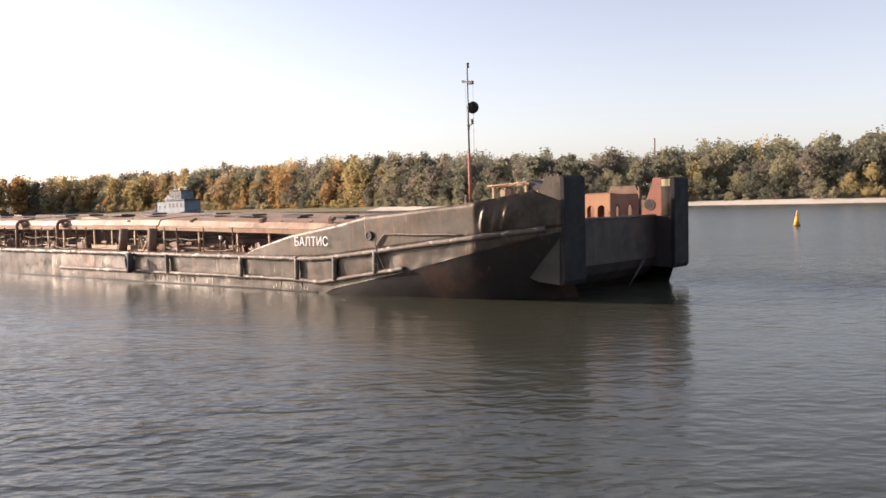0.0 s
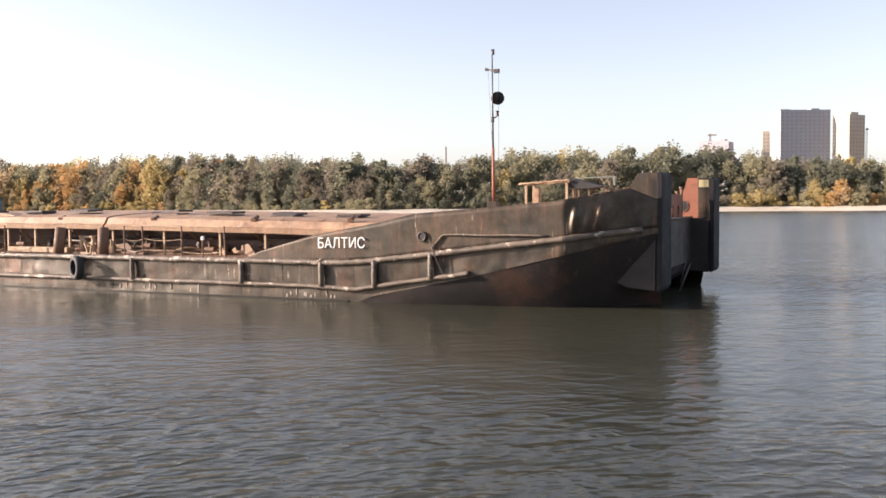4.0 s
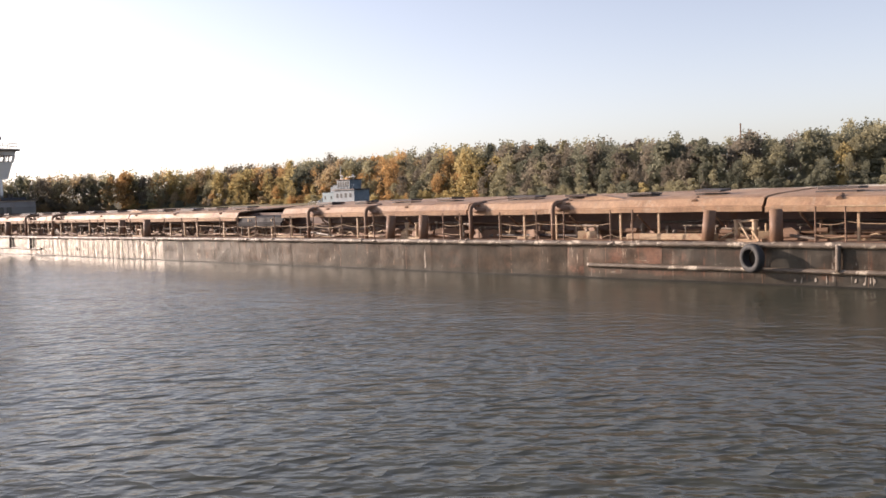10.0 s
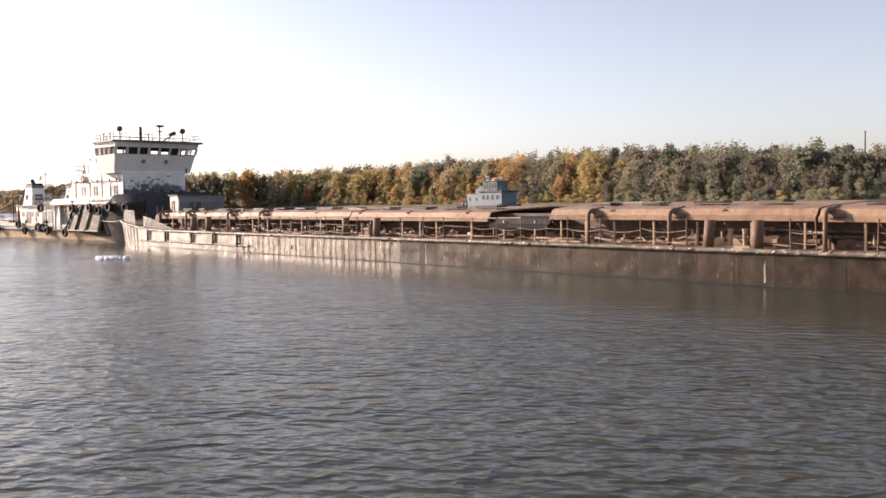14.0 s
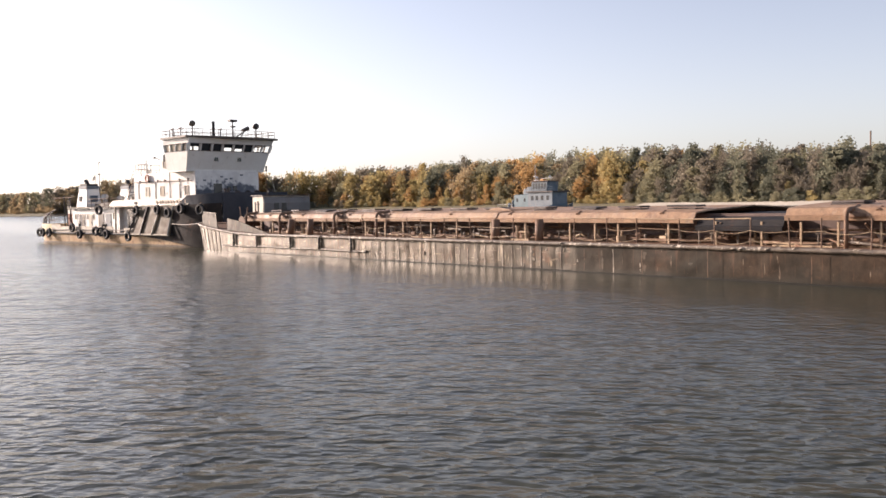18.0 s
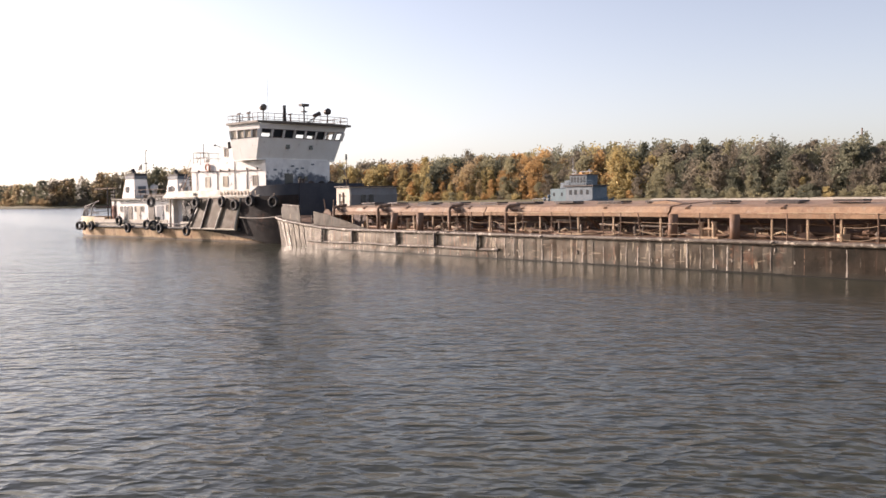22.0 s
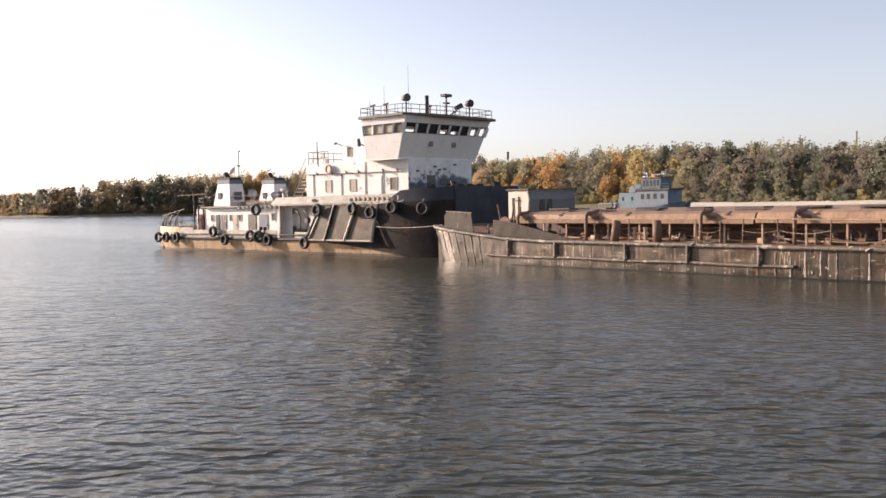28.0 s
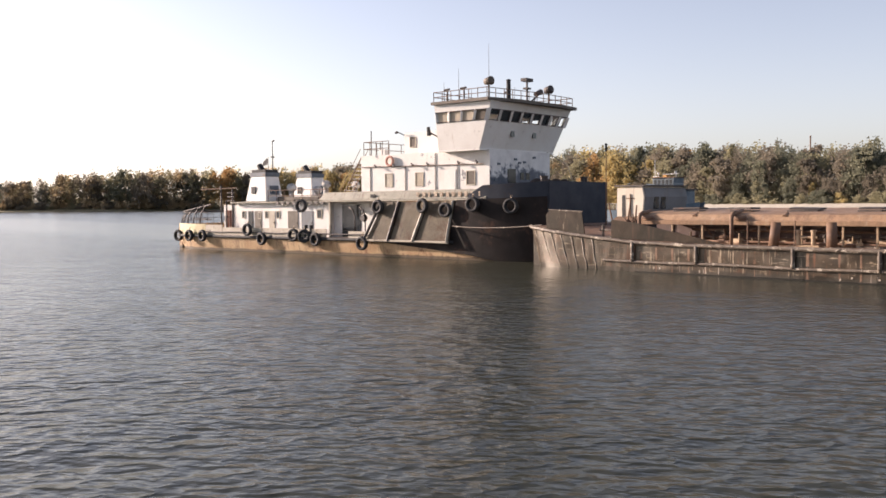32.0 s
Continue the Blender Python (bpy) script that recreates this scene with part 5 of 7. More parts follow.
M_grimewhite = surface("grimy_white_paint", (0.74, 0.70, 0.63), (0.50, 0.45, 0.38), 0.8, 0.6, 0.0, (0.16, 0.12, 0.09), (0.56, 0.67), 1.5, (0.36, 0.26, 0.17), (0.56, 0.74), 0.2, 22, 0.35)
M_fender = surface("scuffed_fender_steel", (0.19, 0.155, 0.108), (0.115, 0.092, 0.066), 1.0, 0.68, 0.0, (0.10, 0.058, 0.036), (0.52, 0.66), 1.1, (0.07, 0.052, 0.04), (0.56, 0.72), 0.3, 22, 0.4, gloss=0.16)
M_fascia = surface("grimy_fascia_paint", (0.33, 0.305, 0.225), (0.20, 0.185, 0.14), 1.0, 0.6, 0.0, (0.11, 0.075, 0.05), (0.54, 0.67), 1.3, (0.15, 0.10, 0.065), (0.54, 0.72), 0.25, 25, 0.35)
M_fadedletter = surface("faded_letter_paint", (0.56, 0.44, 0.32), (0.42, 0.31, 0.21), 2.5, 0.6, 0.0, (0.26, 0.19, 0.13), (0.5, 0.64), 4.0, bump=0.15)


def two_tone():
    """White paint over dark blue, with a ragged and flaked border between them."""
    m, nt, bsdf = mat_base("flaked_two_tone_paint")
    vec = nt.nodes.new("ShaderNodeTexCoord").outputs["Object"]
    sep = nt.nodes.new("ShaderNodeSeparateXYZ")
    nt.links.new(vec, sep.inputs[0])
    edge = nt.nodes.new("ShaderNodeMath")
    edge.operation = "MULTIPLY_ADD"
    nt.links.new(n_noise(nt, vec, 1.1, 8, 0.68), edge.inputs[0])
    edge.inputs[1].default_value = 4.2
    nt.links.new(sep.outputs[2], edge.inputs[2])
    fac = n_ramp(nt, n_scale(nt, edge.outputs[0], 0.2, -0.84), [(0.54, G(0)), (0.62, G(1))])
    white = n_ramp(nt, n_noise(nt, vec, 0.9, 6, 0.65), [(0.35, (0.60, 0.57, 0.53)), (0.65, (0.80, 0.77, 0.72))])
    blue = n_ramp(nt, n_noise(nt, vec, 1.3, 6, 0.65), [(0.35, (0.050, 0.060, 0.080)), (0.65, (0.16, 0.17, 0.19))])
    nt.links.new(n_mix(nt, fac, blue, white), bsdf.inputs["Base Color"])
    bsdf.inputs["Roughness"].default_value = 0.6
    return m


def n_scale(nt, v, k, c):
    x = nt.nodes.new("ShaderNodeMath")
    x.operation = "MULTIPLY_ADD"
    nt.links.new(v, x.inputs[0])
    x.inputs[1].default_value = k
    x.inputs[2].default_value = c
    return x.outputs[0]


M_twotone = two_tone()
M_patchy = surface("patchy_white_paint", (0.82, 0.79, 0.74), (0.70, 0.66, 0.60), 0.7, 0.55, 0.0, (0.20, 0.20, 0.21), (0.60, 0.66), 1.1, (0.44, 0.35, 0.25), (0.60, 0.78), 0.15, 25, 0.25)
M_curtain = surface("yellowed_curtain", (0.55, 0.47, 0.36), (0.45, 0.37, 0.28), 2.0, 0.8, bump=0.1)
M_orange = surface("faded_ring_paint", (0.62, 0.33, 0.24), (0.52, 0.26, 0.19), 3.0, 0.6, bump=0.1)


def tug_half(x):
    if x < -12:
        return 4.1 - 1.3 * ((-12 - x) / 4.6) ** 2.2
    if x > 12:
        return 4.1 - 1.0 * ((x - 12) / 5.0) ** 2
    return 4.1


def build_tug_hull():
    xs = np.linspace(-16.6, 17.0, 90)
    for sg in (-1, 1):
        rows = []
        for x in xs:
            h = tug_half(x)
            row = []
            for f in np.linspace(0, 1, 6):
                z = -0.8 + 1.75 * f
                rake = -0.5 * (1 - f) * max(0, (x - 13) / 4) + 0.8 * (1 - f) * max(0, (-13 - x) / 3.6)
                row.append((x + rake, sg * (h - 0.3 * (1 - f) + 0.03 * noise.noise(Vector((x, z * 2, sg)))), z))
            rows.append(row)
        grid_mesh("hull_side", np.array(rows), M_tughull, tug, "tan and rust-streaked lower hull side", True)
        # upper plating of the fore body, dark
        rows = [[(x, sg * (tug_half(x) + 0.035), lerp_table(x, [(5.6, 0.9), (9.0, 0.62), (12.5, 0.3), (15.5, -0.2), (17, -0.6)]) * (1 - f) + lerp_table(x, [(5.6, 0.95), (6.2, 1.0), (11.0, 1.0), (11.6, 3.35), (17, 3.5)]) * f) for f in (0, 0.5, 1)] for x in np.linspace(5.6, 17.0, 50)]
        grid_mesh("fore_body", np.array(rows), M_tugbow, tug, "black-brown plating of the fore body")
        rows = [[(x, sg * (tug_half(x) - 0.02), 3.35 + (lerp_table(x, [(12.4, 3.6), (13.4, 4.15), (17, 4.3)]) - 3.35) * f) for f in (0, 0.5, 1)] for x in np.linspace(12.4, 17.0, 20)]
        ob = grid_mesh("fore_bulwark", np.array(rows), M_tugdark, tug, "dark blue bulwark round the foredeck")
        md = ob.modifiers.new("thick", "SOLIDIFY")
        md.thickness = 0.06
        # rub rail and bulwark aft
        bm = bm_new()
        add_path(bm, [(x, sg * (tug_half(x) + 0.05), 0.98) for x in np.linspace(-16.5, 11.4, 80)], 0.1, 8, 0.25)
        part("rub_rail", bm, M_black, tug, "black rub rail", True)
        bm = bm_new()
        add_path(bm, [(x, sg * (tug_half(x) + 0.02), 1.3 + 0.012 * math.sin(2.1 * x)) for x in np.linspace(-11.4, 5.6, 60)], 0.045, 6, 0.3)
        part("rub_rail", bm, M_darksteel, tug, "thin dark upper rub rail", True)
        for x0, x1, mat, zt in ((-16.5, -11.6, M_yellow, 1.85), (-11.55, -9.6, M_tan, 1.8), (-9.55, 1.0, M_tan, 1.62), (3.0, 5.8, M_tan, 1.5)):
            rows = [[(x, sg * (tug_half(x) - 0.03), 1.0 + (zt - 1.0) * f) for f in (0, 0.5, 1)] for x in np.linspace(x0, x1, 14)]
            ob = grid_mesh("bulwark", np.array(rows), mat, tug, "faded yellow stern bulwark" if mat is M_yellow else "grimy tan bulwark")
            md = ob.modifiers.new("thick", "SOLIDIFY")
            md.thickness = 0.05
    bm = bm_new()
    add_box(bm, 16.9, 17.1, -3.05, 3.05, -0.8, 4.3)
    part("bow_front", bm, M_tugdark, tug, "dark blue flat bow front")
    bm = bm_new()
    add_box(bm, -16.75, -16.4, -2.7, 2.7, -0.3, 1.8)
    part("transom", bm, M_tughull, tug)
    bm = bm_new()
    add_box(bm, -14.2, 13.0, -3.7, 3.7, 0.98, 1.04)
    add_box(bm, -16.3, -14.2, -2.5, 2.5, 0.98, 1.04)
    part("main_deck", bm, M_deckrust, tug)
    bm = bm_new()
    add_box(bm, 11.6, 16.9, -2.95, 2.95, 3.3, 3.36)
    part("fore_deck", bm, M_deckrust, tug)


build_tug_hull()


def tug_part(name, box, mat, parent=None, label="", bevel=0.0):
    bm = bm_new()
    add_box(bm, *box)
    if bevel:
        bevel_all(bm, bevel)
    return part(name, bm, mat, parent or tug, label)


def framed_window(parent, x, z, w, h, y, mat, frame_mat=None):
    """A window on a wall that faces -y: a frame proud of the wall, the pane set back in it."""
    fr = frame_mat or M_tan
    bm = bm_new()
    t = 0.05
    for b in ((x - w / 2 - t, x - w / 2, z - h / 2 - t, z + h / 2 + t), (x + w / 2, x + w / 2 + t, z - h / 2 - t, z + h / 2 + t), (x - w / 2, x + w / 2, z - h / 2 - t, z - h / 2), (x - w / 2, x + w / 2, z + h / 2, z + h / 2 + t)):
        add_box(bm, b[0], b[1], y - 0.04, y + 0.004, b[2], b[3])
    win = part("window", bm, fr, parent)
    bm = bm_new()
    add_box(bm, x - w / 2, x + w / 2, y - 0.012, y + 0.004, z - h / 2, z + h / 2)
    part("pane", bm, mat, win)
    return win


def build_tug_houses():
    # aft deckhouse
    aft = tug_part("aft_house", (-9.3, 0.2, -3.0, 3.0, 1.04, 3.3), M_white, label="dirty white aft deckhouse")
    for x, z, w, h in ((-8.5, 2.5, 0.3, 0.42), (-6.75, 2.45, 0.28, 0.4), (-6.0, 2.5, 0.28, 0.42), (-4.8, 2.5, 0.28, 0.42), (-0.7, 2.55, 0.4, 0.5)):
        framed_window(aft, x, z, w, h, -3.0, M_glassdark)
    for x, w, mat in ((-7.75, 0.5, M_glassdark), (-6.95, 0.7, M_padgrey), (-5.45, 0.6, M_tan), (-3.3, 1.0, M_padgrey), (-1.9, 1.1, M_greyblue)):
        bm = bm_new()
        add_box(bm, x - w / 2, x + w / 2, -3.035, -3.002, 1.1, 2.75)
        d = part("door", bm, mat, aft, "half-lit grey steel door" if mat is M_padgrey else "")
        bm = bm_new()
        add_box(bm, x + w / 2 - 0.1, x + w / 2 - 0.04, -3.08, -3.036, 1.9, 2.0)
        part("handle", bm, M_darksteel, d)
    bm = bm_new()
    add_box(bm, -9.6, 0.5, -3.35, 3.35, 3.3, 3.4)
    part("aft_roof", bm, M_fascia, tug, "grimy brown aft roof with an overhang")
    for x in np.arange(-4.6, 0.2, 0.55):
        tug_part("roof_batten", (float(x), float(x) + 0.28, -3.4, -3.36, 3.18, 3.38), M_darksteel)
    # open passage under the upper deck
    inner = tug_part("mid_house", (0.2, 11.6, -2.6, 2.6, 1.04, 3.3), M_white, label="white wall in the shaded passage")
    framed_window(inner, 4.6, 2.3, 0.35, 0.5, -2.6, M_glassdark)
    # dark panel on the wall, added for the shade in the open recess
    bm = bm_new()
    add_box(bm, 1.0, 2.65, -2.64, -2.602, 1.1, 3.15)
    part("open_doorway", bm, M_glassdark, inner, "dark panel for the shade of an open recess")
    for x in (3.1, 4.0):
        bm = bm_new()
        add_path(bm, [(x, -3.6, 1.1), (x, -3.6, 2.4), (x - 0.15, -3.6, 2.8), (x - 0.5, -3.6, 3.0)], 0.05, 7)
        part("vent_pipe", bm, M_darksteel, tug, "", True)
    bm = bm_new()
    add_tube(bm, (4.0, -3.6, 2.3), (4.0, -3.85, 2.3), 0.22, 0.2, 14)
    part("vent_cowl", bm, M_darksteel, tug)
    for x in (1.15, 5.75):
        tug_part("deck_pillar", (x, x + 0.12, -3.95, -3.83, 1.04, 3.35), M_tan)
    # upper deck with its fascia
    tug_part("upper_deck", (0.6, 13.6, -4.0, 4.05, 3.34, 3.44), M_tan, label="upper deck with a tan edge")
    for sg in (-1, 1):
        bm = bm_new()
        y = sg * 4.03
        vs = [bm.verts.new(p) for p in ((0.3, y, 3.44), (13.6, y, 3.44), (13.6, y - sg * 0.22, 3.96), (0.7, y - sg * 0.22, 3.92))]
        bm.faces.new(vs)
        g = bmesh.ops.extrude_face_region(bm, geom=list(bm.faces))
        bmesh.ops.translate(bm, vec=(0, -sg * 0.06, 0), verts=[v for v in g["geom"] if isinstance(v, bmesh.types.BMVert)])
        part("fascia", bm, M_fascia, tug, "sloping grimy tan fascia of the upper deck")
    # bars in place of the painted name
    for k, w in enumerate((0.16, 0.2, 0.14, 0.2, 0.18, 0.2, 0.16, 0.2, 0.18, 0.14, 0.2)):
        x = 8.6 + 0.44 * k
        bm = bm_new()
        add_box(bm, x, x + w * 1.1, -4.03, -3.97, 3.56, 3.82)
        part("painted_bar", bm, M_fadedletter, tug, "faded orange-white painted bar")
    tug_part("small_plate", (4.9, 5.25, -4.03, -3.97, 3.55, 3.75), M_black)
    # main house
    main = tug_part("main_house", (3.2, 13.15, -3.0, 3.0, 3.44, 6.15), M_patchy, label="weathered white main deckhouse")
    main.matrix_basis = Matrix.Diagonal((1, 3.05 / 3.0, 1, 1))
    for x, mat in ((5.55, M_tan), (8.0, M_curtain), (11.85, M_padgrey)):
        framed_window(main, x, 4.6, 0.55, 0.72, -3.0, mat)
    bm = bm_new()
    add_box(bm, 9.9, 10.75, -3.03, -3.002, 3.6, 5.1)
    part("door", bm, M_white, main)
    for x in (4.0, 6.9, 9.25, 10.9):
        bm = bm_new()
        add_tube(bm, (x, -3.03, 3.5), (x, -3.03, 6.1 if x == 9.25 else 5.4), 0.022, n=6)
        part("conduit", bm, M_darksteel, main)
    bm = bm_new()
    add_tube(bm, (3.3, -3.06, 5.45), (12.8, -3.06, 5.35), 0.025, n=6)
    part("hand_rail", bm, M_stanchion, main)
    for x in (4.4, 5.9, 7.4, 8.6, 10.9, 12.2):
        bm = bm_new()
        add_tube(bm, (x, -3.0, 5.5), (x + 0.15, -3.22, 5.55), 0.03, n=6)
        add_tube(bm, (x + 0.15, -3.22, 5.55), (x + 0.3, -3.25, 5.42), 0.05, 0.07, 8)
        part("wall_lamp", bm, M_darksteel, main)
    for y, z, w, h in ((-0.95, 4.7, 0.75, 0.8), (0.1, 4.7, 0.35, 0.4), (0.65, 4.7, 0.35, 0.4)):
        bm = bm_new()
        add_box(bm, 13.15, 13.2, y - w / 2, y + w / 2, z - h / 2, z + h / 2)
        part("window", bm, M_glassdark, main)
    for y, z in ((-0.7, 5.6), (-0.3, 5.4), (-2.3, 5.3), (1.2, 5.75), (-2.6, 4.4), (0.2, 5.45)):
        bm = bm_new()
        add_box(bm, 13.15, 13.22, y, y + 0.25, z, z + 0.12)
        part("bracket", bm, M_greyblue, main)
    # worn dark paint that climbs the foot of the house front
    bm = bm_new()
    add_box(bm, 13.152, 13.166, -3.0, 3.0, 3.44, 6.12)
    part("front_plate", bm, M_twotone, main, "ragged dark blue paint over white")
    # cabin behind the wheelhouse
    up = tug_part("upper_cabin", (5.9, 9.6, -2.0, 2.0, 6.15, 7.5), M_white)
    framed_window(up, 6.6, 6.9, 0.4, 0.55, -2.0, M_padgrey)
    bm = bm_new()
    add_tube(bm, (5.95, -2.05, 7.35), (5.6, -2.3, 7.55), 0.03, n=6)
    add_tube(bm, (5.6, -2.3, 7.55), (5.45, -2.35, 7.5), 0.09, 0.06, 8)
    part("lamp", bm, M_darksteel, up)
    # stairs to the house top
    bm = bm_new()
    for y in (-2.9, -2.2):
        add_tube(bm, (1.2, y, 3.44), (3.1, y, 6.1), 0.04, n=6)
        add_tube(bm, (1.1, y, 3.95), (3.0, y, 6.6), 0.02, n=6)
        add_tube(bm, (1.2, y, 3.44), (1.1, y, 3.95), 0.02, n=6)
    stairs = part("stairs", bm, M_stanchion, tug, "steep rusty outside stairs")
    for k in range(11):
        f = (k + 0.5) / 11
        bm = bm_new()
        add_box(bm, 1.2 + 1.9 * f - 0.12, 1.2 + 1.9 * f + 0.12, -2.9, -2.2, 3.44 + 2.66 * f - 0.015, 3.44 + 2.66 * f + 0.015)
        part("tread", bm, M_letter, stairs)
    # ring, box, rails on the house top
    bm = bm_new()
    add_ring(bm, (5.75, -3.2, 5.75), (0, 1, 0), 0.27, 0.075, 20, 8)
    part("life_ring", bm, M_orange, tug, "orange life ring", True)
    tug_part("locker", (4.6, 5.1, -2.9, -2.5, 6.15, 6.5), M_white, bevel=0.02)
    rail_run(tug, [(3.3, -2.9), (5.4, -2.9)], 6.15, 0.85, 4)
    rail_run(tug, [(3.3, -2.9), (3.3, 2.9)], 6.15, 0.85, 5)
    for x, h in ((2.6, 3.2), (3.4, 2.4)):
        bm = bm_new()
        add_tube(bm, (x, -1.5, 3.44), (x, -1.5, 3.44 + h + 1.2), 0.035, n=6)
        part("thin_mast", bm, M_darksteel, tug)


def rail_run(parent, pts, z, h, n, mat=None, mids=1):
    """A straight pipe rail: posts and bars, each a part."""
    mat = mat or M_stanchion
    (x0, y0), (x1, y1) = pts
    for k in range(n + 1):
        f = k / n
        bm = bm_new()
        add_tube(bm, (x0 + (x1 - x0) * f, y0 + (y1 - y0) * f, z), (x0 + (x1 - x0) * f, y0 + (y1 - y0) * f, z + h), 0.022, n=6)
        part("rail_post", bm, mat, parent)
    for k in range(mids + 1):
        zz = z + h * (1 - k / (mids + 1))
        bm = bm_new()
        add_tube(bm, (x0, y0, zz), (x1, y1, zz), 0.022, n=6)
        part("rail_bar", bm, mat, parent)


build_tug_houses()


def build_wheelhouse():
    z0, z1, z2, z3 = 6.15, 7.70, 8.30, 8.72

    def ring(z):
        """Front, side and back of the wheelhouse at a height: it flares upward."""
        f = (z - z0) / (z3 - z0)
        return 12.95 + 1.1 * f, 3.72 + 0.34 * f, 10.1

    # floor and soffit
    xf, hy, xb = ring(z0)
    body = tug_part("wheelhouse", (xb - 0.1, xf + 0.02, -hy, hy, z0 - 0.06, z0 + 0.06), M_white, label="flaring white wheelhouse with a row of windows")
    # wall belts
    for za, zb in ((z0 + 0.06, z1), (z2, z3)):
        xa, ha, ba = ring(za)
        xc, hc, bc = ring(zb)
        a = [(ba, -ha, za), (xa, -ha, za), (xa, ha, za), (ba, ha, za)]
        b = [(bc, -hc, zb), (xc, -hc, zb), (xc, hc, zb), (bc, hc, zb)]
        for k in range(4):
            bm = bm_new()
            n = 8
            grid = [[bm.verts.new(Vector(a[k]).lerp(Vector(a[(k + 1) % 4]), i / n).lerp(Vector(b[k]).lerp(Vector(b[(k + 1) % 4]), i / n), j / 3)) for j in range(4)] for i in range(n + 1)]
            for i in range(n):
                for j in range(3):
                    bm.faces.new((grid[i][j], grid[i + 1][j], grid[i + 1][j + 1], grid[i][j + 1]))
            ob = part("wall_panel", bm, M_white, body)
            md = ob.modifiers.new("thick", "SOLIDIFY")
            md.thickness = 0.06
            md.offset = -1
    # mullions, with curtains, dark panes and open frames between them
    xa, ha, ba = ring(z1)
    xc, hc, bc = ring(z2)

    def mullion(p, q, w):
        bm = bm_new()
        add_tube(bm, p, q, w, n=4)
        part("mullion", bm, M_white, body)

    def pane(p0, p1, q0, q1, mat, low=0.0):
        bm = bm_new()
        p0, p1, q0, q1 = (Vector(v) for v in (p0, p1, q0, q1))
        bm.faces.new([bm.verts.new(v) for v in (p0.lerp(q0, low), p1.lerp(q1, low), q1, q0)])
        part("pane", bm, mat, body)

    # dark sills and heads round the window band
    for zz in (z1 + 0.02, z2 - 0.02):
        fx, fy, fb = ring(zz)
        for p, q in (((fb, -fy - 0.01, zz), (fx, -fy - 0.01, zz)), ((fx + 0.01, -fy, zz), (fx + 0.01, fy, zz)), ((fb, fy, zz), (fx, fy, zz))):
            bm = bm_new()
            add_tube(bm, p, q, 0.03, n=5)
            part("window_sill", bm, M_darksteel, body)

    def dark_frame(p0, p1, q0, q1):
        for a, b in ((p0, q0), (p1, q1)):
            bm = bm_new()
            add_tube(bm, a, b, 0.03, n=5)
            part("window_frame", bm, M_darksteel, body)

    nf = 8
    fills = (None, M_glassdark, M_glassdark, None, None, M_glassdark, None, None)
    lows = (0.55, 0, 0, 0.5, 0.4, 0, 0, 0)
    ys = [-1, -0.72, -0.45, -0.2, 0.06, 0.32, 0.55, 0.78, 1]
    for k in range(nf + 1):
        mullion((xa - 0.03, ys[k] * (ha - 0.04), z1), (xc - 0.03, ys[k] * (hc - 0.04), z2), 0.13 if k not in (0, nf) else 0.16)
    for k in range(nf):
        p0, p1 = (xa - 0.05, ys[k] * ha, z1), (xa - 0.05, ys[k + 1] * ha, z1)
        q0, q1 = (xc - 0.05, ys[k] * hc, z2), (xc - 0.05, ys[k + 1] * hc, z2)
        e = 0.14 / (ha * (ys[k + 1] - ys[k]))
        dark_frame(Vector(p0).lerp(Vector(p1), e) + Vector((0.06, 0, 0)), Vector(p0).lerp(Vector(p1), 1 - e) + Vector((0.06, 0, 0)), Vector(q0).lerp(Vector(q1), e) + Vector((0.06, 0, 0)), Vector(q0).lerp(Vector(q1), 1 - e) + Vector((0.06, 0, 0)))
        if fills[k]:
            pane(p0, p1, q0, q1, fills[k])
        elif lows[k]:
            pane(p0, p1, q0, q1, M_glassdark, lows[k])
    for sg in (-1, 1):
        ns = 4
        for k in range(ns + 1):
            f = k / ns
            mullion((ba + (xa - ba) * f, sg * (ha - 0.03), z1), (bc + (xc - bc) * f, sg * (hc - 0.03), z2), 0.09)
        if sg < 0:
            for k, mat in enumerate((M_curtain, M_curtain, M_curtain, M_padgrey)):
                f0, f1 = k / ns, (k + 1) / ns
                pane((ba + (xa - ba) * f0, -ha + 0.05, z1), (ba + (xa - ba) * f1, -ha + 0.05, z1), (bc + (xc - bc) * f0, -hc + 0.05, z2), (bc + (xc - bc) * f1, -hc + 0.05, z2), mat)
    for k in range(4):
        y = -1 + 2 * k / 3
        mullion((ba, y * (ha - 0.05), z1), (bc, y * (hc - 0.05), z2), 0.1)
    # small lower panes in the front
    for y in (-1.15, 1.05):
        bm = bm_new()
        x, _, _ = ring(7.17)
        add_box(bm, x - 0.03, x + 0.03, y - 0.17, y + 0.17, 6.92, 7.42)
        part("lower_pane", bm, M_glassdark, body)
    # roof
    bm = bm_new()
    outline = [(9.9, -4.2), (14.0, -4.3), (14.5, -2.0), (14.6, 2.6), (14.3, 4.35), (9.9, 4.3)]
    a = [bm.verts.new((x, y, 8.72)) for x, y in outline]
    b = [bm.verts.new((x, y, 8.88)) for x, y in outline]
    bm.faces.new(a[::-1])
    bm.faces.new(b)
    for k in range(6):
        bm.faces.new((a[k], a[(k + 1) % 6], b[(k + 1) % 6], b[k]))
    roof = part("wheelhouse_roof", bm, M_padgrey, tug, "flat roof with a worn overhanging edge")
    # rail on the roof
    for p, n in ((((10.0, -4.05), (13.8, -4.1)), 6), (((13.8, -4.1), (14.3, 0)), 6), (((14.3, 0), (14.1, 4.15)), 6), (((10.0, 4.05), (14.1, 4.15)), 5), (((10.0, -4.05), (10.0, 4.05)), 7)):
        rail_run(roof, p, 8.88, 0.55, n)
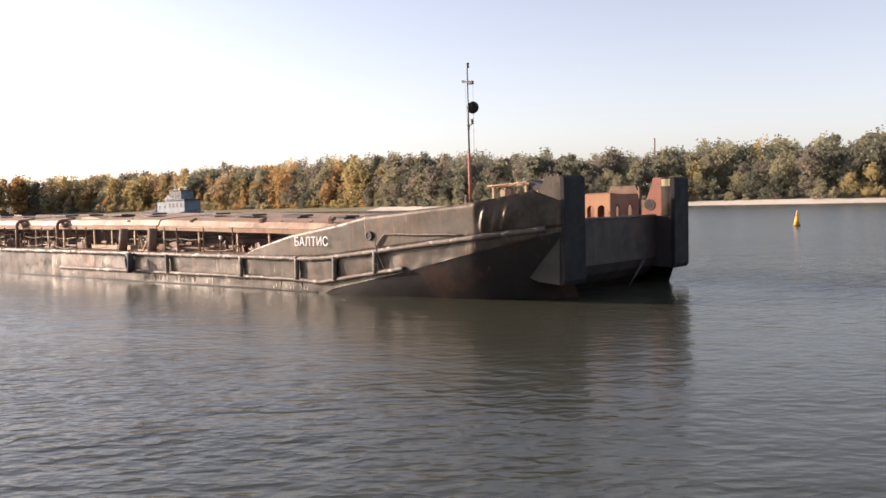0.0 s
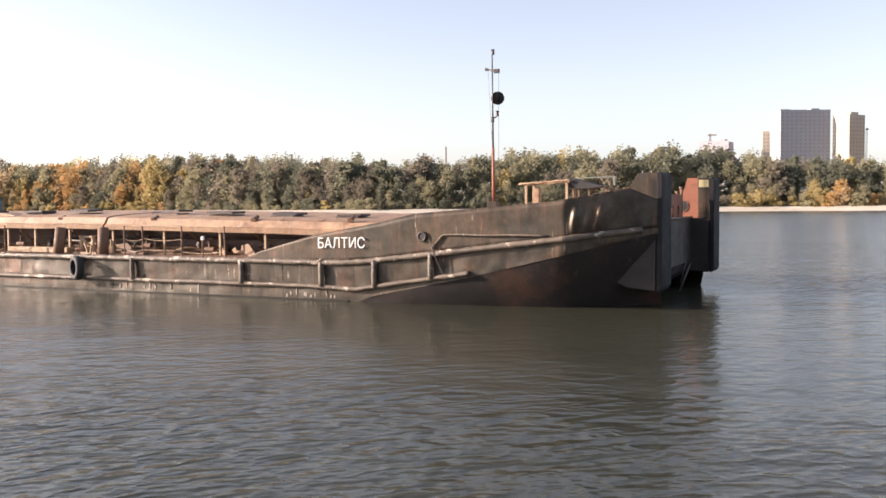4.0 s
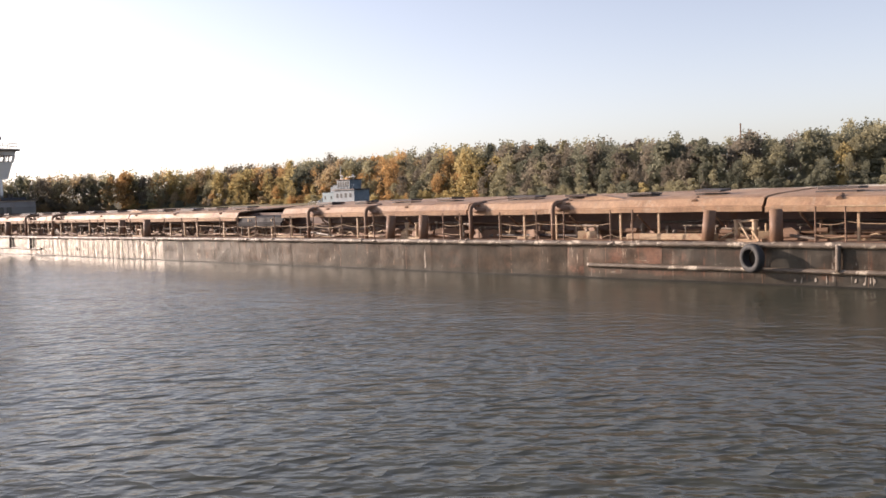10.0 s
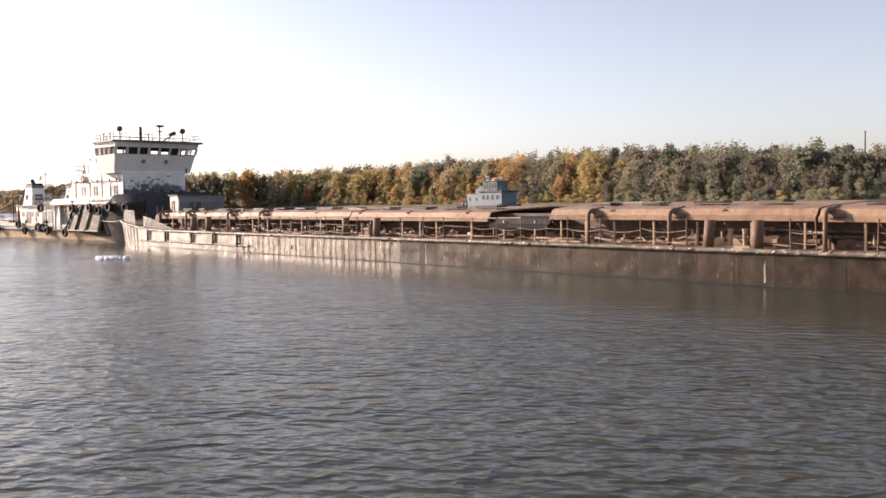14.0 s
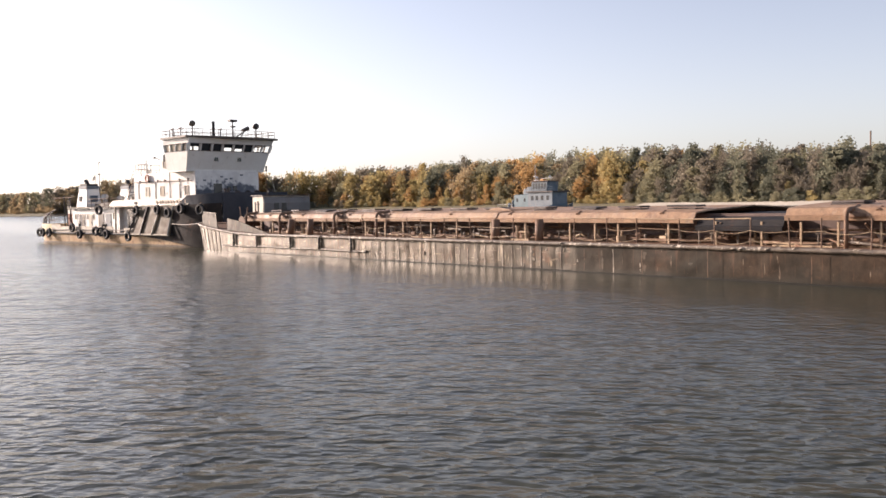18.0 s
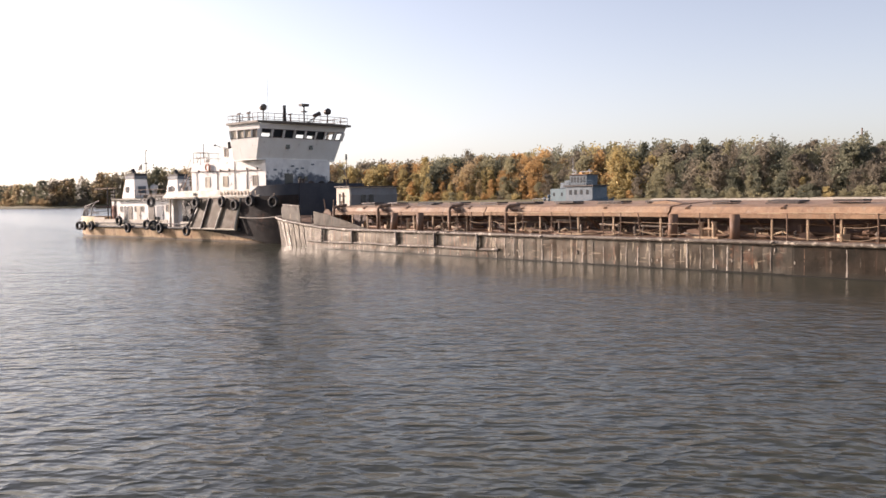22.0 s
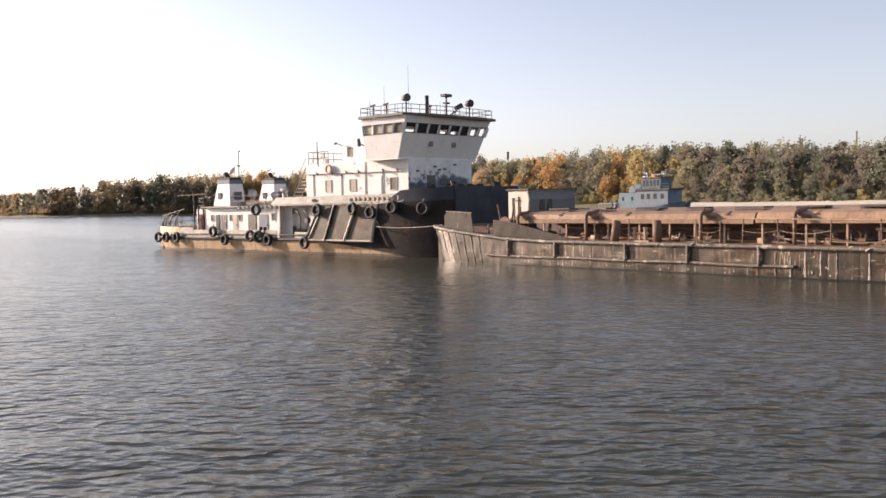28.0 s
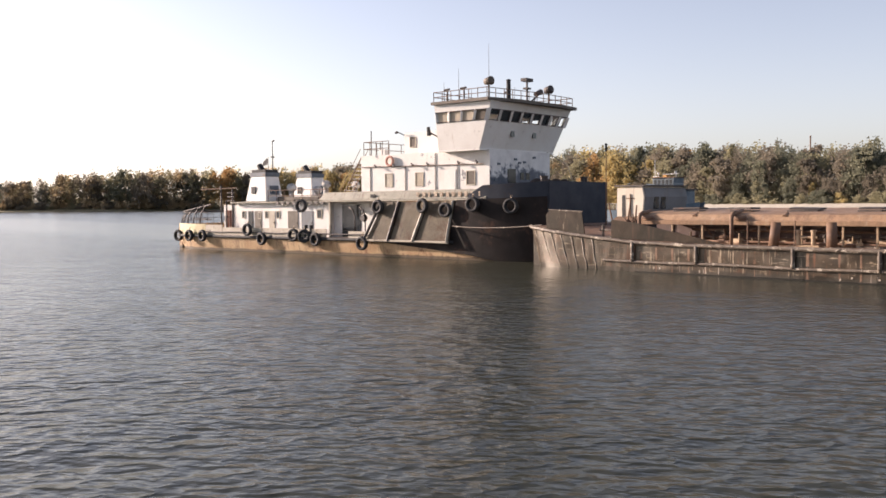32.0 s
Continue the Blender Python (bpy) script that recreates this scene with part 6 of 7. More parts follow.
    for x, y, z, r in ((13.3, -3.25, 9.85, 0.23), (13.2, 2.9, 9.9, 0.24)):
        bm = bm_new()
        add_tube(bm, (x, y, 8.88), (x, y, z - 0.2), 0.05, n=8)
        add_tube(bm, (x - 0.2, y, z), (x + 0.2, y - 0.1, z + 0.02), r * 0.8, r, 18)
        add_tube(bm, (x + 0.2, y - 0.1, z + 0.02), (x + 0.24, y - 0.11, z + 0.02), r * 1.08, r * 1.05, 18)
        part("searchlight", bm, M_padgrey if y < 0 else M_darksteel, tug, "round rusty searchlight" if y < 0 else "round dark searchlight", True)
    bm = bm_new()
    add_tube(bm, (13.2, -1.25, 8.88), (13.2, -1.25, 10.1), 0.13, 0.12, 12)
    add_tube(bm, (13.2, -1.25, 10.1), (13.2, -1.25, 10.16), 0.15, 0.1, 12)
    part("vent_post", bm, M_black, tug)
    bm = bm_new()
    add_tube(bm, (13.2, 0.6, 8.88), (13.2, 0.6, 10.2), 0.06, n=8)
    add_box(bm, 13.0, 13.4, 0.25, 0.95, 10.2, 10.38)
    add_box(bm, 13.05, 13.35, 0.4, 0.8, 9.75, 9.85)
    part("radar", bm, M_darksteel, tug, "small radar on a post")
    bm = bm_new()
    add_tube(bm, (13.0, 1.0, 8.95), (13.1, 2.3, 9.75), 0.05, n=6)
    add_tube(bm, (13.0, 1.5, 8.88), (13.0, 1.9, 9.6), 0.04, n=6)
    add_tube(bm, (13.1, 1.6, 9.55), (13.1, 2.2, 9.75), 0.12, 0.18, 10)
    part("loudhailer", bm, M_darksteel, tug)
    for x, y, zt in ((12.6, -2.3, 12.1), (10.5, -2.4, 10.9), (10.4, -3.6, 10.0), (10.5, -1.2, 9.9), (11.2, 2.2, 10.2)):
        bm = bm_new()
        add_tube(bm, (x, y, 8.88), (x, y, zt), 0.018 if zt > 10 else 0.03, 0.008, 6)
        part("whip_aerial", bm, M_darksteel, tug)
    for x, y in ((11.6, -3.3), (10.4, -3.3), (12.3, 0.0)):
        bm = bm_new()
        add_tube(bm, (x, y, 8.88), (x, y, 9.6), 0.05, n=8)
        add_tube(bm, (x - 0.25, y, 9.62), (x + 0.15, y, 9.65), 0.06, n=8)
        part("roof_lamp", bm, M_darksteel, tug)
    bm = bm_new()
    add_tube(bm, (9.4, -2.9, 7.0), (9.0, -3.3, 7.3), 0.04, n=6)
    add_tube(bm, (9.0, -3.3, 7.1), (8.95, -3.32, 7.6), 0.14, 0.1, 8)
    part("side_lamp", bm, M_black, tug)
    bm = bm_new()
    add_tube(bm, (13.0, 3.0, 6.2), (13.9, 3.9, 5.4), 0.03, n=6)
    add_tube(bm, (13.9, 3.9, 5.4), (14.2, 4.0, 4.4), 0.03, n=6)
    part("davit", bm, M_tan, tug)


build_wheelhouse()


def build_tug_gear():
    # slanting pads on the side
    edges = ((5.95, 7.05, 4.9, 6.55), (7.35, 9.2, 6.85, 8.5), (9.5, 11.2, 8.8, 11.1))
    for t0, t1, b0, b1 in edges:
        bm = bm_new()
        vs = [bm.verts.new(p) for p in ((t0, -3.95, 3.3), (t1, -3.95, 3.3), (b1, -4.45, 1.0), (b0, -4.45, 1.0))]
        bm.faces.new(vs)
        g = bmesh.ops.extrude_face_region(bm, geom=list(bm.faces))
        bmesh.ops.translate(bm, vec=(0.1, 0.14, 0), verts=[v for v in g["geom"] if isinstance(v, bmesh.types.BMVert)])
        part("fender_panel", bm, M_fender, tug, "slanting scuffed tan-grey fender panel")
    for t, b in ((5.8, 4.75), (7.2, 6.7), (9.35, 8.65), (11.3, 11.2)):
        bm = bm_new()
        add_tube(bm, (t, -4.02, 3.32), (b, -4.55, 0.98), 0.085, n=6)
        part("fender_rib", bm, M_darksteel if t < 9 else M_tan, tug)
    bm = bm_new()
    add_tube(bm, (4.7, -4.5, 1.0), (11.3, -4.5, 0.98), 0.07, n=6)
    part("fender_rib", bm, M_tan, tug)
    # gear on the foredeck
    bm = bm_new()
    add_tube(bm, (15.2, -1.4, 3.95), (15.2, 1.4, 3.95), 0.34, n=18)
    for y in (-1.45, -0.5, 0.5, 1.38):
        add_tube(bm, (15.2, y, 3.95), (15.2, y + 0.07, 3.95), 0.56, n=20)
    add_box(bm, 14.8, 15.6, -1.6, 1.6, 3.36, 3.6)
    part("capstan_winch", bm, M_darksteel, tug, "dark winch on the foredeck", True)
    for y in (-2.2, -1.9, 2.0, 2.3):
        bm = bm_new()
        add_tube(bm, (16.1, y, 3.36), (16.1, y, 4.55), 0.11, n=12)
        add_tube(bm, (16.1, y, 4.55), (16.1, y, 4.62), 0.15, n=12)
        part("bollard_post", bm, M_darksteel, tug)
    tug_part("sponson", (5.6, 11.5, 2.4, 4.1, 1.0, 3.32), M_tugbow)
    tug_part("panel_backing", (5.9, 11.5, -3.9, -2.6, 1.0, 3.3), M_tugbow)
    # tyres
    spots = [(-15.6, 0.95, 20), (-13.3, 1.0, 0), (-11.6, 1.02, -6), (-6.5, 1.5, 5), (-5.0, 0.9, 0), (-1.8, 1.2, 18), (0.3, 0.95, 0), (4.6, 0.8, 6), (-1.0, 3.1, 25), (5.8, 3.0, 0), (9.3, 3.05, -8), (11.0, 2.8, 4), (12.9, 3.1, 10), (15.2, 3.0, 30), (-0.75, 1.15, 70)]
    for x, z, turn in spots:
        out = tug_half(x) + (0.42 if 4.0 < x < 11.2 and z < 2 else 0.24)
        m = tug.matrix_basis @ pose(x, -out, z, 0, 0, turn * 0.5) @ Matrix.Diagonal((0.95, 0.95, 0.95, 1))
        hang_tyre(m, 0.62, "worn black tyre hung on the tug's side as fender", "tyre fenders")
    # funnels
    for y in (-2.35, 1.9):
        bm = bm_new()
        lo = [(-8.2, y - 0.75), (-5.9, y - 0.75), (-5.9, y + 0.75), (-8.2, y + 0.75)]
        hi = [(-7.75, y - 0.6), (-6.15, y - 0.6), (-6.15, y + 0.6), (-7.75, y + 0.6)]
        a = [bm.verts.new((x, yy, 3.4)) for x, yy in lo]
        b = [bm.verts.new((x, yy, 5.15)) for x, yy in hi]
        bm.faces.new(a[::-1])
        bm.faces.new(b)
        for k in range(4):
            bm.faces.new((a[k], a[(k + 1) % 4], b[(k + 1) % 4], b[k]))
        bevel_all(bm, 0.05)
        fun = part("funnel", bm, M_white, tug, "tapered white funnel with a dark cap")
        bm = bm_new()
        add_box(bm, -7.78, -6.12, y - 0.63, y + 0.63, 5.14, 5.42)
        part("band", bm, M_greyblue, fun)
        bm = bm_new()
        add_box(bm, -7.68, -6.2, y - 0.55, y + 0.55, 5.42, 5.62)
        add_tube(bm, (-7.2, y, 5.6), (-7.5, y, 5.95), 0.2, n=10)
        part("cap", bm, M_black, fun)
        bm = bm_new()
        add_box(bm, -7.55, -7.1, y - 0.74, y - 0.66, 3.95, 4.45)
        part("vent", bm, M_black, fun)
        bm = bm_new()
        add_box(bm, -6.02, -5.9, y - 0.35, y + 0.35, 3.9, 4.5)
        part("vent", bm, M_greyblue, fun)
    # gear on the aft roof
    for x, y, r, h in ((-4.8, -1.8, 0.32, 0.75), (-3.7, 0.4, 0.3, 1.0), (-2.6, -1.4, 0.28, 0.6), (-1.2, 0.8, 0.3, 0.9), (-9.0, -1.5, 0.2, 0.9)):
        bm = bm_new()
        add_tube(bm, (x, y, 3.4), (x, y, 3.4 + h), r * 0.6, n=12)
        add_tube(bm, (x, y, 3.4 + h), (x + r * 0.8, y - r * 0.6, 3.4 + h + r * 0.6), r * 0.6, r * 1.1, 12)
        part("cowl_vent", bm, M_grimewhite, tug, "white cowl ventilator", True)
    for x0, x1, y, z in ((-5.4, -1.2, -2.6, 3.62), (-4.4, -0.4, 1.2, 3.8)):
        tug_part("skylight", (x0, x1, y, y + 1.3, 3.4, z + 0.1), M_padgrey, bevel=0.05)
    rail_run(tug, [(-5.6, -3.2), (0.4, -3.2)], 3.4, 0.75, 7)
    bm = bm_new()
    add_tube(bm, (-7.9, -0.8, 3.4), (-7.92, -0.8, 7.8), 0.05, 0.03, 8)
    add_tube(bm, (-7.92, -0.8, 7.72), (-7.7, -0.8, 7.78), 0.06, n=8)
    add_tube(bm, (-7.92, -0.95, 6.6), (-7.92, -0.65, 6.6), 0.05, n=8)
    part("aft_mast", bm, M_darksteel, tug, "thin dark aft mast")
    bm = bm_new()
    add_prism(bm, [(-8.6, 5.95), (-8.5, 6.25), (-8.1, 6.5), (-7.95, 6.45), (-8.05, 6.05)], -1.2, -1.17)
    add_tube(bm, (-7.95, -1.18, 5.4), (-7.95, -1.18, 6.6), 0.02, n=6)
    part("flag", bm, M_black, tug, "small dark flag on a staff")
    for p, n in ([(-16.1, -2.75), (-14.0, -3.55)], 3), ([(-14.0, -3.55), (-11.7, -3.75)], 3), ([(-16.1, -2.75), (-16.1, 2.75)], 4):
        rail_run(tug, p, 1.8, 0.85, n, M_darksteel)
    # stern arch, ladder posts and pipe frame
    for k, x in enumerate((-16.1, -15.2, -14.3, -13.3, -12.4)):
        for sg in (-1, 1):
            y = sg * (tug_half(x) - 0.15)
            bm = bm_new()
            add_path(bm, [(x, y, 1.8), (x + 0.1, y - sg * 0.05, 2.3 + 0.06 * k), (x + 0.35, y - sg * 0.2, 2.6 + 0.11 * k), (x + 0.7, y - sg * 0.4, 2.72 + 0.12 * k)], 0.05, 6)
            part("stern_hoop", bm, M_darksteel, tug, "", True)
    for sg in (-1, 1):
        for z0, z1 in ((2.72, 3.25), (2.1, 2.15)):
            bm = bm_new()
            add_tube(bm, (-15.9, sg * 2.9, z0), (-11.5, sg * 3.6, z1), 0.045, n=6)
            part("stern_bar", bm, M_darksteel, tug)
    bm = bm_new()
    add_tube(bm, (-15.9, -2.9, 2.72), (-15.9, 2.9, 2.72), 0.045, n=6)
    part("stern_bar", bm, M_darksteel, tug)
    tug_part("winch_house", (-11.3, -9.5, -2.6, 2.0, 1.04, 3.2), M_white)
    for x, h in ((-11.2, 4.6), (-10.6, 3.5), (-9.9, 4.3)):
        bm = bm_new()
        add_tube(bm, (x, -2.9, 1.1), (x, -2.9, h), 0.06, n=8)
        part("aft_post", bm, M_darksteel, tug)
    bm = bm_new()
    add_tube(bm, (-13.6, -2.9, 4.35), (-9.4, -2.9, 4.4), 0.035, n=6)
    part("boom", bm, M_stanchion, tug)
    for k in range(3):
        bm = bm_new()
        add_tube(bm, (-10.5, -2.9, 3.5 + 0.28 * k), (-9.7, -2.9, 3.5 + 0.28 * k), 0.04, n=6)
        part("lamp_bracket", bm, M_darksteel, tug)
    for x, y, w, h in ((-10.4, -2.66, 0.45, 1.6), (-10.9, -2.66, 0.3, 1.6)):
        tug_part("rusty_door", (x - w / 2, x + w / 2, y, y + 0.05, 1.2, 1.2 + h), M_redlead)
    bm = bm_new()
    for k in range(2):
        add_tube(bm, (-0.95 + 0.5 * k, -4.0, 1.1), (-0.95 + 0.5 * k, -4.0, 1.85), 0.12, n=10)
    part("bollard", bm, M_black, tug)


build_tug_gear()

# mooring rope between the two vessels
_bm = bm_new()
rope_between(_bm, tug.matrix_basis @ Vector((11.4, -4.3, 1.9)), (-71.3, 0.5, 2.05), 0.12, 0.028, 14)
rope = mesh_object("mooring_rope", _bm, M_rail)
tagged(rope, "pale mooring rope stretched between the tug and the barge", "rope")

# ---- trees on the banks ----
def leaf_material(name, stops, island=0.3):
    m, nt, bsdf = mat_base(name)
    geo = nt.nodes.new("ShaderNodeNewGeometry")
    oi = nt.nodes.new("ShaderNodeObjectInfo")
    mixv = nt.nodes.new("ShaderNodeMath")
    mixv.operation = "MULTIPLY_ADD"
    nt.links.new(geo.outputs["Random Per Island"], mixv.inputs[0])
    mixv.inputs[1].default_value = island
    half = nt.nodes.new("ShaderNodeMath")
    half.operation = "MULTIPLY"
    nt.links.new(oi.outputs["Random"], half.inputs[0])
    half.inputs[1].default_value = 1.0 - island
    nt.links.new(half.outputs[0], mixv.inputs[2])
    col = n_ramp(nt, mixv.outputs[0], stops)
    out = nt.nodes["Material Output"]
    dif = nt.nodes.new("ShaderNodeBsdfDiffuse")
    tra = nt.nodes.new("ShaderNodeBsdfTranslucent")
    mix = nt.nodes.new("ShaderNodeMixShader")
    mix.inputs[0].default_value = 0.68
    # clumps are loose and round: their shading leans to the open sky and river
    lean = nt.nodes.new("ShaderNodeVectorMath")
    lean.operation = "MULTIPLY_ADD"
    nt.links.new(geo.outputs["Normal"], lean.inputs[0])
    lean.inputs[1].default_value = (0.24, 0.24, 0.24)
    lean.inputs[2].default_value = (-0.16, -0.38, 0.48)
    norm = nt.nodes.new("ShaderNodeVectorMath")
    norm.operation = "NORMALIZE"
    nt.links.new(lean.outputs[0], norm.inputs[0])
    nt.links.new(norm.outputs[0], dif.inputs["Normal"])
    nt.links.new(col, dif.inputs[0])
    nt.links.new(col, tra.inputs[0])
    nt.links.new(dif.outputs[0], mix.inputs[1])
    nt.links.new(tra.outputs[0], mix.inputs[2])
    nt.links.new(mix.outputs[0], out.inputs[0])
    return m


# leaf tones are lightened and greyed: the bank's haze is in the colours
LEAVES = {
    "olive": leaf_material("hazed_olive_leaves", [(0.0, (0.325, 0.303, 0.200)), (0.5, (0.402, 0.372, 0.243)), (1.0, (0.480, 0.438, 0.285))]),
    "green": leaf_material("dark_green_leaves", [(0.0, (0.190, 0.194, 0.142)), (0.6, (0.250, 0.252, 0.182)), (1.0, (0.315, 0.310, 0.220))]),
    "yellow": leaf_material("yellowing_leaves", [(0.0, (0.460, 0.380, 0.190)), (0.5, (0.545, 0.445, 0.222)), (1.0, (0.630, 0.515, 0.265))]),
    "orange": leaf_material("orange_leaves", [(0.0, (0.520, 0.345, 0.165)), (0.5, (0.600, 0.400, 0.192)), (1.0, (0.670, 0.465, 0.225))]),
    "tan": leaf_material("hazed_tan_willow_leaves", [(0.0, (0.460, 0.360, 0.230)), (0.5, (0.545, 0.430, 0.272)), (1.0, (0.630, 0.500, 0.315))]),
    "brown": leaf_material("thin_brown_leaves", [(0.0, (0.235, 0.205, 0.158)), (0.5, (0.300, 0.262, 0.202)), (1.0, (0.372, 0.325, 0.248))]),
}
M_bark = surface("grey_brown_bark", (0.10, 0.08, 0.06), (0.16, 0.13, 0.10), 2.0, 0.9, bump=0.5, fine=12)
rng = np.random.default_rng(7)


def crown_cards(h, w, base, lobes, per_lobe, size, rng, flat=0.75, top_heavy=0.0):
    """Vertices of the leaf clumps of one crown: four for each clump."""
    out = []
    for _ in range(lobes):
        u = rng.uniform(0, 1) ** (1.0 - 0.45 * top_heavy)
        z = base + (h - base) * (0.08 + 0.87 * u)
        env = math.sin(math.pi * min(1.0, max(0.06, 0.16 + 0.80 * u))) ** 0.7
        r = w * 0.5 * env * math.sqrt(rng.uniform(0.05, 1.0)) * 0.85
        a = rng.uniform(0, 2 * math.pi)
        c = np.array([r * math.cos(a), r * math.sin(a), z])
        s = w * rng.uniform(0.07, 0.21)
        d = rng.normal(size=(per_lobe, 3))
        d /= np.linalg.norm(d, axis=1)[:, None]
        rad = rng.uniform(0.3, 1.42, (per_lobe, 1)) ** 0.9
        p = c + d * rad * s * np.array([1, 1, flat])
        # sprays hang towards the open river
        nrm = 0.45 * d + rng.normal(scale=0.38, size=d.shape) + np.array([0.3, -0.95, 0.15])
        nrm /= np.linalg.norm(nrm, axis=1)[:, None]
        t = np.cross(nrm, rng.normal(size=d.shape))
        t /= np.linalg.norm(t, axis=1)[:, None] + 1e-9
        b = np.cross(nrm, t)
        k = 1.13 * size * rng.uniform(0.55, 1.2, (per_lobe, 1)) * (1.28 - 0.42 * rad)
        out.append(np.stack([p - t * k - b * k * 0.5, p + t * k * 0.9 - b * k * 0.65, p + t * k * 0.75 + b * k * 0.7, p - t * k * 0.8 + b * k * 0.55], 1).reshape(-1, 3))
    return np.concatenate(out)


def limb_mesh(h, w, base, rng, count=9):
    """A tapered trunk with limbs."""
    bm = bm_new()
    r = 0.016 * h
    add_tube(bm, (0, 0, -0.5), (0.15, 0.1, h * 0.45), r, r * 0.65, 7)
    add_tube(bm, (0.15, 0.1, h * 0.45), (0.0, 0.25, h * 0.9), r * 0.65, r * 0.15, 6)
    for _ in range(count):
        z = rng.uniform(max(base * 0.8, h * 0.15), h * 0.75)
        a = rng.uniform(0, 6.28)
        ln = w * rng.uniform(0.25, 0.45)
        p = Vector((0.1, 0.1, z))
        add_tube(bm, p, p + Vector((math.cos(a) * ln, math.sin(a) * ln, ln * rng.uniform(0.5, 1.1))), r * 0.35, r * 0.06, 5)
    return bm


SHAPES = {
    "round": (1.0, 0.62, 0.02, 36, 34, 0.0250, 1.0, 0.0),
    "tall": (1.0, 0.42, 0.02, 32, 32, 0.0240, 1.3, 0.1),
    "wide": (1.0, 0.84, 0.02, 42, 34, 0.0265, 0.9, 0.0),
    "thin": (1.0, 0.46, 0.06, 36, 26, 0.0150, 1.5, 0.2),
    "bush": (1.0, 1.6, 0.0, 20, 36, 0.068, 0.75, 0.0),
    "pine": (1.0, 0.46, 0.70, 14, 90, 0.022, 0.5, 0.3),
}
crown_verts, crown_meshes, trunk_meshes = {}, {}, {}
for key, (h, w, base, lobes, per, size, flat, heavy) in SHAPES.items():
    for v in range(3):
        crown_verts[key, v] = crown_cards(h, w, base, lobes, per, size, rng, flat, heavy)


def quads_mesh(name, verts, materials, index=None):
    me = bpy.data.meshes.new(name)
    n = len(verts) // 4
    me.vertices.add(4 * n)
    me.vertices.foreach_set("co", verts.astype(np.float32).ravel())
    me.loops.add(4 * n)
    me.loops.foreach_set("vertex_index", np.arange(4 * n, dtype=np.int32))
    me.polygons.add(n)
    me.polygons.foreach_set("loop_start", np.arange(0, 4 * n, 4, dtype=np.int32))
    me.update(calc_edges=True)
    for m in materials:
        me.materials.append(m)
    if index is not None:
        me.polygons.foreach_set("material_index", index.astype(np.int32))
    return me


TREE_WORDS = {"olive": "olive-green", "green": "dark green", "yellow": "yellowing", "orange": "orange autumn", "brown": "thin brown", "tan": "tan-brown"}


def plant(x, y, z, h, key, colour, turn):
    v = rng.integers(0, 3)
    if (key, v, colour) not in crown_meshes:
        crown_meshes[key, v, colour] = quads_mesh("crown", crown_verts[key, v] * 10.0, [LEAVES[colour]])
    if key == "bush":
        ob = new("shrub", crown_meshes[key, v, colour])
        ob.matrix_basis = pose(x, y, z, 0, 0, turn) @ Matrix.Scale(h / 10, 4)
        return tagged(ob, f"{TREE_WORDS[colour]} shrub at the foot of the wood", "shrub", "shrubs on the far bank")
    if (key, v) not in trunk_meshes:
        bm = limb_mesh(10, SHAPES[key][1] * 10, SHAPES[key][2] * 10, rng)
        me = bpy.data.meshes.new("trunk")
        bm.to_mesh(me)
        bm.free()
        me.materials.append(M_bark)
        trunk_meshes[key, v] = me
    ob = thing("tree", f"{TREE_WORDS[colour]} {'pine' if key == 'pine' else 'broadleaf tree'} on the far river bank", "tree", pose(x, y, z, 0, 0, turn) @ Matrix.Scale(h / 10, 4), "trees on the far bank")
    share("trunk", trunk_meshes[key, v], ob, Matrix())
    share("crown", crown_meshes[key, v, colour], ob, Matrix())
    return ob


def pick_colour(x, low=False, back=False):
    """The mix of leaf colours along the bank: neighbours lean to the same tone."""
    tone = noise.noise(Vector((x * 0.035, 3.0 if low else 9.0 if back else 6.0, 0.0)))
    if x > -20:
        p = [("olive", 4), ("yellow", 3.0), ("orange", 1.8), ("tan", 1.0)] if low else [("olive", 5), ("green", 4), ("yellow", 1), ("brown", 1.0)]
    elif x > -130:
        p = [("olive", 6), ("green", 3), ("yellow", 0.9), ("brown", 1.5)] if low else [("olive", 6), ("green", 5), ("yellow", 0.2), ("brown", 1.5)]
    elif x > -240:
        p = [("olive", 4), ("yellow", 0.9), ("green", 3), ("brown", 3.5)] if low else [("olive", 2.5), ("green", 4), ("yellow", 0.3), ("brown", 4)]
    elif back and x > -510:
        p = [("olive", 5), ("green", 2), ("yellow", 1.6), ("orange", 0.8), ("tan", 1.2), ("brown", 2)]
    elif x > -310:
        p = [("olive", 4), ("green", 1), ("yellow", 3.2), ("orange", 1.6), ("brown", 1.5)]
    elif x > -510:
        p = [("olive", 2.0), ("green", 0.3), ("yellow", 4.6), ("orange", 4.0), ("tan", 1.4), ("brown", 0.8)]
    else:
        # tan and brown scrub at the far end, its paleness also painting the haze
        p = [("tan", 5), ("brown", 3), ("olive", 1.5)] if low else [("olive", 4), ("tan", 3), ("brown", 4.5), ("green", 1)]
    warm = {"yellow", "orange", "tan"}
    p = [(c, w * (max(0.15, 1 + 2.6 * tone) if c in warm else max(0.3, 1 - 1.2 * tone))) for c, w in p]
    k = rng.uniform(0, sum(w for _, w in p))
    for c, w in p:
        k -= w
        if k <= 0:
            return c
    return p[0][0]


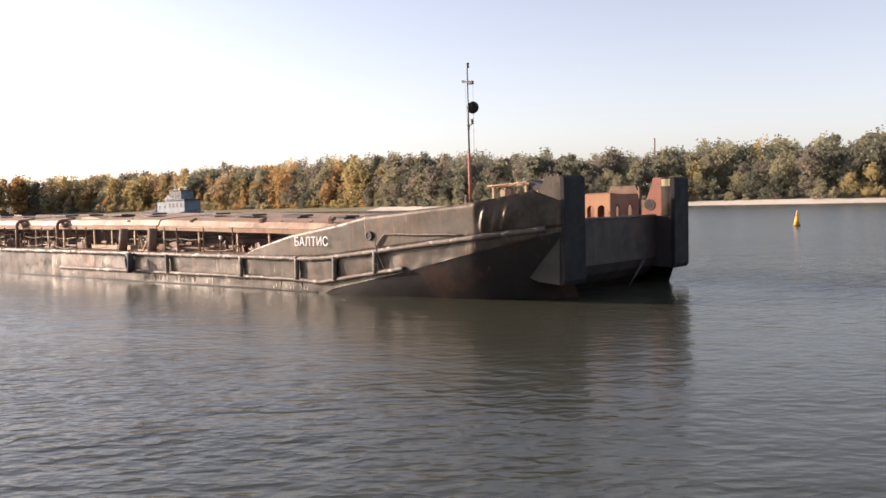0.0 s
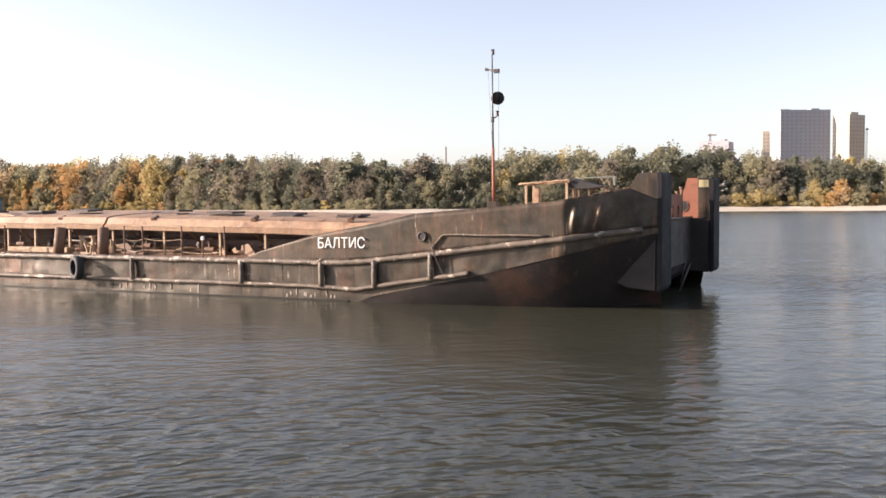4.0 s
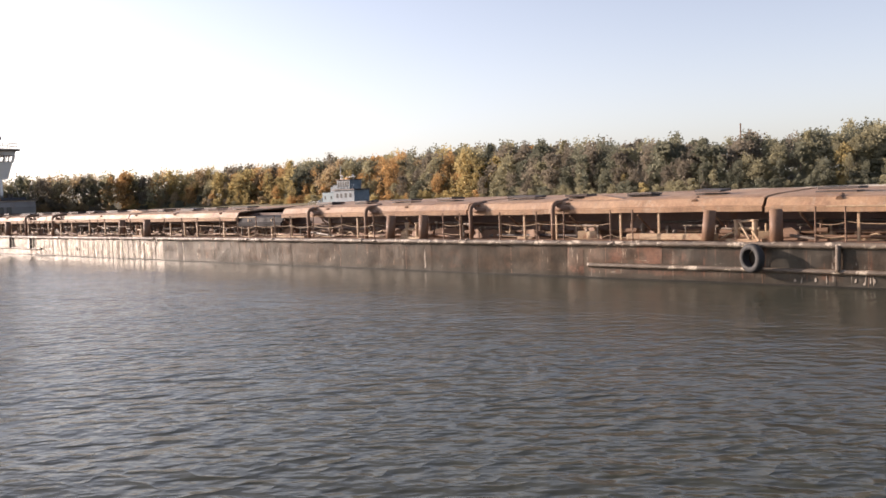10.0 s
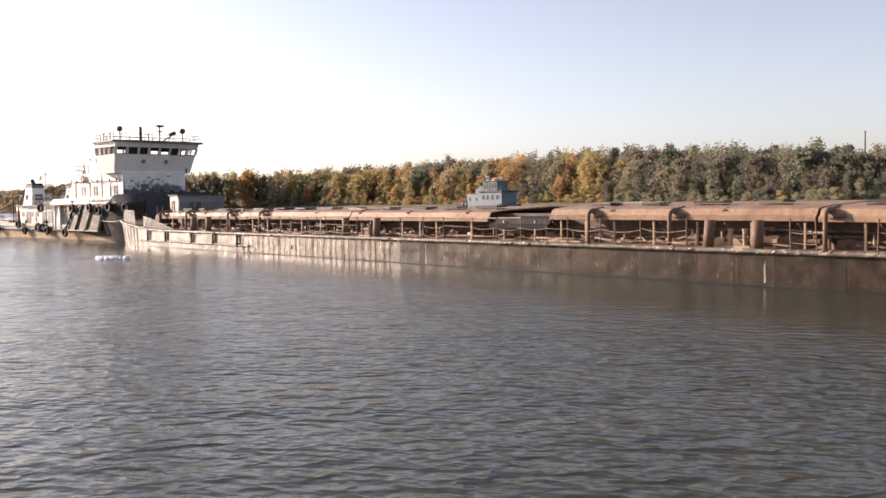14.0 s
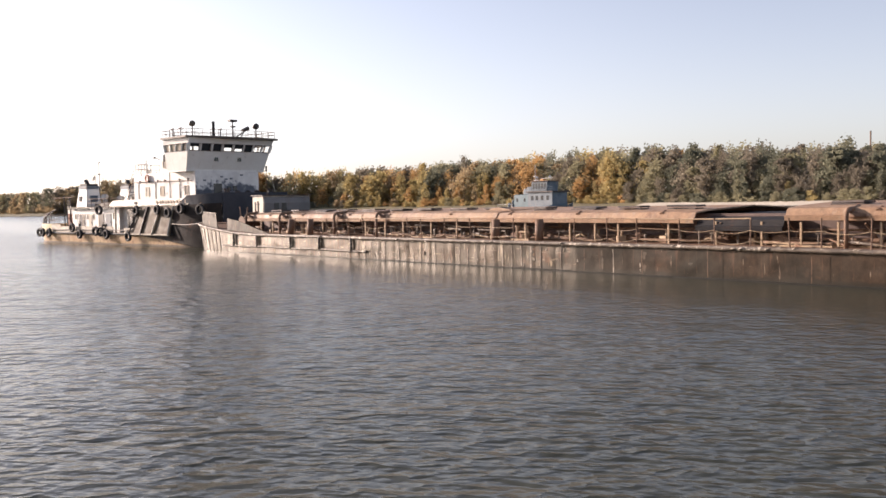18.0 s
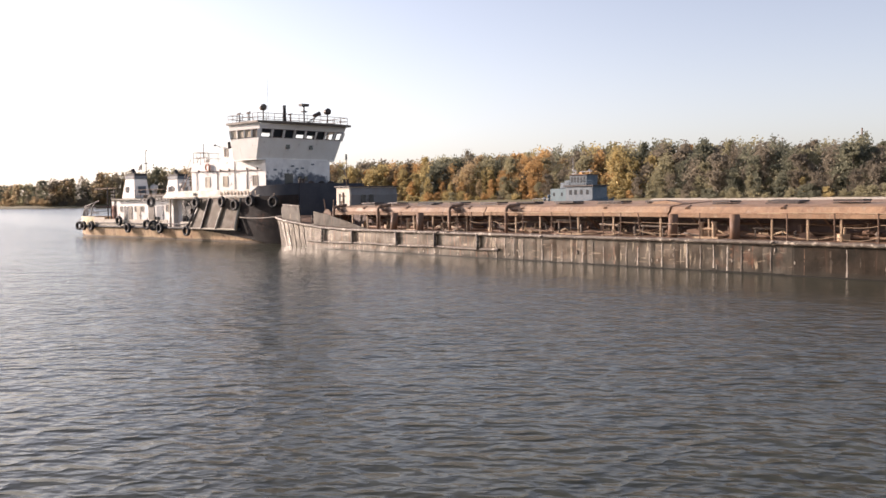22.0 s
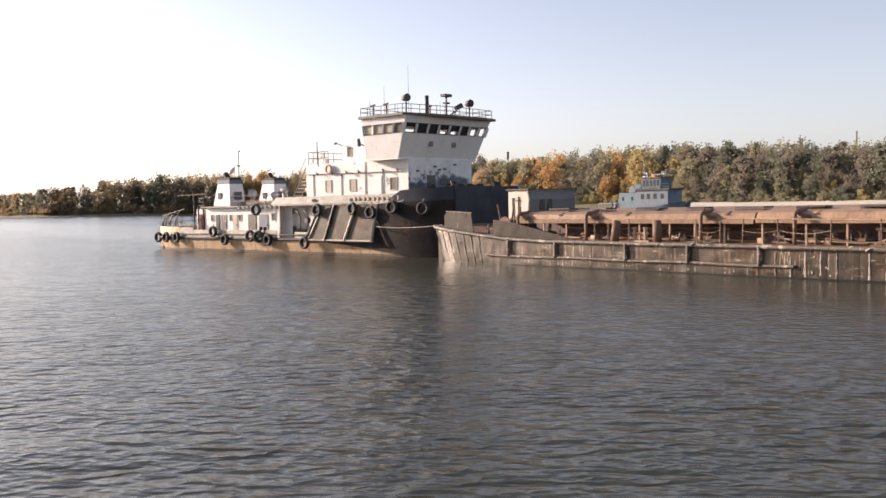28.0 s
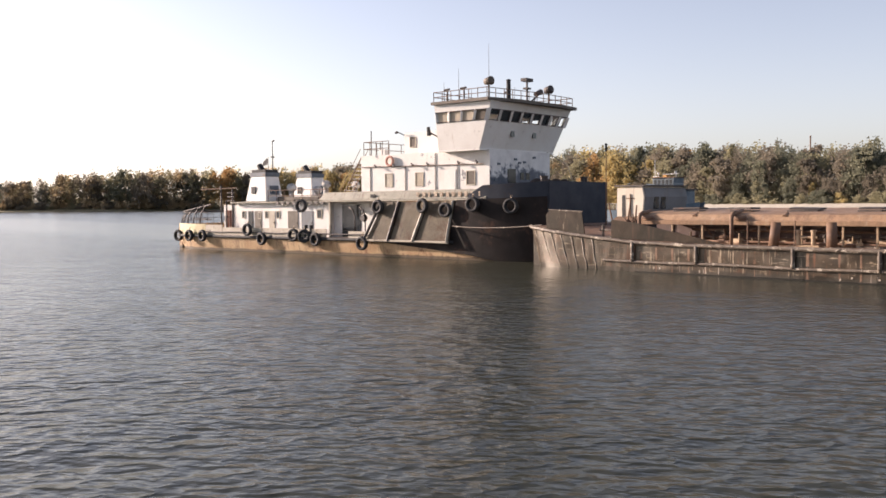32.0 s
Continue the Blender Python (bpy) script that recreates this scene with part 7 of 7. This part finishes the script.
def height_at(x):
    return lerp_table(x, [(-1500, 14), (-800, 13.5), (-660, 13.5), (-610, 14.8), (-590, 16.5), (-565, 18.6), (-540, 20.8), (-515, 21.0), (-486, 21.6), (-440, 21.6), (-415, 21.7), (-400, 22.7), (-340, 23.7), (-275, 23.9), (-240, 22.9), (-215, 21.4), (-180, 19.5), (-145, 18.7), (-120, 19.7), (-90, 20.7), (-70, 21.0), (-40, 21.0), (-25, 19.7), (0, 17.7), (31, 15.9), (44, 17.2), (60, 15.7), (100, 14.7), (250, 13.7), (900, 16.7)])


def build_woods():
    # the trees along the water, each a thing: low ones first, taller ones behind
    for s0, step, d0, d1, lo, hi in ((692.0, (5.6, 9.0), 11.0, 16.0, 0.30, 0.56), (690.0, (4.2, 6.6), 16.0, 24.0, 0.62, 0.95)):
        s = s0
        while s < 1405:
            x, y, nx, ny = bank_point(s)
            h = height_at(x) * rng.uniform(lo, hi)
            key = ("round", "tall", "wide", "round", "thin")[rng.integers(0, 5)]
            plant(x + rng.uniform(-2, 2), y + rng.uniform(d0, d1), 1.5, h, key, pick_colour(x, low=lo < 0.5), rng.uniform(-28, 28))
            s += rng.uniform(*step)
    # shrubs before them
    s = 695.0
    while s < 1400:
        x, y, nx, ny = bank_point(s)
        plant(x, y + rng.uniform(9, 12), 1.3, rng.uniform(2.0, 4.6) if x < -30 else rng.uniform(3.0, 6.5), "bush", pick_colour(x, True), rng.uniform(-30, 30))
        s += rng.uniform(3.4, 6.0)
    # the wood behind them and far along the banks
    names = list(LEAVES)
    verts, index = [], []
    for lo, hi, step, rows in ((0, 690, 14.0, (15, 28)), (690, 1400, 5.4, (26, 35, 45)), (1400, 1720, 5.4, (12, 20, 31)), (1720, BANK_LENGTH, 9.0, (12, 20, 31))):
        for row in rows:
            s = lo
            while s < hi:
                x, y, nx, ny = bank_point(s)
                h = height_at(x) * rng.uniform(0.82, 1.04) * (1 + 0.001 * row)
                key = ("round", "wide", "tall", "thin", "round")[rng.integers(0, 5)]
                if rng.uniform() < 0.12:
                    key, h = "thin", h * 1.08
                v = crown_verts[key, rng.integers(0, 3)]
                v = v.reshape(-1, 4, 3)
                if 690 <= s < 1400:
                    v = v[v[:, :, 2].mean(1) > (0.05 if row < 30 else 0.4 if row < 40 else 0.55)]
                else:
                    # fewer and broader clumps in the distance
                    near = 1400 <= s < 1720
                    v = v[::2] if near else v[::5]
                    c = v.mean(1, keepdims=True)
                    v = c + (v - c) * (1.3 if near else 2.1)
                v = v.reshape(-1, 3)
                a = rng.uniform(-0.5, 0.5)
                rot = np.array([[math.cos(a), -math.sin(a), 0], [math.sin(a), math.cos(a), 0], [0, 0, 1]])
                verts.append(v @ rot.T * h + np.array([x + rng.uniform(-3, 3), y + row + rng.uniform(-3, 3), 1.8]))
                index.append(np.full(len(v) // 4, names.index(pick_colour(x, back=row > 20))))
                s += step * rng.uniform(0.75, 1.25)
    for lo, hi, step in ((0, 690, 12.0), (1400, BANK_LENGTH, 3.2)):
        s = lo
        while s < hi:
            x, y, nx, ny = bank_point(s)
            v = crown_verts["bush", rng.integers(0, 3)]
            h = rng.uniform(2, 5.5) if s < 690 else rng.uniform(2.6, 6.4)
            verts.append(v * h + np.array([x, y + rng.uniform(8, 12), 0.8]))
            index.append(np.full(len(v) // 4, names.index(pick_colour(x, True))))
            s += step * rng.uniform(0.7, 1.3)
    me = quads_mesh("far_woods", np.concatenate(verts), [LEAVES[n] for n in names], np.concatenate(index))
    ob = new("far_woods", me)
    tagged(ob, "dense mixed autumn wood behind the river bank", "woods", kind="stuff")
    # one pine that stands over the rest
    plant(-161.5, 286, 1.5, 18.8, "pine", "green", 40)


build_woods()


def build_reeds():
    """A bed of tall reeds in the shallows, many thin leaning blades."""
    verts = []
    for k in range(5200):
        x = 43.5 + 150 * rng.uniform(0, 1) ** 1.2
        edge = min(1.0, (x - 43.0) / 5.0)
        y = 311 + 0.03 * (x - 43) - rng.uniform(0, 7.5) * edge
        h = (1.9 + 0.9 * noise.noise(Vector((x * 0.11, y * 0.3, 2.0)))) * rng.uniform(0.75, 1.2) * (0.5 + 0.5 * edge)
        w = rng.uniform(0.05, 0.12)
        a, b = rng.uniform(-0.3, 0.3), rng.uniform(-0.25, 0.25)
        verts += [(x - w, y, -0.1), (x + w, y + 0.03, -0.1), (x + a + 0.4 * w, y + b, h), (x + a - 0.4 * w, y + b, h)]
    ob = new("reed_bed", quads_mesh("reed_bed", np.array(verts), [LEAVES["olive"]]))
    tagged(ob, "tall olive and tan reeds standing in the shallows", "reeds", kind="stuff")


build_reeds()

# ---- moored blue tug, buoy, poles and towers ----
def build_blue_tug():
    bt = thing("moored_tug", "small weathered white and pale blue tug moored before the far bank", "tugboat", pose(-118.5, 87, -0.4) @ Matrix.Diagonal((0.8, 1, 1, 1)))
    M_blue = surface("faded_blue_paint", (0.13, 0.19, 0.24), (0.08, 0.12, 0.16), 0.8, 0.55, spots=(0.22, 0.15, 0.11), spot_at=(0.6, 0.72), bump=0.1)
    M_bw = surface("blue_white_paint", (0.165, 0.208, 0.238), (0.08, 0.115, 0.145), 0.8, 0.55, spots=(0.24, 0.22, 0.21), spot_at=(0.60, 0.70), spot_scale=1.4, streak=(0.36, 0.30, 0.25), streak_at=(0.58, 0.75), bump=0.1)
    M_teal = surface("pale_teal_paint", (0.13, 0.21, 0.24), (0.09, 0.15, 0.17), 0.8, 0.55, spots=(0.24, 0.2, 0.17), spot_at=(0.6, 0.72), bump=0.1)
    M_box = surface("orange_box_paint", (0.60, 0.30, 0.06), (0.48, 0.22, 0.05), 2.0, 0.5, bump=0.1)
    # hull with a raised bow
    bm = bm_new()
    for side in (-1, 1):
        rows = []
        for k in range(19):
            x = -11.0 + k * 1.14
            half = 2.4 * (1 - max(0, (x - 5) / 5.0) ** 2 * 0.85) * (1 - max(0, (-8 - x) / 4) ** 2 * 0.5)
            top = lerp_table(x, [(-11, 2.2), (-5, 2.1), (4, 2.5), (9.6, 3.3)])
            rows.append([bm.verts.new((x - 0.6 * max(0, (x - 5) / 5) * (1 - f), side * half * (0.75 + 0.25 * f), -0.5 + (top + 0.5) * f)) for f in (0, 0.5, 1)])
        for p, q in zip(rows, rows[1:]):
            for j in range(2):
                bm.faces.new((p[j], q[j], q[j + 1], p[j + 1]))
    part("hull", bm, M_blue, bt, "faded blue steel hull", True)
    bm = bm_new()
    add_box(bm, -10.6, 8.0, -1.6, 1.6, 2.05, 2.15)
    part("deck", bm, M_deckrust, bt)

    def house(name, x0, x1, hy, z0, z1, mat, wins, wz, ww, wh, tilt=0.0):
        bm = bm_new()
        add_prism(bm, [(x0, z0), (x0 - tilt, z1), (x1 + tilt, z1), (x1, z0)], -hy, hy)
        bevel_all(bm, 0.05)
        h = part(name, bm, mat, bt)
        for x in wins:
            bm = bm_new()
            add_box(bm, x, x + ww, -hy - 0.02, -hy + 0.03, wz, wz + wh)
            part("window", bm, M_glassdark, h)
        return h

    house("aft_house", -5.4, -0.7, 1.4, 2.1, 4.75, M_teal, (-4.6, -2.4), 3.5, 0.5, 0.6)
    house("deckhouse", -0.6, 6.6, 1.9, 2.1, 5.05, M_bw, (0.4, 1.75, 3.3, 4.9), 3.7, 0.75, 0.8)
    bm = bm_new()
    add_box(bm, -0.9, 7.0, -2.15, 2.15, 5.06, 5.26)
    part("bridge_deck", bm, M_darksteel, bt, "dark bridge deck edge")
    house("wheelhouse", 0.2, 4.5, 1.45, 5.28, 6.95, M_bw, (0.4, 1.2, 2.05, 2.9, 3.7), 5.7, 0.6, 0.95, 0.18)
    bm = bm_new()
    add_box(bm, -0.1, 4.95, -1.7, 1.7, 6.95, 7.06)
    part("roof", bm, M_stanchion, bt, "brown wheelhouse roof")
    house("funnel", -3.4, -1.9, 0.7, 4.76, 5.75, M_bw, (), 0, 0, 0, -0.12)
    house("stairhouse", -1.6, -0.2, 1.2, 5.28, 6.1, M_bw, (), 0, 0, 0)
    bm = bm_new()
    add_tube(bm, (-0.4, 0, 5.3), (-0.55, 0, 9.9), 0.08, 0.03, 8)
    add_tube(bm, (-1.0, 0, 7.9), (0.1, 0, 7.9), 0.035, n=6)
    add_tube(bm, (-0.9, 0, 7.2), (0.4, 0, 7.25), 0.05, n=6)
    part("mast", bm, M_letter, bt, "thin white mast with a yard")
    for x, z in ((4.2, 7.75), (0.5, 7.65), (3.4, 6.6)):
        bm = bm_new()
        add_tube(bm, (x, -0.2, 7.0), (x, -0.2, z), 0.04, n=6)
        add_tube(bm, (x - 0.15, -0.3, z), (x + 0.12, -0.45, z), 0.16, 0.21, 12)
        part("searchlight", bm, M_letter, bt)
    bm = bm_new()
    add_box(bm, 1.5, 2.3, -0.4, 0.4, 7.06, 7.4)
    part("roof_box", bm, M_box, bt, "orange liferaft box on the roof")
    bm = bm_new()
    add_tube(bm, (1.0, 0.2, 7.5), (4.4, 0.2, 7.55), 0.04, n=6)
    part("roof_spar", bm, M_letter, bt)
    for x in np.arange(-0.8, 7.0, 1.1):
        bm = bm_new()
        add_tube(bm, (float(x), -2.1, 5.26), (float(x), -2.1, 6.0), 0.03, n=5)
        part("rail_post", bm, M_bw, bt)
    for z in (5.6, 6.0):
        bm = bm_new()
        add_tube(bm, (-0.8, -2.1, z), (6.9, -2.1, z), 0.025, n=5)
        part("hand_rail", bm, M_bw, bt)
    for x in np.arange(-10.2, -5.4, 0.8):
        bm = bm_new()
        add_tube(bm, (float(x), -1.7, 2.1), (float(x), -1.7, 3.1), 0.03, n=5)
        part("rail_post", bm, M_letter, bt)
    bm = bm_new()
    add_tube(bm, (-10.2, -1.7, 3.1), (-5.4, -1.7, 3.1), 0.03, n=5)
    part("hand_rail", bm, M_letter, bt)
    for x, h in ((-7.4, 3.6), (-8.6, 3.2)):
        bm = bm_new()
        add_tube(bm, (x, 0, 2.1), (x, 0, h - 0.5), 0.3, 0.3, 12)
        add_tube(bm, (x, 0, h - 0.5), (x + 0.3, -0.2, h), 0.22, 0.34, 12)
        part("cowl_vent", bm, M_bw, bt, "", True)


build_blue_tug()


def build_buoy():
    b = thing("channel_buoy", "yellow-orange cone channel buoy floating on the river", "buoy", pose(6.4, 71, 0, 0, 2, 0) @ Matrix.Scale(0.82, 4))
    M_by = surface("buoy_yellow", (0.75, 0.42, 0.06), (0.62, 0.33, 0.05), 2.0, 0.5, spots=(0.4, 0.25, 0.1), spot_at=(0.6, 0.75), bump=0.1)
    bm = bm_new()
    add_tube(bm, (0, 0, 0.12), (0, 0, 1.25), 0.4, 0.17, 20, True)
    add_tube(bm, (0, 0, 1.25), (0, 0, 1.75), 0.17, 0.13, 16)
    part("cone", bm, M_by, b, "yellow cone", True)
    bm = bm_new()
    add_tube(bm, (0, 0, -0.3), (0, 0, 0.14), 0.5, 0.5, 22)
    bevel_all(bm, 0.02)
    part("float", bm, M_darksteel, b, "dark float")
    bm = bm_new()
    add_tube(bm, (0, 0, 1.75), (0, 0, 1.95), 0.05, 0.05, 8)
    part("lamp", bm, M_letter, b)
    return b


buoy = build_buoy()


def build_towers():
    # pale blue-grey, sandy and pane tones: haze over the distance is mixed in
    M_conc = surface("blue_grey_facade", (0.42, 0.41, 0.44), (0.37, 0.365, 0.39), 0.05, 0.9, bump=0.0, fine=0.6, grain=0.2)
    M_sandy = surface("pale_sandy_facade", (0.55, 0.475, 0.38), (0.49, 0.425, 0.345), 0.05, 0.9, bump=0.0, fine=0.6, grain=0.15)
    M_rose = surface("rose_brown_facade", (0.29, 0.215, 0.17), (0.25, 0.185, 0.15), 0.05, 0.9, bump=0.0, fine=0.6, grain=0.15)
    M_pane = surface("far_window_glass", (0.27, 0.25, 0.24), (0.31, 0.285, 0.27), 0.3, 0.35, bump=0.0, grain=0.1)

    def tower(x, y, w, d, h, turn, mat, label):
        t = thing("apartment_tower", label, "building", pose(x, y, 0, 0, 0, turn), "apartment towers beyond the wood")
        bm = bm_new()
        add_box(bm, -w / 2, w / 2, -d / 2, d / 2, 0, h)
        part("wall_block", bm, mat, t)
        bm = bm_new()
        add_box(bm, -w / 2 + 1.5, -w / 4, -d / 4, d / 4, h, h + 1.6)
        add_box(bm, w / 6, w / 3, -d / 4, d / 4, h, h + 2.2)
        add_box(bm, -w / 2, w / 2, -d / 2, -d / 2 + 0.4, h, h + 0.7)
        part("roof_parapet", bm, mat, t)
        n = max(3, int(w / 3.4))
        m = int(d / 3.4)
        z = 24.0
        bm = bm_new()
        add_box(bm, -0.55, 0.55, -0.06, 0.0, 0, 1.35)
        me = None
        while z < h - 2.5:
            for k in range(n):
                xx = -w / 2 + (k + 0.5) * w / n
                if me is None:
                    ob = part("window", bm, M_pane, t)
                    me = ob.data
                    ob.matrix_basis = Matrix.Translation((xx, -d / 2, z))
                else:
                    share("window", me, t, Matrix.Translation((xx, -d / 2, z)))
            for k in range(m):
                yy = -d / 2 + (k + 0.5) * d / m
                for sx in (-1, 1):
                    share("window", me, t, pose(sx * w / 2, yy, z, 0, 0, 90 * sx))
            z += 3.0
        return t

    tower(-29.3, 762, 39.6, 21, 74.6, 27, M_conc, "wide blue-grey apartment tower far behind the trees")
    tower(6.3, 764, 15.5, 17.5, 70.2, -38, M_sandy, "pale sandy apartment tower far behind the trees")
    tower(54.4, 766, 16.6, 23.6, 71.6, -30, M_rose, "rose-brown apartment tower far behind the trees")
    tower(-55, 775, 9, 12, 60.0, 10, M_sandy, "narrow pale apartment tower far behind the trees")
    tower(-93.7, 762, 24, 14, 52.6, -8, M_conc, "low grey apartment block with a roof hut behind the trees")
    block = thing("unfinished_building", "unfinished concrete frame building far behind the trees", "building", pose(103, 762, -3.4, 0, 0, -10))
    bm = bm_new()
    add_box(bm, -12, 12, -8, 8, 0, 42)
    part("lower_block", bm, M_sandy, block)
    for z in (45.0, 49.0):
        bm = bm_new()
        add_box(bm, -12, 12, -8, 8, z - 0.6, z)
        part("floor_slab", bm, M_conc, block)
    for x in (-11, -6, -1, 4, 9):
        for y in (-7, 7):
            bm = bm_new()
            add_box(bm, x - 0.6, x + 0.6, y - 0.6, y + 0.6, 42, 49 if x > -2 else 55)
            part("column", bm, M_conc, block)
    bm = bm_new()
    add_box(bm, 0, 10, -5, 5, 49, 58)
    part("stair_tower", bm, M_sandy, block)
    for x, y, h, arm in ((-98, 757, 59.6, 5), (19, 770, 60.6, 1.5)):
        bm = bm_new()
        for dx, dy in ((-0.5, -0.5), (0.5, -0.5), (0.5, 0.5), (-0.5, 0.5)):
            add_tube(bm, (x + dx, y + dy, 0), (x + dx, y + dy, h), 0.16, n=4)
        z = 22
        while z < h - 2:
            add_tube(bm, (x - 0.5, y - 0.5, z), (x + 0.5, y - 0.5, z + 1.6), 0.1, n=4)
            z += 2.0
        add_box(bm, x - arm * 0.4, x + arm, y - 0.4, y + 0.4, h - 1.5, h - 0.6)
        ob = mesh_object("tower_crane", bm, M_stanchion)
        tagged(ob, "thin lattice tower crane over the far roofs", "crane", "tower cranes")
    # a far chimney
    bm = bm_new()
    px, py = -905, 1971
    add_tube(bm, (px, py, 0), (px, py, 141.0), 2.1, 1.5, 16)
    add_tube(bm, (px, py, 138), (px, py, 139.5), 1.9, 1.9, 16)
    ob = mesh_object("chimney", bm, M_stanchion)
    tagged(ob, "slim brown chimney rising over the trees", "chimney")


build_towers()

# ---- what moves ----
def motions():
    # the ripples drift with wind and current
    walk(water, [(t, pose(-0.45 * t, -0.25 * t, 0)) for t in (0.0, 8.0, 16.0, 24.0, 32.0)])
    # the foam settles into the river
    walk(foam, [(t, pose(-51.7 - 0.02 * t, -8.15 - 0.02 * t, z)) for t, z in ((0.0, 0.0), (8.0, 0.0), (14.6, 0.0), (16.4, -0.19), (17.5, -0.24), (24.0, -0.25), (32.0, -0.25))])


motions()
